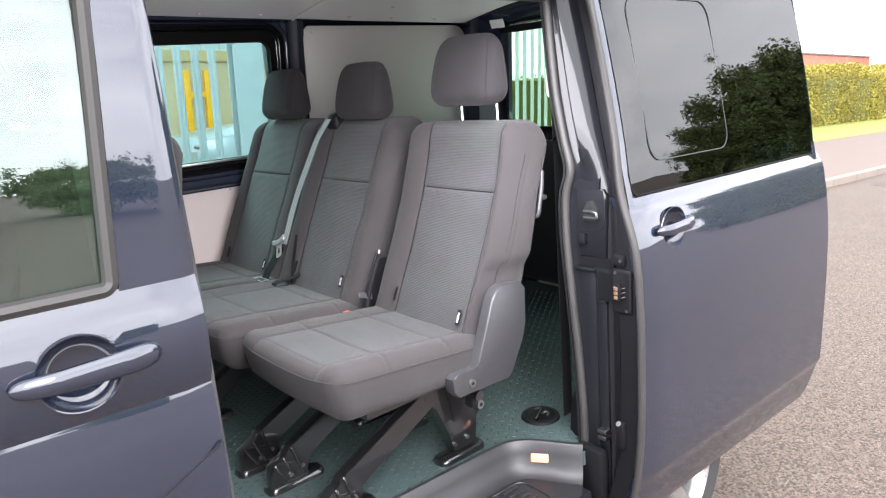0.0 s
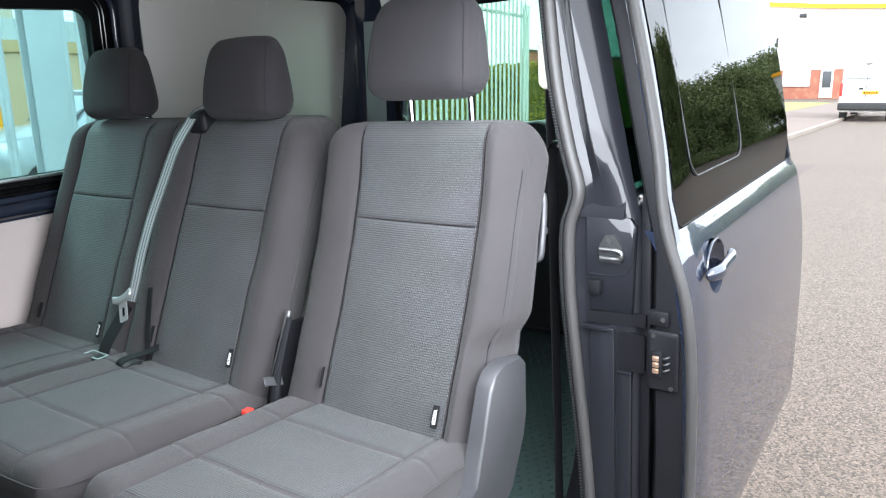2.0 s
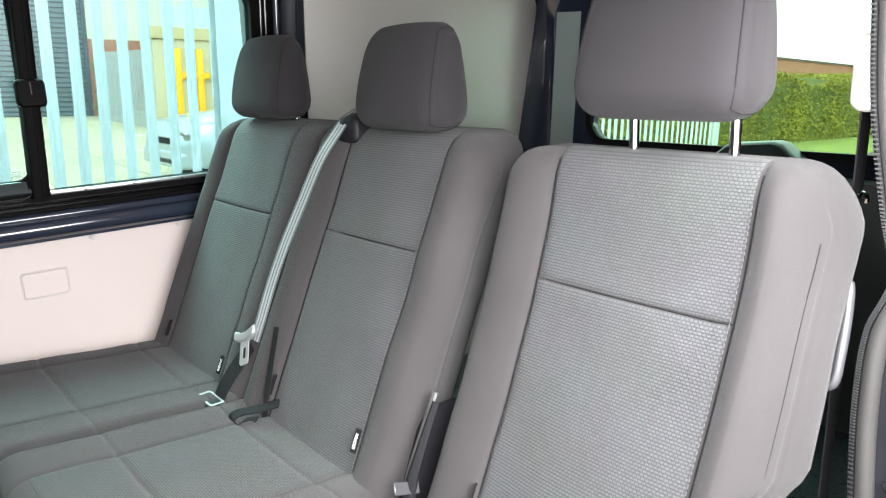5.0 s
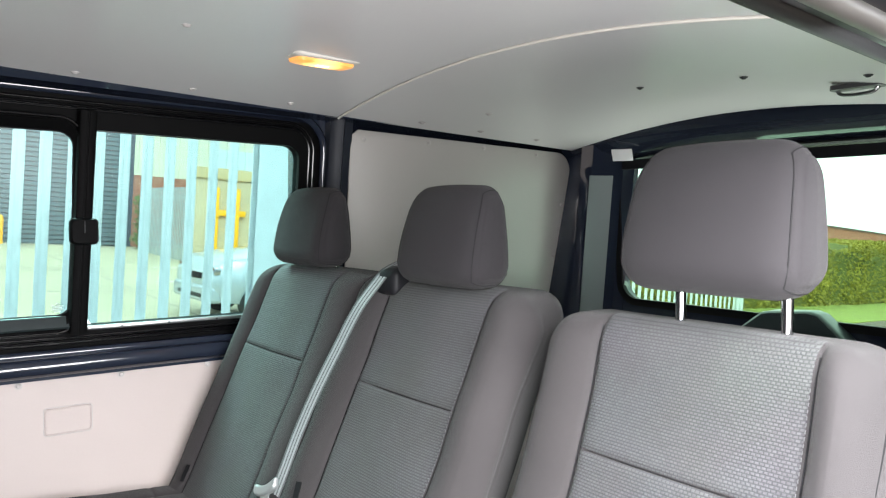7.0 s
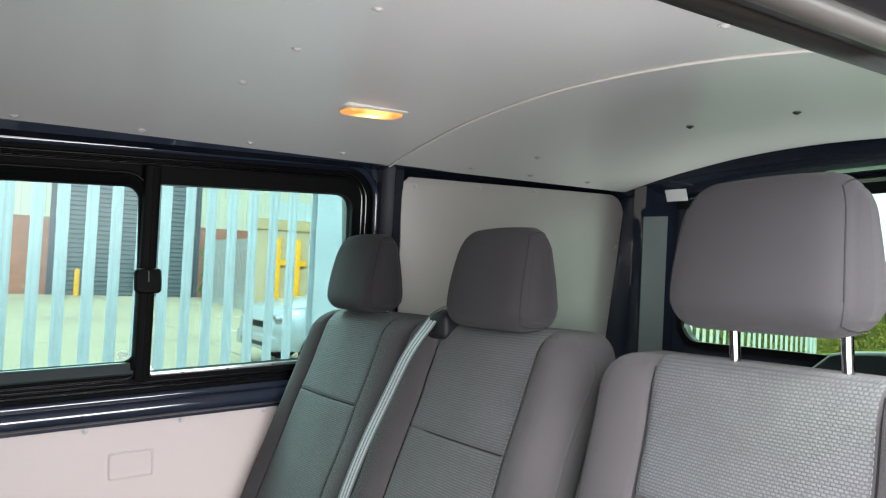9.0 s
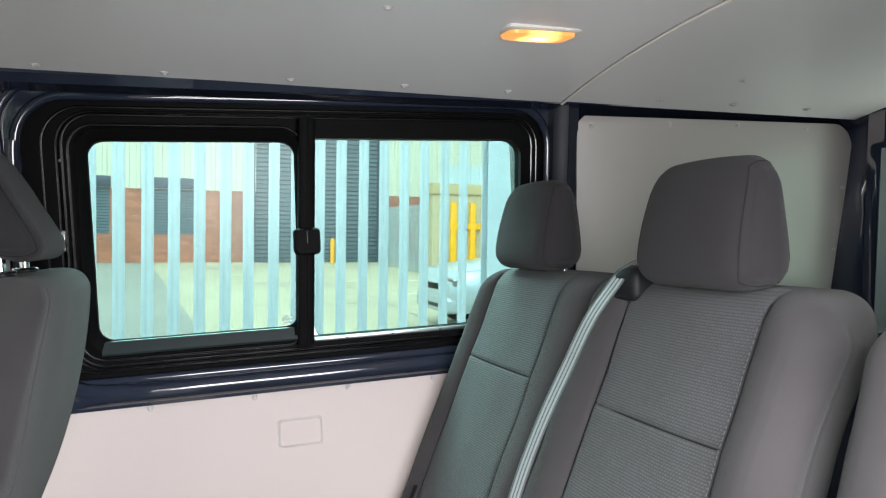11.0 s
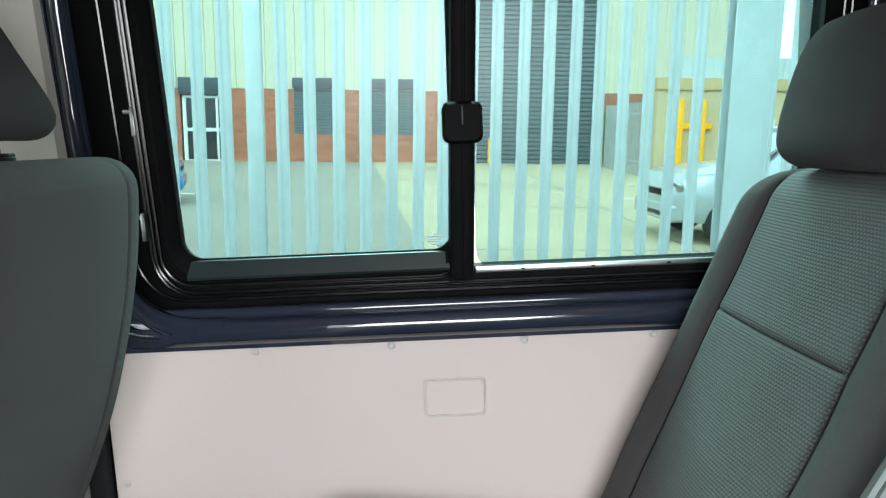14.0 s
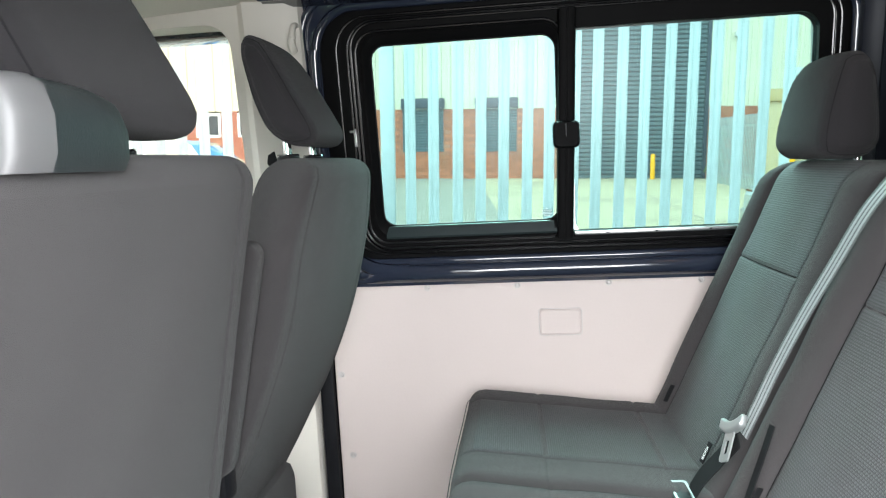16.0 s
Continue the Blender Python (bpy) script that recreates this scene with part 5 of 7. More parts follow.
    for m in marks:
        part("seam", tube(bmesh.new(), [(line(z) - shape(m) - 0.0018 + 0.004 * noise.noise(Vector((m * 9, z * 9, 3.0))) + 0.006 * max(0.0, (z - TOP + 0.045) / 0.03), m, z) for z in zz], 0.0013, 6, up=(0, 1, 0)), THREAD, body)
    for a, b in inserts:
        bm = bmesh.new()
        z = z0 + 0.05
        while z < TOP - 0.05:
            p, q = [Vector((line(h) - shape(a + 0.0035) - 0.0036 + 0.004 * noise.noise(Vector((a * 9, h * 9, 3.0))), a + 0.0035, h)) for h in (z, z + 0.0042)]
            cyl(bm, p, q, 0.0006, None, 5)
            z += 0.0076
        part("stitching", bm, STITCH, body, "pale dashed stitching")
        part("seam", tube(bmesh.new(), [(line(SEAM) - shape(a + (b - a) * k / 16) + 0.001, a + (b - a) * k / 16, SEAM) for k in range(17)], 0.0010, 6), THREAD, body)
    if notch:
        part("seam", tube(bmesh.new(), [bend(Vector((0.032, y0 + 0.004, z))) for z in [1.0 + (TOP - 0.06 - 1.0) * k / 24 for k in range(25)]], 0.0012, 6, up=(0, 1, 0)), THREAD, body)
    return body


def headrest(parent, yc, z0, xf=1.165, w=0.256, h=0.186, depth=0.112, face=-1, posts=0.0, r=0.042, name="headrest", cloth=None, lean=0.16, wedge=0.044, taper=0.115, slip=0.0):
    """A padded headrest with side gussets on two chromed posts; face -1 looks to the van's front."""
    hw, zc = w / 2, z0 + h / 2

    def bend(p):
        v, u = (p.y - yc) / hw, (p.z - zc) / (h / 2)
        f = 1 - (p.x - xf) / depth
        k = 1 - taper * (0.5 + 0.5 * u) ** 2 - 0.03 * max(0.0, -u) ** 3
        x = p.x - 0.010 * (1 - v * v) * f + lean * (p.z - (zc if lean > 0 else z0 + h)) + 0.026 * (0.5 + 0.5 * u) ** 2 * f - wedge * max(0.0, 0.5 + 0.5 * u) ** 1.4 * (1 - f) + 0.010 * max(0.0, -u) ** 2 * f
        y = yc + (p.y - yc) * k
        g = 0.0022 * math.exp(-((abs(v) - 0.92) / 0.02) ** 2)
        x += g * (1 if f > 0.5 else -1)
        z = p.z - g * (1 if u > 0.8 else -1 if u < -0.8 else 0) + 0.006 * (1 - v * v) * (1 if u > 0 else 0)
        return Vector((x, y, z))

    ys = steps(yc - hw, yc + hw, 20, (yc - hw * 0.92, yc + hw * 0.92), 0.04)
    bm = softbox(bmesh.new(), steps(xf, xf + depth, 8, (), 0.04), ys, steps(z0, z0 + h, 14, (), 0.05), r, bend)
    pad = part(name, bm, cloth or CLOTH_D, parent, angle=60)
    for v in (-0.92, 0.92):
        y, loop = yc + hw * v, []
        for u, w in ([(xf, z0 + r + (h - 2 * r) * k / 10) for k in range(11)] + [(xf, z0 + h - 0.5 * r), (xf, z0 + h), (xf + 0.5 * r, z0 + h)]
                     + [(xf + r + (depth - 2 * r) * k / 6, z0 + h) for k in range(7)] + [(xf + depth - 0.5 * r, z0 + h), (xf + depth, z0 + h), (xf + depth, z0 + h - 0.5 * r)]
                     + [(xf + depth, z0 + h - r - (h - 2 * r) * k / 10) for k in range(11)] + [(xf + depth, z0 + 0.5 * r), (xf + depth, z0), (xf + depth - 0.5 * r, z0)]
                     + [(xf + depth - r - (depth - 2 * r) * k / 6, z0) for k in range(7)] + [(xf + 0.5 * r, z0), (xf, z0), (xf, z0 + 0.5 * r)]):
            q = Vector((min(max(u, xf + r), xf + depth - r), min(max(y, yc - hw + r), yc + hw - r), min(max(w, z0 + r), z0 + h - r)))
            loop.append(bend(q + (Vector((u, y, w)) - q).normalized() * r))
        part("side_seam", tube(bmesh.new(), loop + [loop[0]], 0.0011, 6, up=(0, 1, 0)), THREAD, pad)
    for s in (slip - 0.073, slip + 0.073):
        bm = bmesh.new()
        xc = xf + depth * 0.5 + (0.02 if lean > 0 else -0.01) - (lean * h * 0.75 if lean < 0 else 0.0)
        cyl(bm, (xc, yc + s, TOP - 0.02 if face < 0 else posts - 0.006), (xc - 0.002, yc + s, z0 + 0.03), 0.0072)
        part("headrest_post", bm, CHROME, pad, "chromed post")
        if posts:
            bm = bmesh.new()
            loft(bm, [[(xc + r * math.cos(a * math.pi / 10), yc + s + r * 1.15 * math.sin(a * math.pi / 10), posts + d) for a in range(20)] for r, d in ((0.019, -0.004), (0.019, 0.002), (0.015, 0.006), (0.007, 0.007))])
            part("post_sleeve", bm, BLACK, pad, "black post sleeve")
            part("sleeve_rim", tube(bmesh.new(), [(xc + 0.0165 * math.cos(a * math.pi / 10), yc + s + 0.019 * math.sin(a * math.pi / 10), posts + 0.0045) for a in range(21)], 0.0026, 6), CHROME, pad, "bright rim of the post sleeve")
    return pad


def text_mesh(body, size, m, depth=0.0004):
    """Lettering as a bmesh, laid by the pose m."""
    cu = bpy.data.curves.new("letters", "FONT")
    cu.body, cu.size, cu.align_x, cu.align_y, cu.extrude = body, size, "CENTER", "CENTER", depth
    ob = new("letters", cu)
    me = bpy.data.meshes.new_from_object(ob.evaluated_get(bpy.context.evaluated_depsgraph_get()))
    bpy.data.objects.remove(ob)
    bm = bmesh.new()
    bm.from_mesh(me)
    bpy.data.meshes.remove(me)
    bmesh.ops.transform(bm, matrix=m, verts=bm.verts)
    return bm


def isofix_label(parent, y, z, side=False, line=seat_x):
    """The small sewn label with its upright lettering."""
    tilt = math.atan2(line(z + 0.03) - line(z - 0.03), 0.06)
    x = line(z) - 0.014
    base = Matrix.Translation((x, y, z)) @ Euler((0, tilt, 0)).to_matrix().to_4x4() @ Euler((0, 0, radians(-62 if side else 12))).to_matrix().to_4x4()
    bm = boxed((-0.0008, -0.0065, -0.021), (0.0008, 0.0065, 0.021), 0.0004, 1)
    bmesh.ops.transform(bm, matrix=base, verts=bm.verts)
    tag = part("label", bm, LABEL, parent, "black sewn label reading ISOFIX")
    face = Matrix(((0, 0, -1, 0), (0, -1, 0, 0), (-1, 0, 0, 0), (0, 0, 0, 1)))
    m = base @ Matrix.Translation((-0.0012, 0, -0.001)) @ Matrix(((0, 0, -1, 0), (0, 1, 0, 0), (1, 0, 0, 0), (0, 0, 0, 1)))
    part("lettering", text_mesh("ISOFIX", 0.0092, m, 0.0002), WHITE, tag, "", smooth=False)


def boxed_at(m, lo, hi, r=0.0004):
    bm = boxed(lo, hi, r, 1)
    bmesh.ops.transform(bm, matrix=m, verts=bm.verts)
    return bm


FRONT_SEAM = 0.165


def seat_cushion(parent, x0, y0, y1, inserts, valleys=(), zt=1.045, zb=0.905):
    """A seat's cushion, sloping down to the back, with side rolls, centre panels and a sewn rim."""
    def top(x, y):
        z = -0.055 * (x - x0) / 0.5
        t = 0.0
        marks = [y0] + [v for p in inserts for v in p] + [y1]
        for a, b in zip(marks[::2], marks[1::2]):
            if a <= y <= b:
                t = max(t, math.sin(math.pi * (y - a) / (b - a)))
        z += 0.008 * t
        for m in marks[1:-1]:
            z -= 0.003 * math.exp(-((y - m) / 0.004) ** 2)
        for v in valleys:
            z -= 0.012 * math.exp(-((y - v) / 0.012) ** 2)
        for c in (x0 + FRONT_SEAM, 0.905):
            z -= 0.0025 * math.exp(-((x - c) / 0.004) ** 2)
        return z + 0.003 * noise.noise(Vector((x * 8, y * 8, 7.0)))

    def bend(p):
        k = max(0.0, (p.z - zb - 0.05) / (zt - zb - 0.05))
        x = p.x + 0.03 * max(0.0, (zt - 0.05 - p.z) / (zt - zb)) * (1 if p.x < x0 + 0.15 else 0) - 0.012 * math.sin(math.pi * min(1, max(0, (p.y - y0) / (y1 - y0)))) * max(0.0, 1 - (p.x - x0) / 0.12)
        return Vector((x, p.y, p.z + k * top(p.x, p.y) - (0.035 * (1 - k) * (p.x - x0) / 0.5)))

    marks = [v for p in inserts for v in p] + list(valleys)
    body = part("cushion", softbox(bmesh.new(), steps(x0, 1.05, 26, (x0 + FRONT_SEAM, 0.905), 0.06), steps(y0, y1, int((y1 - y0) / 0.016), marks, 0.06), steps(zb, zt, 10, (), 0.06), 0.042, bend), CLOTH, parent, angle=60)
    rim = [bend(Vector((x, y, zt - 0.03))) for x, y in [(0.98, y0 - 0.002)] + [(x0 + 0.05 + 0.08 * k, y0 - 0.002) for k in range(4, -1, -1)] + [(x0 + 0.022, y0 + 0.008), (x0 + 0.005, y0 + 0.025), (x0 - 0.002, y0 + 0.05)] + [(x0 - 0.002, y0 + 0.05 + (y1 - y0 - 0.1) * k / 10) for k in range(1, 11)] + [(x0 + 0.005, y1 - 0.025), (x0 + 0.022, y1 - 0.008)] + [(x0 + 0.05 + 0.08 * k, y1 + 0.002) for k in range(6)]]
    part("piping", tube(bmesh.new(), smooth_line(rim, 3), 0.0011, 6), CLOTH, body)
    for a, b in inserts:
        for lo, hi in ((0.908, 1.0), (x0 + FRONT_SEAM + 0.003, 0.902), (x0 + 0.032, x0 + FRONT_SEAM - 0.003)):
            xx, yy = steps(lo, hi, 18, (), 0.02), steps(a + 0.002, b - 0.002, 18, (), 0.02)
            rows = []
            for x in xx:
                row = []
                for y in yy:
                    e = min(x - xx[0], xx[-1] - x, y - yy[0], yy[-1] - y)
                    d = 0.042 - math.sqrt(max(0.0, 0.042 ** 2 - max(0.0, x0 + 0.042 - x) ** 2))
                    row.append(Vector((x - 0.012 * math.sin(math.pi * (y - y0) / (y1 - y0)) * max(0.0, 1 - (x - x0) / 0.12), y, zt - d + top(x, y) + 0.0034 * (1 - math.exp(-e / 0.004)) - 0.0014)))
                rows.append(row)
            part("cushion_insert", loft(bmesh.new(), rows, closed=False), CLOTH_S, body, "pale-flecked woven centre panel", angle=60)
    return body


def seat_leg(parent, y, x0=0.55, w=0.036):
    """A pressed steel leg: a slanting channel from the front foot to the hinge, a rear bracket, and two floor shoes."""
    def at(pts):
        return [(x0 + a, z) for a, z in pts]
    bar = at([(0.0, 0.592), (0.003, 0.630), (0.014, 0.652), (0.052, 0.672), (0.064, 0.688), (0.10, 0.706), (0.33, 0.812), (0.42, 0.865), (0.48, 0.865), (0.47, 0.80), (0.40, 0.778), (0.345, 0.752), (0.128, 0.645), (0.112, 0.592)])
    bm = bmesh.new()
    slab(bm, bar, y - w / 2, y - w / 2 + 0.004, "y")
    slab(bm, bar, y + w / 2 - 0.004, y + w / 2, "y")
    leg = part("leg_channel", bm, SEATSTEEL, parent)
    part("leg_flange", tube(bmesh.new(), smooth_line([(x, y, z - 0.002) for x, z in bar[:8]], 4), w / 2 + 0.0015, 10, 0.16), SEATSTEEL, leg)
    for a, z in ((0.020, 0.655), (0.047, 0.669), (0.074, 0.692)):
        part("leg_rib", tube(bmesh.new(), smooth_line([(x0 + a, y - w / 2 + 0.002, z), (x0 + a + 0.004, y - w / 2 - 0.003, z - 0.014), (x0 + a + 0.026, y - w / 2 - 0.003, 0.606), (x0 + a + 0.029, y - w / 2 + 0.001, 0.596)], 4), 0.0052, 8, up=(0, 1, 0)), SEATSTEEL, leg)
    part("foot_gusset", slab(bmesh.new(), at([(-0.004, 0.592), (0.0, 0.626), (0.012, 0.648), (0.03, 0.656), (0.10, 0.64), (0.118, 0.592)]), y - w / 2 - 0.004, y - w / 2 + 0.001, "y"), SEATSTEEL, leg)
    bracket = part("rear_bracket", slab(bmesh.new(), at([(0.36, 0.80), (0.37, 0.87), (0.50, 0.88), (0.55, 0.80), (0.55, 0.70), (0.54, 0.60), (0.455, 0.60), (0.44, 0.66), (0.40, 0.755)]), y - w / 2 - 0.001, y + w / 2 + 0.001, "y"), SEATSTEEL, parent)
    part("bracket_plate", slab(bmesh.new(), at([(0.43, 0.86), (0.53, 0.86), (0.552, 0.79), (0.552, 0.70), (0.50, 0.665), (0.455, 0.70)]), y - w / 2 - 0.012, y - w / 2 - 0.004, "y"), SEATSTEEL, bracket)
    for a, b in ((-0.012, 0.17), (0.40, 0.575)):
        part("floor_shoe", loft(bmesh.new(), [[(x, yy, z) for x, yy in round_rect(x0 + a + e, x0 + b - e, y - 0.032 + e, y + 0.032 - e, 0.022)] for e, z in ((0.0, 0.573), (0.0, 0.583), (0.005, 0.591), (0.012, 0.593))]), SEATSTEEL, parent)
    for a, z in ((0.06, 0.612), (0.10, 0.625), (0.455, 0.625), (0.505, 0.63)):
        part("bolt", cyl(bmesh.new(), (x0 + a, y - w / 2, z), (x0 + a, y - w / 2 - 0.008, z), 0.007, 0.006, 12), STEEL, parent, "steel bolt head")


# Single seat by the door.
single = thing("single_seat", (0.85, 1.73, 0.573), "charcoal cloth single rear seat with raised headrest", "car seat", "rear seats", turn=SEAT_TURN)
backrest(single, 1.478, 1.988, [(1.572, 1.877)], notch=True, TOP=1.545)
headrest(single, 1.707, 1.591, 1.170, w=0.264, h=0.190, posts=0, taper=0.13, r=0.046, slip=-0.008)
seat_cushion(single, 0.545, 1.512, 1.985, [(1.582, 1.885)])
ARM = [(0.882, 0.886), (0.880, 0.922), (0.89, 0.928), (0.955, 0.926), (0.972, 0.935), (1.005, 1.014), (1.040, 1.098), (1.058, 1.118), (1.085, 1.126), (1.15, 1.12), (1.168, 1.10), (1.164, 1.0), (1.15, 0.955), (1.10, 0.87), (1.085, 0.858), (0.90, 0.866)]
cx, cz = 1.03, 0.98
part("side_cover", loft(bmesh.new(), [[(cx + (x - cx) * k, y, cz + (z - cz) * k) for x, z in ARM] for k, y in ((1.0, 1.515), (1.0, 1.489), (0.985, 1.484), (0.93, 1.482))]), GREYPL, single, "grey plastic hinge cover")
part("cover_screw", cyl(bmesh.new(), (0.945, 1.486, 0.893), (0.945, 1.478, 0.893), 0.012, 0.011, 16), STEEL, single, "steel screw")
# A raised black disc, painted for the shade in the screw's socket.
part("screw_socket", cyl(bmesh.new(), (0.945, 1.479, 0.893), (0.945, 1.4775, 0.893), 0.005, None, 6), BLACK, single)
part("pivot_bolt", cyl(bmesh.new(), (0.985, 1.56, 0.812), (0.985, 1.497, 0.812), 0.013, 0.012, 16), STEEL, single, "steel pivot bolt")
# Likewise a black disc for the shade in the bolt's socket.
part("bolt_socket", cyl(bmesh.new(), (0.985, 1.498, 0.812), (0.985, 1.4962, 0.812), 0.006, None, 6), BLACK, single)
part("pivot_collar", cyl(bmesh.new(), (0.985, 1.54, 0.812), (0.985, 1.515, 0.812), 0.019, None, 16), BLACK, single)
bm = bmesh.new()
tube(bm, smooth_line([(1.262, 1.496, 1.395), (1.258, 1.484, 1.405), (1.251, 1.480, 1.37), (1.237, 1.478, 1.32), (1.230, 1.480, 1.290), (1.230, 1.494, 1.285)], 4), 0.0065, 10)
part("release_bezel", bm, GREYPL, single, "grey release handle bezel")
part("release_lever", boxed((1.240, 1.482, 1.325), (1.276, 1.498, 1.340), 0.005), GREYPL, single)
part("seat_pan", boxed((0.64, 1.53, 0.885), (1.06, 1.94, 0.93), 0.01), SEATSTEEL, single)
seat_leg(single, 1.672, 0.556)
seat_leg(single, 1.925, 0.545)
isofix_label(single, 1.588, 1.035)
isofix_label(single, 1.876, 1.05, True)
part("cross_tube", cyl(bmesh.new(), (0.985, 1.50, 0.835), (0.985, 1.95, 0.835), 0.014), SEATSTEEL, single)

# Double seat beside it.
double = thing("double_seat", (0.85, 2.53, 0.573), "charcoal cloth double rear seat with two lowered headrests", "car seat", "rear seats", turn=SEAT_TURN)
backrest(double, 2.028, 3.045, [(2.126, 2.424), (2.649, 2.964)], (2.535,), line=double_x)
headrest(double, 2.256, 1.556, 1.188)
headrest(double, 2.818, 1.562, 1.200, w=0.27, h=0.19)
seat_cushion(double, 0.517, 2.025, 3.045, [(2.14, 2.43), (2.665, 2.965)], (2.54,))
part("seat_pan", boxed((0.62, 2.06, 0.885), (1.06, 3.0, 0.93), 0.01), SEATSTEEL, double)
for y in (2.08, 2.50, 2.95):
    seat_leg(double, y, 0.53)
for y, z, t in ((2.127, 1.055, False), (2.423, 1.06, True), (2.65, 1.038, False), (2.962, 1.045, True)):
    isofix_label(double, y, z, t, double_x)
part("seat_flank_cover", loft(bmesh.new(), [[(cx + (x - cx) * k, y, cz + (z - cz) * k) for x, z in ARM] for k, y in ((0.97, 2.03), (1.0, 2.024), (0.985, 2.016), (0.93, 2.014))]), BLACK, double)

# Belt over the double seat, with its outlet, tongue and slots.
belt = thing("seat_belt", (0.95, 2.53, 1.05), "grey ribbed seat belt with steel tongue over the seat back", "seat belt", turn=SEAT_TURN)
part("belt_outlet", softbox(bmesh.new(), steps(1.20, 1.35, 6, (), 0.012), steps(2.392, 2.468, 8, (), 0.012), steps(1.54, 1.598, 4, (), 0.012), 0.016, lambda p: Vector((p.x, p.y, p.z - 0.25 * max(0.0, 1.28 - p.x) - 0.30 * max(0.0, p.y - 2.43)))), BLACK, belt)
part("outlet_guide", boxed((1.252, 2.400, 1.590), (1.272, 2.418, 1.602), 0.004), CHROME, belt, "bright guide slot")
path = [(1.31, 2.405, 1.600), (1.26, 2.418, 1.596), (1.215, 2.432, 1.576), (1.192, 2.446, 1.545)] + [(double_x(z) - 0.036, float(np.interp(z, (1.10, 1.18, 1.28, 1.41, 1.52), (2.505, 2.505, 2.512, 2.486, 2.459))), z) for z in (1.49, 1.41, 1.32, 1.24, 1.18, 1.13)]
path = smooth_line(path, 5)
def strap(path, w, t, off=0.0, lift=0.0):
    rows = []
    for i, p in enumerate(path):
        d = (path[min(i + 1, len(path) - 1)] - path[max(i - 1, 0)]).normalized()
        s = Vector((0, 1, 0)) - d * d.y
        s.normalize()
        n = s.cross(d)
        n = n if n.x < 0 else -n
        c = p + s * off + n * lift
        rows.append([c - s * w / 2, c - s * w / 2 + n * t, c + s * w / 2 + n * t, c + s * w / 2])
    return loft(bmesh.new(), rows)
web = part("webbing", strap(path, 0.040, 0.0014), BELT, belt)
for o in (-0.0125, -0.0015, 0.0095):
    part("rib", strap(path, 0.0062, 0.0007, o, 0.0012), BELT_LINE, web)
low = smooth_line([(0.985, 2.510, 1.125), (0.965, 2.525, 1.09), (0.935, 2.545, 1.04), (0.915, 2.555, 0.995)], 5)
part("lower_webbing", strap(low, 0.045, 0.0014, 0, -0.004), LABEL, belt, "dark lower webbing")
low = smooth_line([(1.022, 2.455, 1.165), (1.004, 2.446, 1.12), (0.975, 2.425, 1.06), (0.95, 2.40, 1.01)], 5)
part("return_webbing", strap(low, 0.018, 0.0014), LABEL, belt, "dark return webbing")
tm = Matrix.Translation((0.978, 2.515, 1.137)) @ Euler((radians(-28), radians(25), 0)).to_matrix().to_4x4() @ Matrix.Scale(1.08, 4)
bm = bmesh.new()
ring_plate(bm, round_rect(-0.014, 0.014, -0.052, -0.004, 0.006), round_rect(-0.006, 0.006, -0.040, -0.018, 0.003), lambda y, z: (-0.001, y, z), lambda y, z: (0.0015, y, z))
bmesh.ops.transform(bm, matrix=tm, verts=bm.verts)
part("tongue", bm, TONGUE, belt, "bright steel tongue")
bm = softbox(bmesh.new(), [-0.006, -0.002, 0.003, 0.007], steps(-0.034, 0.034, 6, (), 0.006), steps(-0.008, 0.012, 3, (), 0.005), 0.0055, lambda p: Vector((p.x, p.y, p.z + 0.010 * (abs(p.y) / 0.034) ** 2)))
bmesh.ops.transform(bm, matrix=tm, verts=bm.verts)
part("tongue_head", bm, TONGUE, belt, "pale metal tongue head")
slot = thing("belt_slot", (0.90, 2.56, 1.0), "bright-rimmed belt slot between the seat cushions", "belt slot", turn=SEAT_TURN)
part("slot_rim", ring_plate(bmesh.new(), round_rect(0.893, 0.925, 2.525, 2.600, 0.007), round_rect(0.897, 0.921, 2.531, 2.594, 0.004), lambda x, y: (x, y, 1.002), lambda x, y: (x, y, 1.009)), TONGUE, slot)
part("slot_floor", boxed((0.890, 2.520, 0.990), (0.920, 2.610, 1.008), 0.002), BLACK, slot)
clip = thing("belt_clip", (0.93, 2.43, 1.0), "small dark belt loop lying on the seat cushion", "belt buckle", turn=SEAT_TURN)
loop = smooth_line([(0.975, 2.385, 1.035), (0.945, 2.41, 1.025), (0.915, 2.435, 1.018), (0.903, 2.445, 1.008), (0.912, 2.440, 0.998), (0.94, 2.415, 1.0)], 5)
part("clip_strap", strap(loop, 0.024, 0.003), LABEL, clip)
buckle = thing("belt_buckle", (0.89, 1.99, 1.0), "black belt buckle with red release button", "belt buckle", turn=SEAT_TURN)
part("buckle_body", softbox(bmesh.new(), steps(0.875, 0.945, 4, (), 0.008), steps(1.972, 2.001, 3, (), 0.006), steps(0.940, 0.985, 3, (), 0.006), 0.008), BLACK, buckle)
part("release_button", boxed((0.893, 1.974, 0.980), (0.913, 1.996, 1.002), 0.004), RED, buckle, "red release button")
stalk = thing("belt_stalk", (0.98, 2.0, 1.0), "grey plastic belt stalk between the seats", "belt buckle", turn=SEAT_TURN)
part("stalk_arm", tube(bmesh.new(), smooth_line([(1.06, 2.005, 1.16), (1.03, 2.004, 1.10), (0.995, 2.003, 1.03), (0.985, 2.003, 0.97)], 5), 0.006, 8), STEEL, stalk)
part("stalk_cover", tube(bmesh.new(), smooth_line([(1.05, 1.992, 1.15), (1.01, 1.988, 1.08), (0.985, 1.985, 1.03), (0.975, 1.985, 0.98)], 5), [0.006 + 0.0004 * k for k in range(16)], 8), BLACK, stalk)
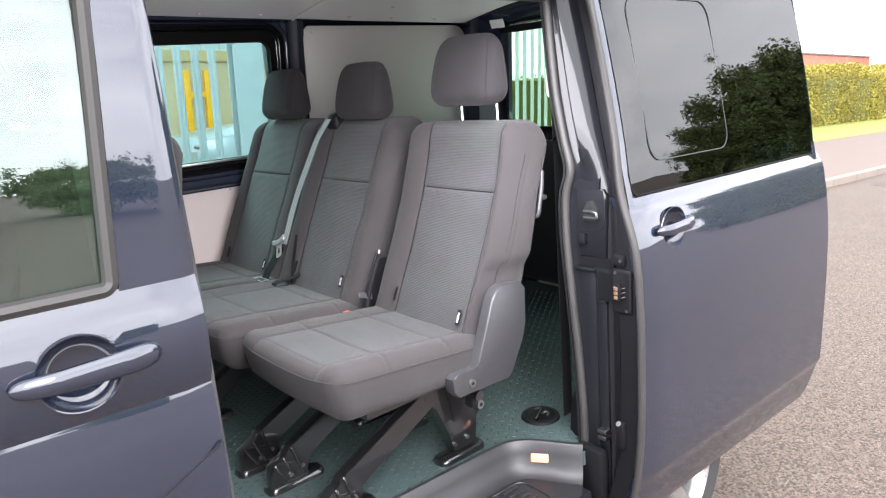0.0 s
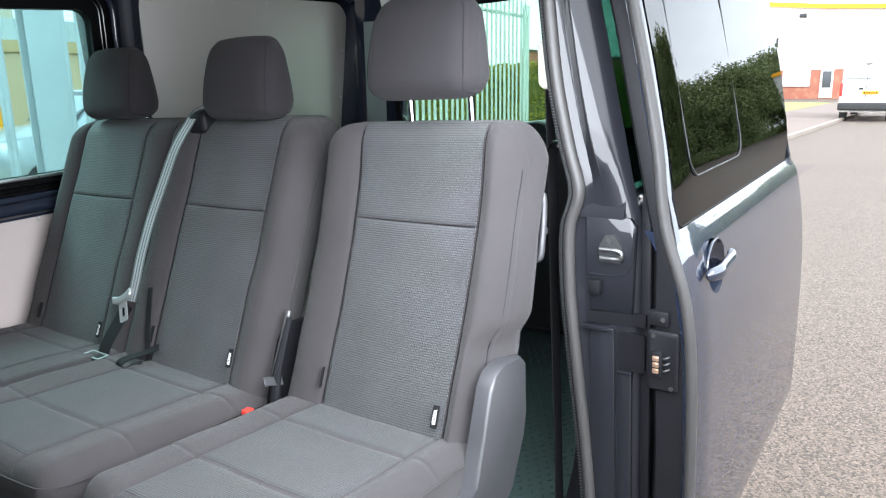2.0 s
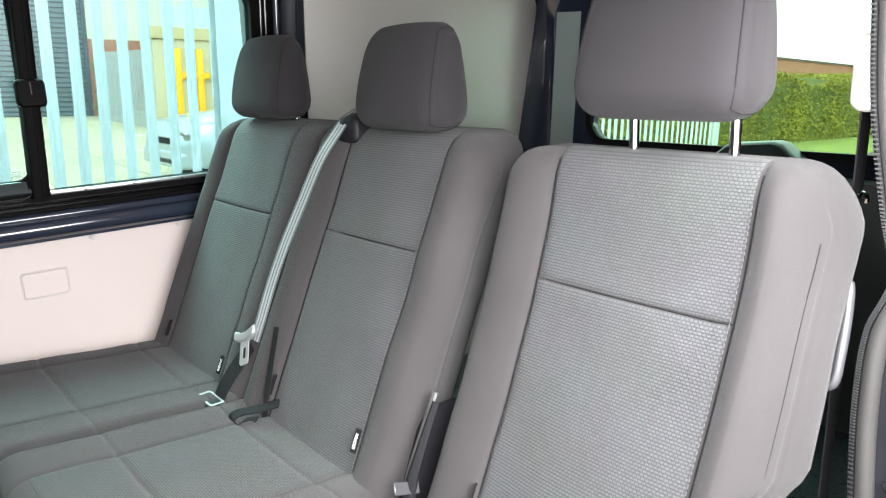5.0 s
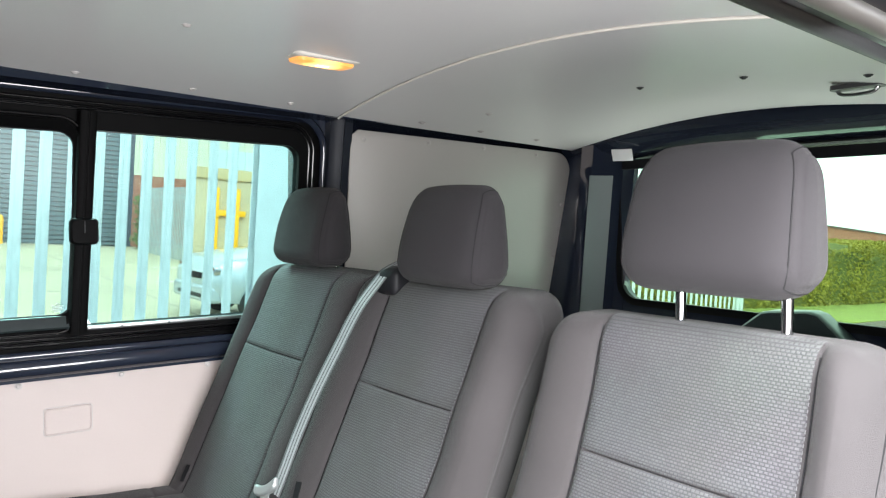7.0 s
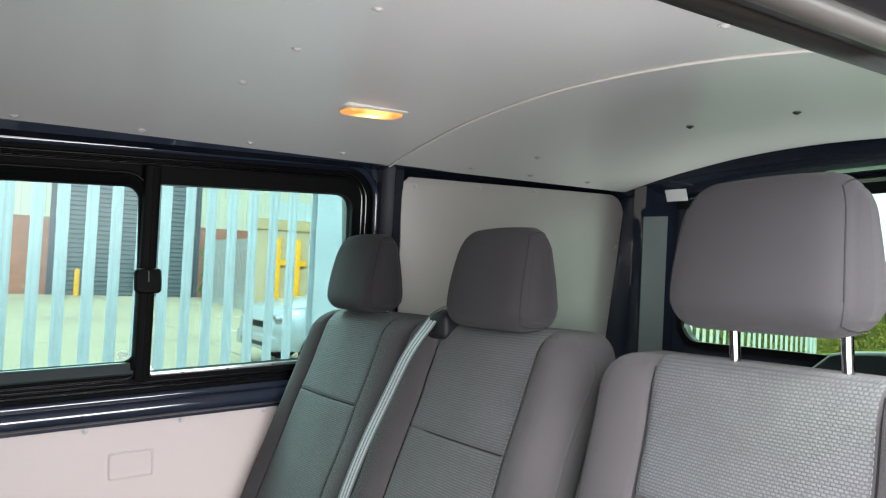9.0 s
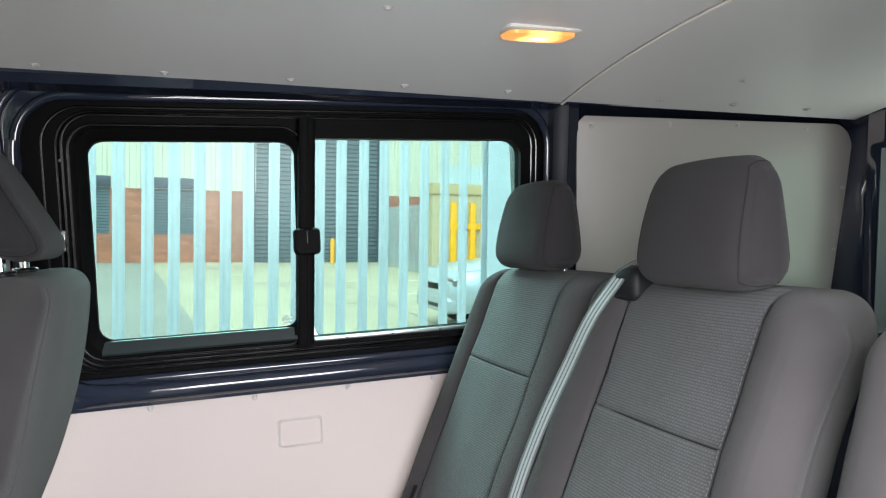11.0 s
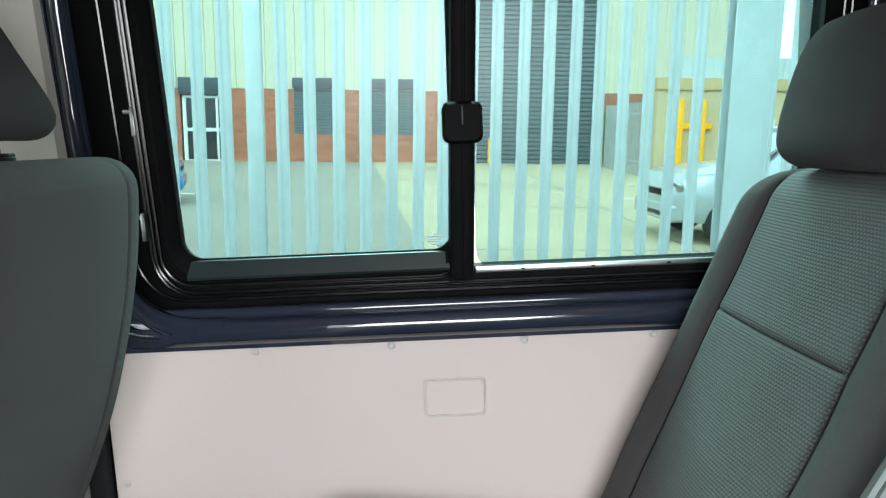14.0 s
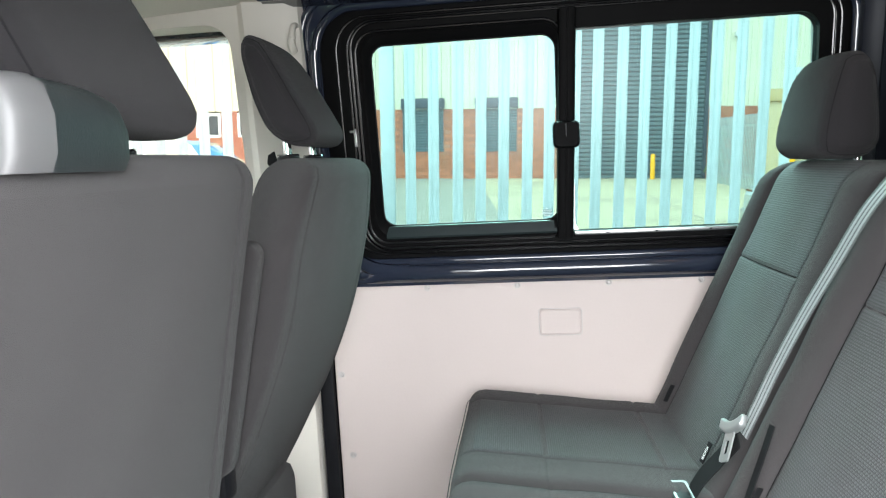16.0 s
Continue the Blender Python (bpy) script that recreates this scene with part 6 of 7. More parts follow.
part("strap_loop", boxed_at(Matrix.Translation((0.975, 1.982, 1.034)) @ Euler((radians(-30), radians(20), 0)).to_matrix().to_4x4(), (-0.026, -0.002, -0.010), (0.026, 0.002, 0.010), 0.0015), GREYPL, stalk)

# ---- front seats, seen from behind ----
def front_x(z):
    return 0.302 - 0.22 * (1.6 - z)


def driver_x(z):
    d = 1.6 - z
    return 0.302 - 0.05 * d - 0.48 * min(d, 0.5) ** 2 - 0.5 * max(0.0, d - 0.5)


def front_back(parent, y0, y1, z0, z1, T=0.13, line=front_x, shoulder=0.0, pull=0.0):
    def bend(p):
        f = p.x / T
        c = math.sin(math.pi * min(1.0, max(0.0, (p.y - y0) / (y1 - y0))))
        taper = 1 - 0.03 * max(0.0, (p.z - z1 + 0.2) / 0.2) ** 2
        y = (y0 + y1) / 2 + (p.y - (y0 + y1) / 2) * taper
        y += shoulder * min(1.0, max(0.0, (p.z - z1 + 0.16) / 0.16)) ** 1.3 * max(0.0, 1 - (p.y - y0) / 0.3)
        y += pull * (1 - f) * max(0.0, 1 - (p.y - y0) / 0.15)
        g = 0.0025 * math.exp(-((min(p.y - y0, y1 - p.y) - 0.07) / 0.004) ** 2)
        return Vector((line(p.z) - T + p.x + f * (0.006 * c - g) + 0.004 * noise.noise(Vector((p.y * 7, p.z * 7, 1.0))), y, p.z))
    return part("backrest", softbox(bmesh.new(), steps(0, T, 7, (), 0.045), steps(y0, y1, 26, (y0 + 0.07, y1 - 0.07), 0.045), steps(z0, z1, 26, (), 0.045), 0.043, bend), CLOTH, parent, angle=60)


driver = thing("driver_seat", (0.0, 2.62, 0.573), "charcoal cloth driver seat seen from behind", "car seat", "front seats")
front_back(driver, 2.335, 2.925, 0.78, 1.614, T=0.11, line=driver_x, shoulder=0.13, pull=0.05)
headrest(driver, 2.628, 1.634, 0.138, w=0.250, h=0.190, depth=0.09, face=1, posts=1.615, lean=-0.40, wedge=0.03)
part("armrest", softbox(bmesh.new(), steps(0.175, 0.262, 5, (), 0.03), steps(2.292, 2.366, 5, (), 0.03), steps(1.14, 1.497, 10, (), 0.03), 0.03, lambda p: Vector((p.x - 0.2 * (1.5 - p.z), p.y - 0.06 * (1.5 - p.z), p.z))), CLOTH, driver, "upright folded armrest")
part("armrest_hinge", boxed((0.125, 2.285, 1.11), (0.19, 2.33, 1.19), 0.01), BLACK, driver)
part("seat_base", boxed((-0.42, 2.40, 0.575), (0.10, 2.85, 0.95), 0.04), CLOTH, driver)

bench = thing("front_bench", (0.0, 1.83, 0.573), "charcoal cloth front double seat seen from behind", "car seat", "front seats")
front_back(bench, 1.43, 2.262, 0.78, 1.617)
headrest(bench, 1.981, 1.633, 0.103, w=0.289, h=0.226, face=1, posts=1.618, lean=-0.40, wedge=0.03)
def hump(y, k, drop=0.0):
    """The belt outlet's arched outline, drawn in by k."""
    o = [(0.222, 1.601), (0.232, 1.622), (0.246, 1.644), (0.264, 1.662), (0.284, 1.672), (0.300, 1.671), (0.311, 1.663), (0.317, 1.642), (0.316, 1.615), (0.310, 1.601)]
    return [(0.285 + (x - 0.285) * k, y, 1.601 + (z - 1.601) * k - drop * max(0.0, z - 1.6) / 0.08) for x, z in o]


part("belt_tower", loft(bmesh.new(), [hump(1.820, 0.97), hump(1.85, 0.965, 0.001), hump(1.885, 0.955, 0.003), hump(1.907, 0.93, 0.006), hump(1.916, 0.87, 0.009)]), mat("dark_teal_outlet_plastic", (0.012, 0.016, 0.017), 0.45, 0.0, 0.1, 20.0, bump=0.1, bump_scale=600), bench, "dark plastic belt outlet with a pale end")
part("tower_end", loft(bmesh.new(), [hump(1.820, 0.985), hump(1.805, 0.985), hump(1.793, 0.97), hump(1.785, 0.93), hump(1.781, 0.86), hump(1.779, 0.70), hump(1.778, 0.4)]), PALE, bench, "pale grey end cap")
part("seat_base", boxed((-0.42, 1.45, 0.575), (0.10, 2.20, 0.95), 0.04), CLOTH, bench)

# ---- ceiling lamp ----
lamp = thing("ceiling_lamp", (1.127, 2.60, ceil_z(1.127, 2.6)), "lit amber courtesy lamp in a pale housing on the ceiling", "lamp")
zl = ceil_z(1.127, 2.6) + 0.006
def lamp_ring(e, z):
    return [(1.127 + x, 2.60 + y, zl + z + 0.055 * y) for x, y in round_rect(-0.078 + e, 0.078 - e, -0.041 + e, 0.041 - e, 0.014)]
part("housing", loft(bmesh.new(), [lamp_ring(0, 0.003), lamp_ring(0, -0.004), lamp_ring(0.004, -0.007), lamp_ring(0.009, -0.007)]), BEIGE, lamp)
part("lens", loft(bmesh.new(), [lamp_ring(0.009, -0.006), lamp_ring(0.011, -0.013), lamp_ring(0.018, -0.016)]), lens_glow("amber_lit_lens", (1.9, 0.95, 0.3), (0.30, 0.11, 0.025), 0.05), lamp, "glowing amber lens")
part("bulb", softbox(bmesh.new(), steps(1.112, 1.145, 4, (), 0.006), steps(2.594, 2.606, 3, (), 0.005), steps(zl - 0.0175, zl - 0.008, 3, (), 0.004), 0.0045), glow("warm_bulb", (1.0, 0.72, 0.36), 3.0), lamp, "bright warm bulb")

# ---- outside ----
GRASS = mat("mown_grass", (0.2, 0.23, 0.045), 0.9, 0.0, 0.3, 1.5, fine=0.3, fine_scale=40, bump=0.6, bump_scale=60, dirt=(0.2, 0.19, 0.06), dirt_amount=0.5)
PAVE = mat("worn_pavement", (0.12, 0.09, 0.074), 0.9, 0.0, 0.18, 0.8, fine=0.3, fine_scale=40, bump=0.3, bump_scale=70)
KERB = mat("pale_concrete_kerb", (0.19, 0.16, 0.135), 0.85, 0.0, 0.15, 3.0, fine=0.1, per_object=0.1)
YARD = mat("pale_concrete_yard", (0.5, 0.425, 0.28), 0.85, 0.0, 0.22, 0.45, fine=0.12, fine_scale=20, dirt=(0.31, 0.26, 0.18), dirt_amount=0.75)
TARMAC = mat("grey_tarmac", (0.31, 0.285, 0.235), 0.9, 0.0, 0.2, 0.4, fine=0.2, fine_scale=40, dirt=(0.37, 0.34, 0.27), dirt_amount=0.5)
BRICK = mat("red_brick", (0.34, 0.13, 0.085), 0.85, 0.0, 0.2, 3.0, fine=0.2, fine_scale=14, dirt=(0.45, 0.26, 0.16), dirt_amount=0.6)
CLAD = mat("cream_profiled_cladding", (0.62, 0.58, 0.45), 0.5, 0.0, 0.06, 0.8)
SHUTTER = mat("blue_grey_shutter_slats", (0.092, 0.13, 0.145), 0.45, 0.2, 0.06, 2.0)
DARKBLUE = mat("dark_slate_panel", (0.05, 0.065, 0.085), 0.5, 0.1, 0.1, 2.0)
YELLOW = mat("yellow_paint", (0.9, 0.42, 0.004), 0.45, 0.0, 0.08, 4.0)
TAN = mat("tan_rendered_brick", (0.5, 0.4, 0.25), 0.85, 0.0, 0.12, 2.0, fine=0.12, fine_scale=18)
OFFWHITE = mat("white_cladding", (0.62, 0.61, 0.60), 0.55, 0.0, 0.04, 0.5)
WHITEPAINT = mat("white_van_paint", (0.75, 0.75, 0.75), 0.3, 0.0, 0.04, 2.0, coat=0.6)
SILVER = mat("pale_blue_silver_paint", (0.42, 0.47, 0.5), 0.3, 0.4, 0.04, 2.0, coat=0.8)
REDBOX = mat("red_brown_container", (0.36, 0.085, 0.06), 0.5, 0.0, 0.12, 1.5)
LEAF = mat("green_leaves", (0.14, 0.18, 0.06), 0.7, 0.0, 0.5, 1.2, fine=0.3, fine_scale=9)
HEDGE = mat("yellow_green_hedge_leaves", (0.265, 0.222, 0.03), 0.7, 0.0, 0.5, 1.0, fine=0.35, fine_scale=12)
BARK = mat("brown_bark", (0.09, 0.065, 0.045), 0.9, 0.0, 0.3, 6.0, bump=0.5, bump_scale=30)
DARKGLASS = mat("dark_window_glass", (0.02, 0.025, 0.03), 0.08, 0.0, 0.05, 2.0, spec=0.8)

# One ground sheet, and on it road edge, pavement, grass and yard.
bm = bmesh.new()
bmesh.ops.create_grid(bm, x_segments=40, y_segments=40, size=300)
ground = structure("ground", bm, ASPHALT, "worn pale asphalt road with coarse grit", "ground", van=False)


def sheet(name, x0, x1, y0, y1, z, material, label, category, t=0.1):
    return structure(name, boxed((x0, y0, z - t), (x1, y1, z), 0.01, 1), material, label, category, van=False)


sheet("pavement", 7.0, 60.0, 4.85, 8.0, 0.10, PAVE, "worn pinkish asphalt pavement", "pavement")
sheet("grass_verge", 9.0, 52.0, 8.0, 16.0, 0.12, GRASS, "mown yellow-green grass verge", "grass")
structure("yard", slab(bmesh.new(), [(1.15, 6.5), (11.5, 6.5), (11.5, 33.0), (-1.55, 33.0), (-1.2, 29.5), (0.62, 10.9)], -0.05, 0.014), YARD, "pale concrete yard slab", "yard", van=False, smooth=False)
sheet("yard_tarmac", -40.0, 1.6, 6.5, 33.0, 0.010, TARMAC, "grey tarmac parking area", "yard", 0.05)
kerb = thing("kerb", (7.0, 4.75, 0.0), "pale concrete kerb beside the road", "kerb", kind="structure", van=False)
me = bpy.data.meshes.new("kerb_stone")
bm = boxed((0.0, 0.0, -0.05), (0.9, 0.13, 0.115), 0.012, 2)
bm.to_mesh(me)
bm.free()
me.materials.append(KERB)
for k in range(50):
    ob = new("kerb_stone", me)
    ob.parent = kerb
    ob.location = (k * 0.912, 0.0, 0.001 * (k % 3))
sheet("road_patch", 12.0, 15.2, 3.1, 4.4, 0.004, mat("dark_asphalt_patch", (0.07, 0.05, 0.042), 0.9, 0.0, 0.2, 2.0, fine=0.3, fine_scale=60), "darker repaired patch in the asphalt", "road patch", 0.05)
for x0, x1, y0, y1 in ((-7.2, -4.4, 18.1, 18.22), (5.1, 6.6, 17.9, 18.02), (-8.5, -5.5, 13.0, 13.12)):
    sheet("bay_line", x0, x1, y0, y1, 0.016, WHITE, "white painted parking bay line", "road marking", 0.02)

for y in (11.0, 16.0, 21.5, 27.5):
    sheet("slab_joint", 0.7, 11.4, y, y + 0.05, 0.0165, KERB, "dark joint between concrete yard slabs", "yard joint", 0.02)
for x in (4.2, 7.9):
    sheet("slab_joint", x, x + 0.05, 7.0, 32.5, 0.0160, KERB, "dark joint between concrete yard slabs", "yard joint", 0.02)
sheet("bay_line", 6.2, 8.8, 22.0, 22.1, 0.018, WHITE, "white painted parking bay line", "road marking", 0.02)

# Palisade fence: galvanised pales, two rails, a wide gate post.
fence = thing("palisade_fence", (0.6, 6.1, 0.0), "galvanised steel palisade fence with pointed pales", "fence", van=False)
fence.matrix_basis = Matrix.Translation((0.6, 6.1, 0.0)) @ Matrix.Rotation(radians(5.1), 4, "Z")
prof = [(-0.035, 0.0), (-0.024, -0.003), (-0.014, -0.003), (-0.006, 0.0), (0.006, 0.0), (0.014, -0.003), (0.024, -0.003), (0.035, 0.0), (0.035, 0.003), (0.0, 0.004), (-0.035, 0.003)]
me = bpy.data.meshes.new("pale")
bm = loft(bmesh.new(), [[(x * s, y, z + (0.02 if abs(x) < 0.012 and z > 2.9 else 0.0)) for x, y in prof] for z, s in ((0.05, 1.0), (2.9, 1.0), (2.98, 0.35))])
bmesh.ops.recalc_face_normals(bm, faces=bm.faces)
bm.to_mesh(me)
bm.free()
me.materials.append(GALV)
rng = random.Random(4)
for k in range(-96, 71):
    x = 0.1155 + k * 0.1525
    if 2.38 < x < 2.70 or k == -3:
        continue
    ob = new("pale", me)
    ob.parent = fence
    ob.location, ob.rotation_euler = (x - 0.6, rng.uniform(-0.004, 0.004), 0), (0, rng.uniform(-0.004, 0.004), rng.uniform(-0.05, 0.05))
for z in (0.45, 2.72):
    part("rail", boxed((-14.2, 6.11, z - 0.025), (10.94, 6.15, z + 0.025), 0.004), GALV, fence)
bm = bmesh.new()
for lo, hi in (((2.435, 6.06, 0.0), (2.665, 6.072, 3.1)), ((2.435, 6.16, 0.0), (2.665, 6.172, 3.1)), ((2.545, 6.072, 0.0), (2.557, 6.16, 3.1))):
    box(bm, lo, hi, 0.003, 1)
box(bm, (2.672, 6.09, 0.0), (2.712, 6.13, 3.0), 0.004, 1)
part("gate_post", bm, GALV, fence, "wide galvanised gate post")
for x in (-0.345, -5.6, 10.93):
    part("fence_post", boxed((x - 0.045, 6.10, 0.0), (x + 0.045, 6.19, 2.9), 0.006), GALV, fence)


def ribbed(bm, x0, x1, y, z0, z1, pitch, depth):
    """A profiled metal sheet facing -y."""
    pts = []
    x = x0
    while x < x1:
        pts += [(x, 0), (x + pitch * 0.55, 0), (x + pitch * 0.62, depth), (x + pitch * 0.93, depth)]
        x += pitch
    pts.append((x1, 0))
    return loft(bm, [[(a, y - d, z) for a, d in pts] for z in (z0, z1)], closed=False)


def slats(bm, x0, x1, y, z0, z1, h, depth):
    """Shutter slats facing -y."""
    pts = []
    z = z0
    while z < z1:
        pts += [(z, 0.0), (z + h * 0.2, depth), (z + h * 0.8, depth), (z + h * 0.98, 0.0)]
        z += h
    return loft(bm, [[(x, y - d, zz) for zz, d in pts] for x in (x0, x1)], closed=False)


# The works building across the yard.
works = thing("works_building", (0.0, 33.0, 0.0), "brick and cream-clad industrial unit with grey roller shutters", "building", van=False)
bm = bmesh.new()
ribbed(bm, -30.0, 2.55, 33.0, 3.08, 9.0, 0.42, 0.05)
ribbed(bm, 8.25, 14.0, 33.0, 3.08, 9.0, 0.42, 0.05)
ribbed(bm, 2.55, 8.25, 33.0, 6.95, 9.0, 0.42, 0.05)
part("cladding", bm, CLAD, works, "cream ribbed cladding", smooth=False)
part("rear_wall", boxed((-30, 33.25, 0), (14, 34.0, 9.0)), CLAD, works)
part("main_shutter", slats(bmesh.new(), 2.7, 8.15, 33.1, 0.0, 7.0, 0.19, 0.06), SHUTTER, works, "tall blue-grey roller shutter", smooth=False)
part("shutter_frame", ring_plate(bmesh.new(), [(2.5, 0), (8.3, 0), (8.3, 7.15), (2.5, 7.15)], [(2.7, -0.01), (8.15, -0.01), (8.15, 6.95), (2.7, 6.95)], lambda x, z: (x, 32.93, z), lambda x, z: (x, 33.2, z)), DARKBLUE, works, smooth=False)
# Brick walling in courses, laid round the openings.
OPEN = [(-9.75, -7.85, 3.5), (-4.9, -3.05, 3.5), (-1.6, 0.2, 3.5), (-16.6, -15.4, 3.0), (-14.6, -13.4, 3.0), (-12.6, -11.6, 3.0), (2.5, 8.3, 9.0)]
bm = bmesh.new()
edges = [-30.0] + [v for o in sorted(OPEN) for v in o[:2]] + [12.5]
for a, b in zip(edges[::2], edges[1::2]):
    box(bm, (a, 33.0, 0.0), (b, 33.3, 3.08))
for a, b, z in OPEN[1:6]:
    box(bm, (a, 33.0, 0.0), (b, 33.3, 1.2 if a > -5 else 1.9))
part("brick_wall", bm, BRICK, works, "red brick lower wall", smooth=False)
me = bpy.data.meshes.new("brick")
bm = boxed((-0.22, -0.012, -0.066), (0.22, 0.05, 0.066), 0.006, 1)
bm.to_mesh(me)
bm.free()
me.materials.append(mat("weathered_red_brick", (0.34, 0.12, 0.065), 0.85, 0.0, 0.15, 6.0, fine=0.1, per_object=0.5))
wall_obj = works.children[-1]
count = 0
for row in range(20):
    for col in range(-17, 4):
        x, z = col * 0.46 + (0.23 if row % 2 else 0.0), 0.08 + row * 0.152
        if count < 300 and not any(a - 0.22 < x < b + 0.22 and (z > (1.12 if i in (1, 2) else -1)) for i, (a, b, t) in enumerate(OPEN[:3])) and -7.6 < x < 1.6:
            ob = new("brick", me)
            ob.parent = wall_obj
            ob.location = (x, 33.0, z) if ORIG[works].length == 0 else (x, 0.0, z)
            count += 1
for a, b, z0, z1 in ((-4.9, -3.05, 1.2, 3.1), (-1.6, 0.2, 1.2, 3.1)):
    w = part("window_shutter", slats(bmesh.new(), a, b, 33.05, z0, z1, 0.12, 0.03), SHUTTER, works, "blue-grey window shutter", smooth=False)
    part("shutter_box", boxed((a - 0.05, 32.85, z1), (b + 0.05, 33.2, 3.55), 0.02), DARKBLUE, w)
d = part("entrance_frame", ring_plate(bmesh.new(), [(-9.65, 0), (-7.9, 0), (-7.9, 2.75), (-9.65, 2.75)], [(-9.5, 0.05), (-8.05, 0.05), (-8.05, 2.65), (-9.5, 2.65)], lambda x, z: (x, 32.98, z), lambda x, z: (x, 33.1, z)), WHITEPAINT, works, "white framed glazed entrance", smooth=False)
part("entrance_glass", boxed((-9.5, 33.06, 0.05), (-8.05, 33.08, 2.65)), DARKGLASS, d, smooth=False)
for x in (-8.78, -8.2):
    part("entrance_mullion", boxed((x - 0.05, 32.99, 0.05), (x + 0.05, 33.06, 2.65), 0.01), WHITEPAINT, d)
part("entrance_transom", boxed((-9.5, 32.985, 1.25), (-8.05, 33.06, 1.4), 0.01), WHITEPAINT, d)
part("entrance_canopy", boxed((-9.75, 32.8, 2.78), (-7.85, 33.2, 3.5), 0.02), DARKBLUE, works)
for a, b in ((-16.6, -15.4), (-14.6, -13.4), (-12.6, -11.6)):
    w = part("office_window", ring_plate(bmesh.new(), [(a, 1.9), (b, 1.9), (b, 3.0), (a, 3.0)], [(a + 0.12, 2.02), (b - 0.12, 2.02), (b - 0.12, 2.88), (a + 0.12, 2.88)], lambda x, z: (x, 32.97, z), lambda x, z: (x, 33.1, z)), WHITEPAINT, works, "white framed window", smooth=False)
    part("office_pane", boxed((a + 0.12, 33.05, 2.02), (b - 0.12, 33.07, 2.88)), DARKGLASS, w, smooth=False)
part("wall_lamp", boxed((-15.6, 32.75, 6.1), (-15.2, 33.0, 6.4), 0.05), YELLOW, works, "yellow wall lamp")
part("camera_box", boxed((9.2, 32.7, 5.9), (9.6, 32.95, 6.1), 0.03), OFFWHITE, works)
bol = thing("bollard", (5.95, 32.2, 0.0), "yellow painted steel bollard", "bollard", "bollards by the shutter", van=False)
bm = cyl(bmesh.new(), (5.95, 32.2, 0), (5.95, 32.2, 1.0), 0.1)
bmesh.ops.create_uvsphere(bm, u_segments=16, v_segments=8, radius=0.1, matrix=Matrix.Translation((5.95, 32.2, 1.0)))
part("post", bm, YELLOW, bol)
copy_thing(bol, Matrix.Translation((3.5, 32.2, 0.0)))

# Inner fence leading to the tan building.
inner = thing("inner_fence", (7.75, 26.5, 0.0), "grey palisade fence inside the yard", "fence", van=False)
me = bpy.data.meshes.new("inner_pale")
bm = boxed((-0.003, -0.032, 0.05), (0.02, 0.032, 2.45), 0.004, 1)
bm.to_mesh(me)
bm.free()
me.materials.append(mat("dull_galvanised_steel", (0.4, 0.44, 0.44), 0.6, 0.3, 0.1, 6.0, per_object=0.1))
for k in range(40):
    ob = new("inner_pale", me)
    ob.parent = inner
    ob.location = (0.0, -3.3 + k * 0.165, 0)
for z in (0.5, 2.1):
    part("rail", boxed((7.78, 23.2, z - 0.03), (7.84, 29.8, z + 0.03)), GALV, inner)

tan = thing("tan_building", (12.0, 23.0, 0.0), "low tan brick building with yellow steel door frames", "building", van=False)
part("wall", boxed((7.47, 22.8, 0.0), (22.0, 23.25, 2.8), 0.01), TAN, tan)
part("parapet", boxed((7.42, 22.72, 2.72), (22.1, 23.3, 3.06), 0.02), mat("ochre_parapet", (0.5, 0.38, 0.2), 0.8, 0.0, 0.1, 2.0), tan)
for a in (8.04, 11.6):
    f = part("door_frame", boxed((a, 22.62, 0.0), (a + 0.18, 22.78, 2.46), 0.01), YELLOW, tan, "yellow steel post")
    part("far_post", boxed((a + 0.66, 22.62, 0.0), (a + 0.84, 22.78, 2.46), 0.01), YELLOW, f)
    part("cross_bar", boxed((a + 0.18, 22.64, 1.60), (a + 1.05, 22.76, 1.78), 0.01), YELLOW, f)
    part("door_leaf", boxed((a + 0.18, 22.77, 0.0), (a + 0.66, 22.79, 2.44)), TAN, f)
part("notice", boxed((10.6, 22.77, 1.4), (11.0, 22.79, 1.9)), WHITE, tan, "white notice board")
part("roof_spikes", ribbed(bmesh.new(), 8.0, 20.0, 22.9, 3.06, 3.66, 0.3, 0.05), GALV, tan)


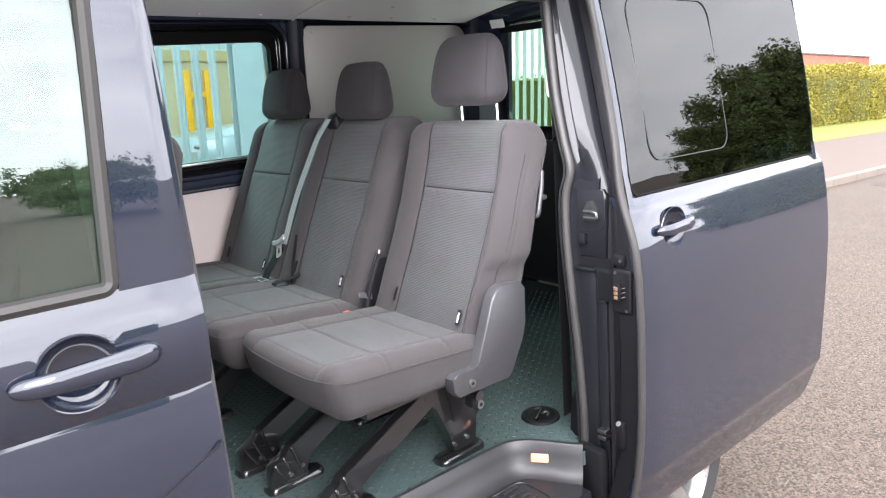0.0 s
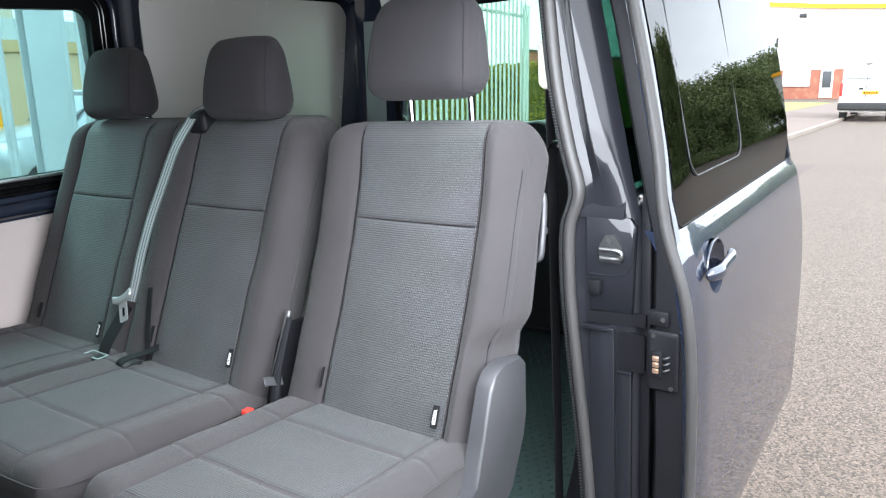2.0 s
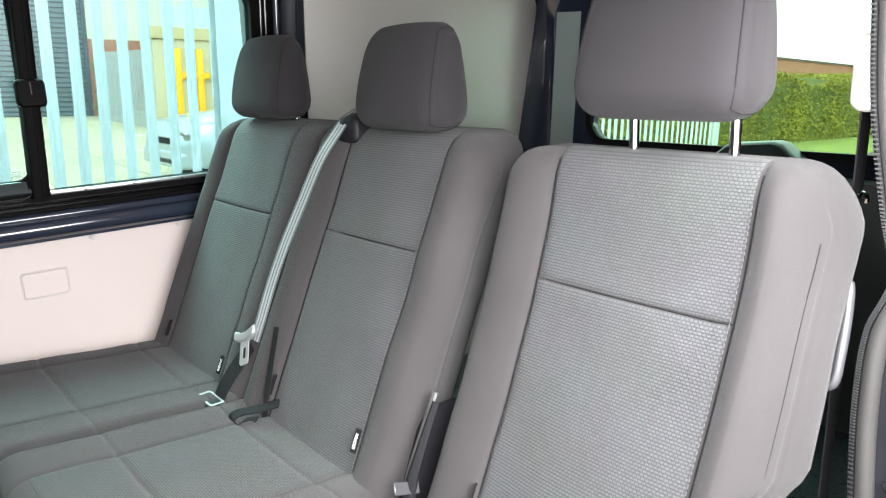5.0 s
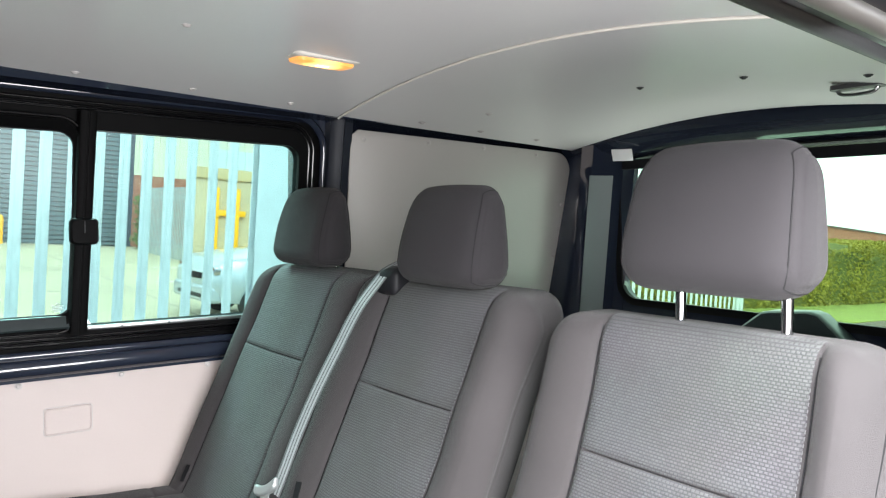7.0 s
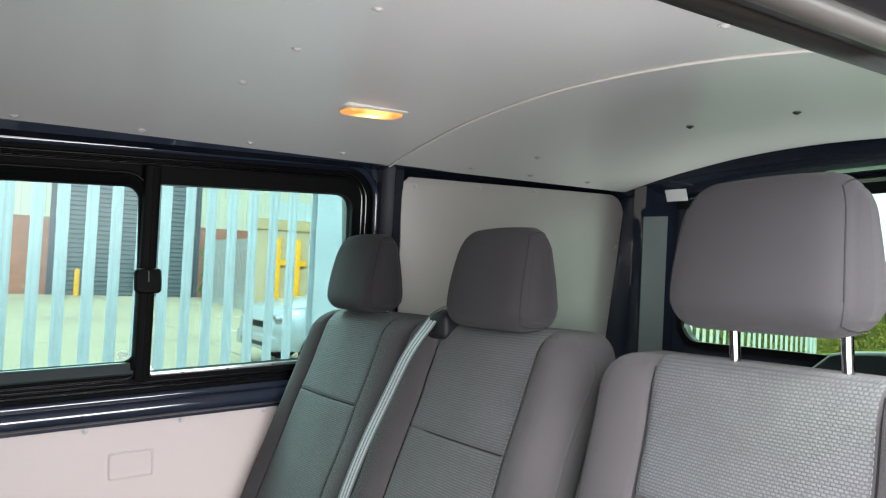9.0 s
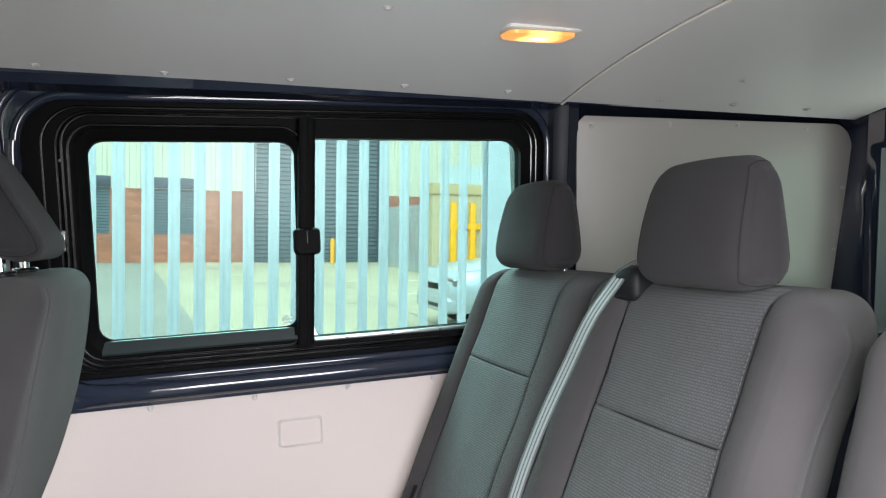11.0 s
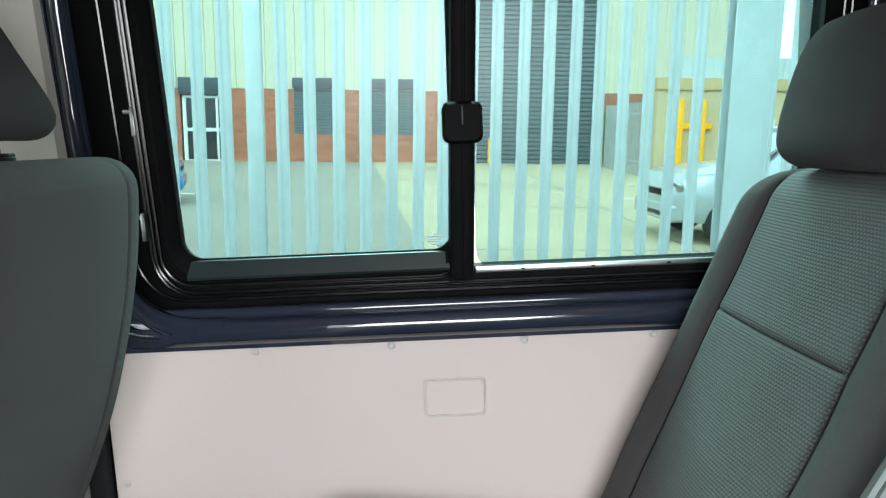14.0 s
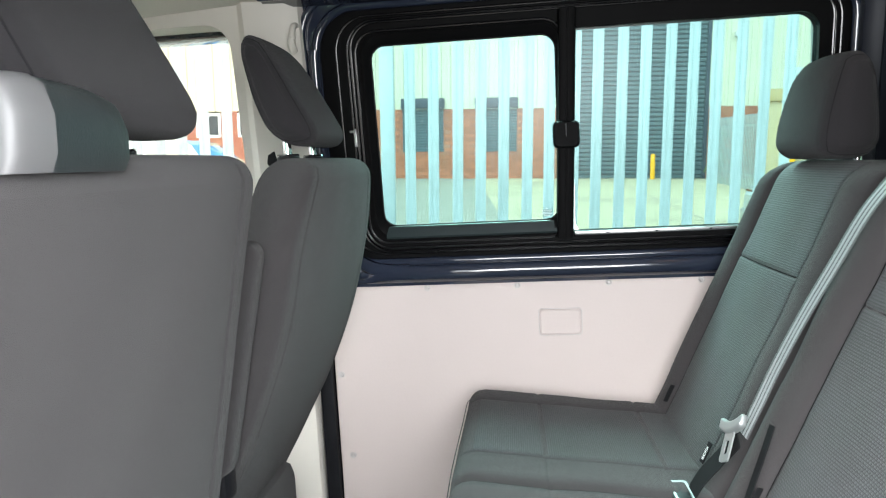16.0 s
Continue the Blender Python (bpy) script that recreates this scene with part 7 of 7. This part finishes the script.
def car(name, at, yaw, paint, label, scale=(1.0, 1.0, 1.0), kind="hatch"):
    """A parked car built along +x to its nose: shaped body, glass, wheels, lights."""
    ob = thing(name, (0, 0, 0), label, "car", "parked cars", van=False)
    L, W = 2.15, 0.88
    if kind == "van":
        side = [(-2.6, 0.35, 0.95, 1.0), (-2.62, 0.5, 2.3, 1.0), (-2.5, 0.45, 2.45, 1.0), (-1.0, 0.4, 2.5, 1.0), (1.0, 0.4, 2.48, 1.0), (1.35, 0.4, 2.3, 0.97), (1.9, 0.4, 1.45, 0.95), (2.5, 0.42, 1.2, 0.92), (2.75, 0.5, 0.95, 0.82)]
    else:
        side = [(-2.15, 0.45, 0.85, 0.86), (-2.05, 0.35, 1.05, 0.94), (-1.85, 0.3, 1.35, 0.97), (-1.4, 0.28, 1.62, 0.98), (-0.6, 0.27, 1.68, 1.0), (0.1, 0.27, 1.64, 1.0), (0.45, 0.27, 1.48, 1.0), (0.85, 0.27, 1.14, 1.0), (1.5, 0.28, 1.05, 0.97), (1.95, 0.32, 0.95, 0.9), (2.12, 0.4, 0.75, 0.8)]
    def ring(x, z0, z1, w):
        belt = min(z1, 1.0 if kind != "van" else 1.35)
        hw = W * w
        top = hw * (0.74 if z1 > belt + 0.1 else 0.92) if kind != "van" else hw * 0.88
        half = [(hw * 0.92, z0), (hw * 0.98, z0 + 0.12), (hw, z0 + 0.35 * (belt - z0)), (hw * 0.98, belt - 0.04), (hw * 0.95, belt), (top + 0.03, z1 - 0.08 if z1 > belt + 0.1 else belt + 0.001), (top * 0.8, z1)]
        return [(x, y, z) for y, z in half] + [(x, -y, z) for y, z in reversed(half)]
    part("body", loft(bmesh.new(), [ring(*s) for s in side]), paint, ob, angle=35)
    if kind != "van":
        for s in (-1, 1):
            part("side_window", loft(bmesh.new(), [[(x, s * (W * 0.955 - (z - 1.0) * 0.34), z) for x, z in ((-1.5, 1.05), (0.62, 1.05), (0.12, 1.52), (-1.25, 1.52))], [(x, s * (W * 0.93 - (z - 1.0) * 0.34), z) for x, z in ((-1.5, 1.05), (0.62, 1.05), (0.12, 1.52), (-1.25, 1.52))]]), DARKGLASS, ob, smooth=False)
        part("windscreen", loft(bmesh.new(), [[(0.82 + d, -0.66, 1.175), (0.82 + d, 0.66, 1.175), (0.2 + d, 0.56, 1.61), (0.2 + d, -0.56, 1.61)] for d in (0.012, 0.0)]), DARKGLASS, ob, smooth=False)
        part("bumper", softbox(bmesh.new(), steps(1.92, 2.17, 4, (), 0.05), steps(-0.74, 0.74, 8, (), 0.05), steps(0.3, 0.55, 4, (), 0.05), 0.06), paint, ob)
        for s in (-1, 1):
            part("headlight", softbox(bmesh.new(), steps(1.86, 2.08, 4, (), 0.03), steps(s * 0.6 - 0.16, s * 0.6 + 0.16, 5, (), 0.03), steps(0.72, 0.86, 4, (), 0.03), 0.04), CHROME, ob)
        part("grille", boxed((2.05, -0.36, 0.64), (2.135, 0.36, 0.74), 0.02), BLACK, ob)
        part("air_intake", boxed((2.10, -0.5, 0.36), (2.175, 0.5, 0.44), 0.02), DARKPL, ob)
    else:
        part("rear_bumper", softbox(bmesh.new(), steps(-2.78, -2.55, 3, (), 0.04), steps(-0.9, 0.9, 8, (), 0.05), steps(0.42, 0.72, 4, (), 0.05), 0.06), DARKPL, ob, "dark grey bumper")
        for s in (-1, 1):
            part("tail_light", boxed((-2.66, s * 0.84 - 0.05, 0.95), (-2.58, s * 0.84 + 0.05, 1.45), 0.02), RED, ob)
        plate = part("number_plate", boxed((-2.66, -0.42, 1.03), (-2.63, 0.12, 1.15), 0.005), YELLOW, ob, "yellow plate with plain bars")
        for k in range(6):
            part("plate_bar", boxed((-2.664, -0.38 + k * 0.08, 1.055), (-2.659, -0.33 + k * 0.08, 1.125)), BLACK, plate)
        part("door_gap", boxed((-2.640, -0.006, 0.8), (-2.6, 0.006, 2.3)), DARKPL, ob)
        part("rear_handle", boxed((-2.66, 0.1, 1.2), (-2.62, 0.25, 1.26), 0.01), BLACK, ob)
        part("brake_light", boxed((-2.63, -0.12, 2.12), (-2.58, 0.12, 2.16), 0.01), BLACK, ob)
        part("waist_groove", boxed((-2.645, -0.8, 1.62), (-2.60, 0.8, 1.635)), GREYPL, ob)
        for s in (-1, 1):
            part("mirror", softbox(bmesh.new(), steps(1.45, 1.6, 3, (), 0.03), steps(s * 1.1 - 0.1, s * 1.1 + 0.1, 3, (), 0.03), steps(1.5, 1.8, 3, (), 0.03), 0.04), BLACK, ob)
    for x in (-1.35, 1.35) if kind != "van" else (-1.75, 1.75):
        for s in (-1, 1):
            w = part("wheel", cyl(bmesh.new(), (x, s * 0.68, 0.32), (x, s * 0.9, 0.32), 0.32, None, 28), TYRE, ob)
            part("wheel_rim", cyl(bmesh.new(), (x, s * 0.86, 0.32), (x, s * 0.91, 0.32), 0.21, 0.2, 24), ALLOY, w)
    ob.matrix_basis = Matrix.Translation(at) @ Euler((0, 0, radians(yaw))).to_matrix().to_4x4() @ Matrix.Diagonal((*scale, 1))
    return ob


car("silver_car", (6.15, 12.35, 0.012), 182, SILVER, "pale silver-blue car parked in the yard behind the fence")
car("white_car", (-4.2, 9.6, 0.012), 100, WHITEPAINT, "white car parked behind the palisade fence")
car("blue_car", (-6.3, 15.9, 0.012), 15, mat("bright_blue_paint", (0.02, 0.2, 0.5), 0.3, coat=0.8), "bright blue car parked in the yard")
car("white_van", (34.2, 4.05, 0.0), 0, WHITEPAINT, "white panel van parked at the kerb seen from behind", kind="van")

# White unit at the end of the road.
unit = thing("white_unit", (66.0, 20.0, 0.0), "white industrial unit with red brick base and open loading bay", "building", van=False)
ROOF = ((-8.0, 6.3), (5.8, 6.75), (11.0, 7.1), (20.0, 8.05), (23.4, 7.95))
for y0, y1, z0 in ((-8.0, 5.8, 2.35), (5.8, 11.0, 2.35), (11.0, 15.3, 2.35), (15.3, 19.4, 5.3), (19.4, 23.4, 2.35)):
    tops = [float(np.interp(y, [a for a, b in ROOF], [b for a, b in ROOF])) for y in (y0, y1)]
    part("white_wall", slab(bmesh.new(), [(y0, z0), (y1, z0), (y1, tops[1]), (y0, tops[0])], 66.0, 67.0, "x"), OFFWHITE, unit, "white cladding", smooth=False)
bm = bmesh.new()
for y0, y1 in ((-8.0, 15.3), (19.4, 23.4)):
    box(bm, (66.04, y0, 0.0), (67.0, y1, 2.35))
part("brick_base", bm, BRICK, unit, "red brick base", smooth=False)
part("bay_lining", boxed((70.0, 14.0, 0.0), (70.2, 21.0, 5.4)), DARKBLUE, unit, smooth=False)
part("bay_head", boxed((65.9, 15.2, 5.0), (66.1, 19.5, 5.35), 0.02), GREYPL, unit)
part("roof_edge", loft(bmesh.new(), [[(x, y, z + d) for x, d in ((65.8, 0.0), (65.8, 0.36), (67.2, 0.36), (67.2, 0.0))] for y, z in ROOF]), YELLOW, unit, "yellow roof edge", smooth=False)
part("roof_void", boxed((67.0, -8.0, 5.9), (85.0, 23.3, 6.2)), GREYPL, unit, smooth=False)
part("window_blind", boxed((65.95, 11.6, 1.0), (66.1, 13.7, 2.3), 0.02), OFFWHITE, unit, "white closed window blind")
part("side_door", ring_plate(bmesh.new(), [(9.9, 0.1), (10.85, 0.1), (10.85, 2.35), (9.9, 2.35)], [(10.05, 0.9), (10.7, 0.9), (10.7, 2.2), (10.05, 2.2)], lambda y, z: (65.98, y, z), lambda y, z: (66.08, y, z)), OFFWHITE, unit, "white glazed door", smooth=False)
part("side_door_glass", boxed((66.02, 10.05, 0.9), (66.05, 10.7, 2.2)), DARKGLASS, unit, smooth=False)
part("flood_light", boxed((65.7, 12.3, 6.5), (66.0, 12.8, 6.8), 0.03), DARKPL, unit)
# The unit's bay number: two plain bars.
for y in (14.35, 14.75):
    part("number_bar", boxed((65.97, y - 0.09, 4.2), (66.0, y + 0.09, 5.0)), DARKPL, unit, smooth=False)
brown = thing("boundary_wall", (52.0, 22.0, 0.0), "long red-brown brick wall behind the hedge", "wall", van=False)
part("walling", loft(bmesh.new(), [[(x, y + d, z) for d, z in ((0.0, 0.0), (0.0, 3.3), (0.3, 3.3), (0.3, 0.0))] for x, y in ((65.9, 23.8), (52.0, 22.2), (34.0, 20.2))]), BRICK, brown, smooth=False)
part("coping", loft(bmesh.new(), [[(x, y + d, z) for d, z in ((-0.06, 3.3), (-0.06, 3.42), (0.36, 3.42), (0.36, 3.3))] for x, y in ((65.9, 23.8), (52.0, 22.2), (34.0, 20.2))]), mat("dark_coping", (0.12, 0.085, 0.07), 0.8), brown, smooth=False)
lorry = thing("lorry_trailer", (66.0, 17.5, 0.0), "red-brown container trailer standing in the loading bay", "lorry", van=False)
part("container", boxed((61.0, 15.9, 1.25), (69.5, 18.4, 4.5), 0.04), REDBOX, lorry)
part("cab", softbox(bmesh.new(), steps(57.8, 60.6, 6, (), 0.2), steps(16.0, 18.4, 6, (), 0.2), steps(0.7, 3.9, 6, (), 0.2), 0.25), WHITEPAINT, lorry, "white lorry cab")
part("cab_glass", boxed((57.75, 16.2, 2.2), (57.9, 18.2, 3.2), 0.05), DARKGLASS, lorry)
part("chassis", boxed((58.2, 16.5, 0.6), (69.0, 17.9, 1.2), 0.03), BLACK, lorry)
for x in (58.9, 65.0, 66.3):
    for y in (16.0, 18.1):
        part("lorry_wheel", cyl(bmesh.new(), (x, y - 0.15, 0.5), (x, y + 0.15, 0.5), 0.5, None, 24), TYRE, lorry)


# ---- planting ----
def leaves(centre, radii, n, size, rng, shell=0.55):
    """The corners of small leaf cards scattered through an oval clump."""
    d = rng.normal(size=(n, 3))
    d /= np.linalg.norm(d, axis=1)[:, None]
    p = np.array(centre) + d * np.array(radii) * (shell + (1 - shell) * rng.random((n, 1)))
    return cards(p, size, rng)


def cards(p, size, rng):
    """Four corners of a leaf, turned at random, round each point."""
    n = len(p)
    a, b = rng.normal(size=(n, 3)), rng.normal(size=(n, 3))
    a /= np.linalg.norm(a, axis=1)[:, None]
    b = np.cross(a, b)
    b /= np.linalg.norm(b, axis=1)[:, None]
    s = size * rng.uniform(0.6, 1.4, (n, 1))
    return np.stack([p - a * s, p - b * s * 0.6, p + a * s, p + b * s * 0.6], axis=1).reshape(-1, 3)


def foliage(name, corners, material, parent):
    """One mesh of leaf cards under a plant."""
    v = np.concatenate(corners) - np.array(ORIG[parent])
    me = bpy.data.meshes.new(name)
    me.from_pydata(v.tolist(), [], np.arange(len(v)).reshape(-1, 4).tolist())
    me.materials.append(material)
    ob = new(name, me)
    ob.parent = parent
    return ob


def tree(at, h, spread, seed):
    rng = random.Random(seed)
    ob = thing("tree", at, "dark green broadleaf tree beside the road", "tree", "roadside trees", van=False)
    x, y, z = at
    bm = bmesh.new()
    top = Vector((x + rng.uniform(-0.2, 0.2), y, h * 0.75))
    tube(bm, smooth_line([(x, y, 0), (x + 0.1, y, h * 0.3), tuple(top)], 4), [0.2 - 0.018 * k for k in range(9)], 8)
    clumps = []
    for k in range(14):
        a = k * 2.4 + rng.random()
        r = spread * rng.uniform(0.35, 0.85)
        c = Vector((x + r * math.cos(a), y + r * math.sin(a), h * rng.uniform(0.14, 0.85)))
        clumps.append(c)
        tube(bm, smooth_line([(x + 0.05, y, h * 0.15 + 0.06 * k), tuple((c + Vector((x, y, h * 0.4))) / 2), tuple(c)], 3), [0.06 - 0.007 * q for q in range(7)], 6)
    part("trunk", bm, BARK, ob)
    nr = np.random.default_rng(seed)
    corners = [leaves(c, (spread * 0.5, spread * 0.5, h * 0.17), 1500, 0.05 + 0.006 * h, nr, 0.2) for c in clumps + [top]]
    for _ in range(26):
        a = rng.random() * 6.3
        corners.append(leaves((x + spread * 1.05 * math.cos(a), y + spread * 1.05 * math.sin(a), h * rng.uniform(0.1, 1.0)), (0.45, 0.45, 0.5), 90, 0.06, nr, 0.1))
    foliage("crown", corners, LEAF, ob)


for k, (x, y, h, s) in enumerate(((-22.0, -26.0, 4.2, 2.4), (-13.0, -27.0, 3.6, 2.6), (-6.0, -26.0, 3.9, 2.4), (0.0, -26.0, 3.2, 2.2), (7.0, -27.0, 2.8, 2.4), (26.3, -11.5, 3.0, 1.2), (28.6, -12.0, 5.2, 1.5), (31.5, -12.0, 7.6, 1.9), (35.0, -12.5, 10.0, 2.4), (39.5, -12.5, 11.5, 2.8), (44.5, -13.0, 9.0, 3.0), (50.0, -12.5, 8.0, 3.4), (56.0, -12.0, 8.2, 3.4), (63.0, -11.5, 9.0, 3.6), (72.0, -11.0, 10.0, 3.8), (83.0, -12.0, 11.5, 4.4))):
    tree((x, y, 0.0), h, s, k + 11)

for k, x in enumerate((28.0, 33.0, 38.5, 44.0, 50.0, 57.0, 65.0, 74.0)):
    rng = random.Random(60 + k)
    bush = thing("bush", (x, -9.6, 0.0), "low dark green bush beside the far kerb", "bush", "roadside bushes", van=False)
    nr = np.random.default_rng(60 + k)
    foliage("foliage", [leaves((x + (q - 4) * 0.75 + rng.uniform(-0.2, 0.2), -9.6 + rng.uniform(-0.3, 0.3), rng.uniform(0.35, 0.75)), (0.7, 0.6, rng.uniform(0.4, 0.7)), 420, 0.06, nr, 0.15) for q in range(9)], LEAF, bush)

rng = random.Random(8)
hedge = thing("hedge", (30.0, 12.0, 0.0), "clipped yellow-green hedge on the grass verge", "hedge", van=False)
def hedge_top(x):
    return 2.0 + 0.16 * math.sin(x * 0.75 + 0.6) + 0.08 * math.sin(x * 1.9) - 0.5 * max(0.0, (x - 35.0) / 4.0) ** 2
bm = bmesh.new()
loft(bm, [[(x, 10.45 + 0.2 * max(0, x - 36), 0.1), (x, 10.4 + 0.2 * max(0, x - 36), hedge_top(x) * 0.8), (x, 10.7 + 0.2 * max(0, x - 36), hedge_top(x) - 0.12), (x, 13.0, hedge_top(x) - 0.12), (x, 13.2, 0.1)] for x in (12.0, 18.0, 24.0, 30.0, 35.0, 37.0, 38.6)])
# Solid core behind the leaves; its dark colour holds the shade between them.
part("hedge_core", bm, mat("shaded_hedge_inside", (0.08, 0.085, 0.016), 0.9, 0.0, 0.4, 3.0), hedge)
points = []
for _ in range(60000):
    x = 12.0 + 26.8 * rng.random()
    t = hedge_top(x)
    if rng.random() < 0.55:
        p = (x, 10.33 + 0.2 * max(0, x - 36) + rng.uniform(0, 0.2) + 0.05 * math.sin(x * 2.3), 0.1 + (t - 0.1) * rng.random())
    else:
        p = (x, 10.4 + 2.7 * rng.random(), t - 0.1 + rng.uniform(-0.08, 0.10) + 0.06 * math.sin(x * 1.3))
    if x > 38.3 and rng.random() < 0.7:
        p = (38.5 + rng.uniform(0, 0.2), 10.8 + 2.3 * rng.random(), 0.1 + (t - 0.1) * rng.random())
    points.append(p)
foliage("hedge_leaves", [cards(np.array(points), 0.037, np.random.default_rng(8))], HEDGE, hedge)
rng = random.Random(21)
shrub = thing("shrub", (8.3, 31.5, 0.0), "small green shrub against the yard wall", "shrub", van=False)
nr = np.random.default_rng(21)
foliage("foliage", [leaves((8.35 + rng.uniform(-0.1, 0.1), 31.6, z), (0.35, 0.3, 0.4), 200, 0.08, nr, 0.1) for z in (0.4, 0.9, 1.4, 1.9)], LEAF, shrub)
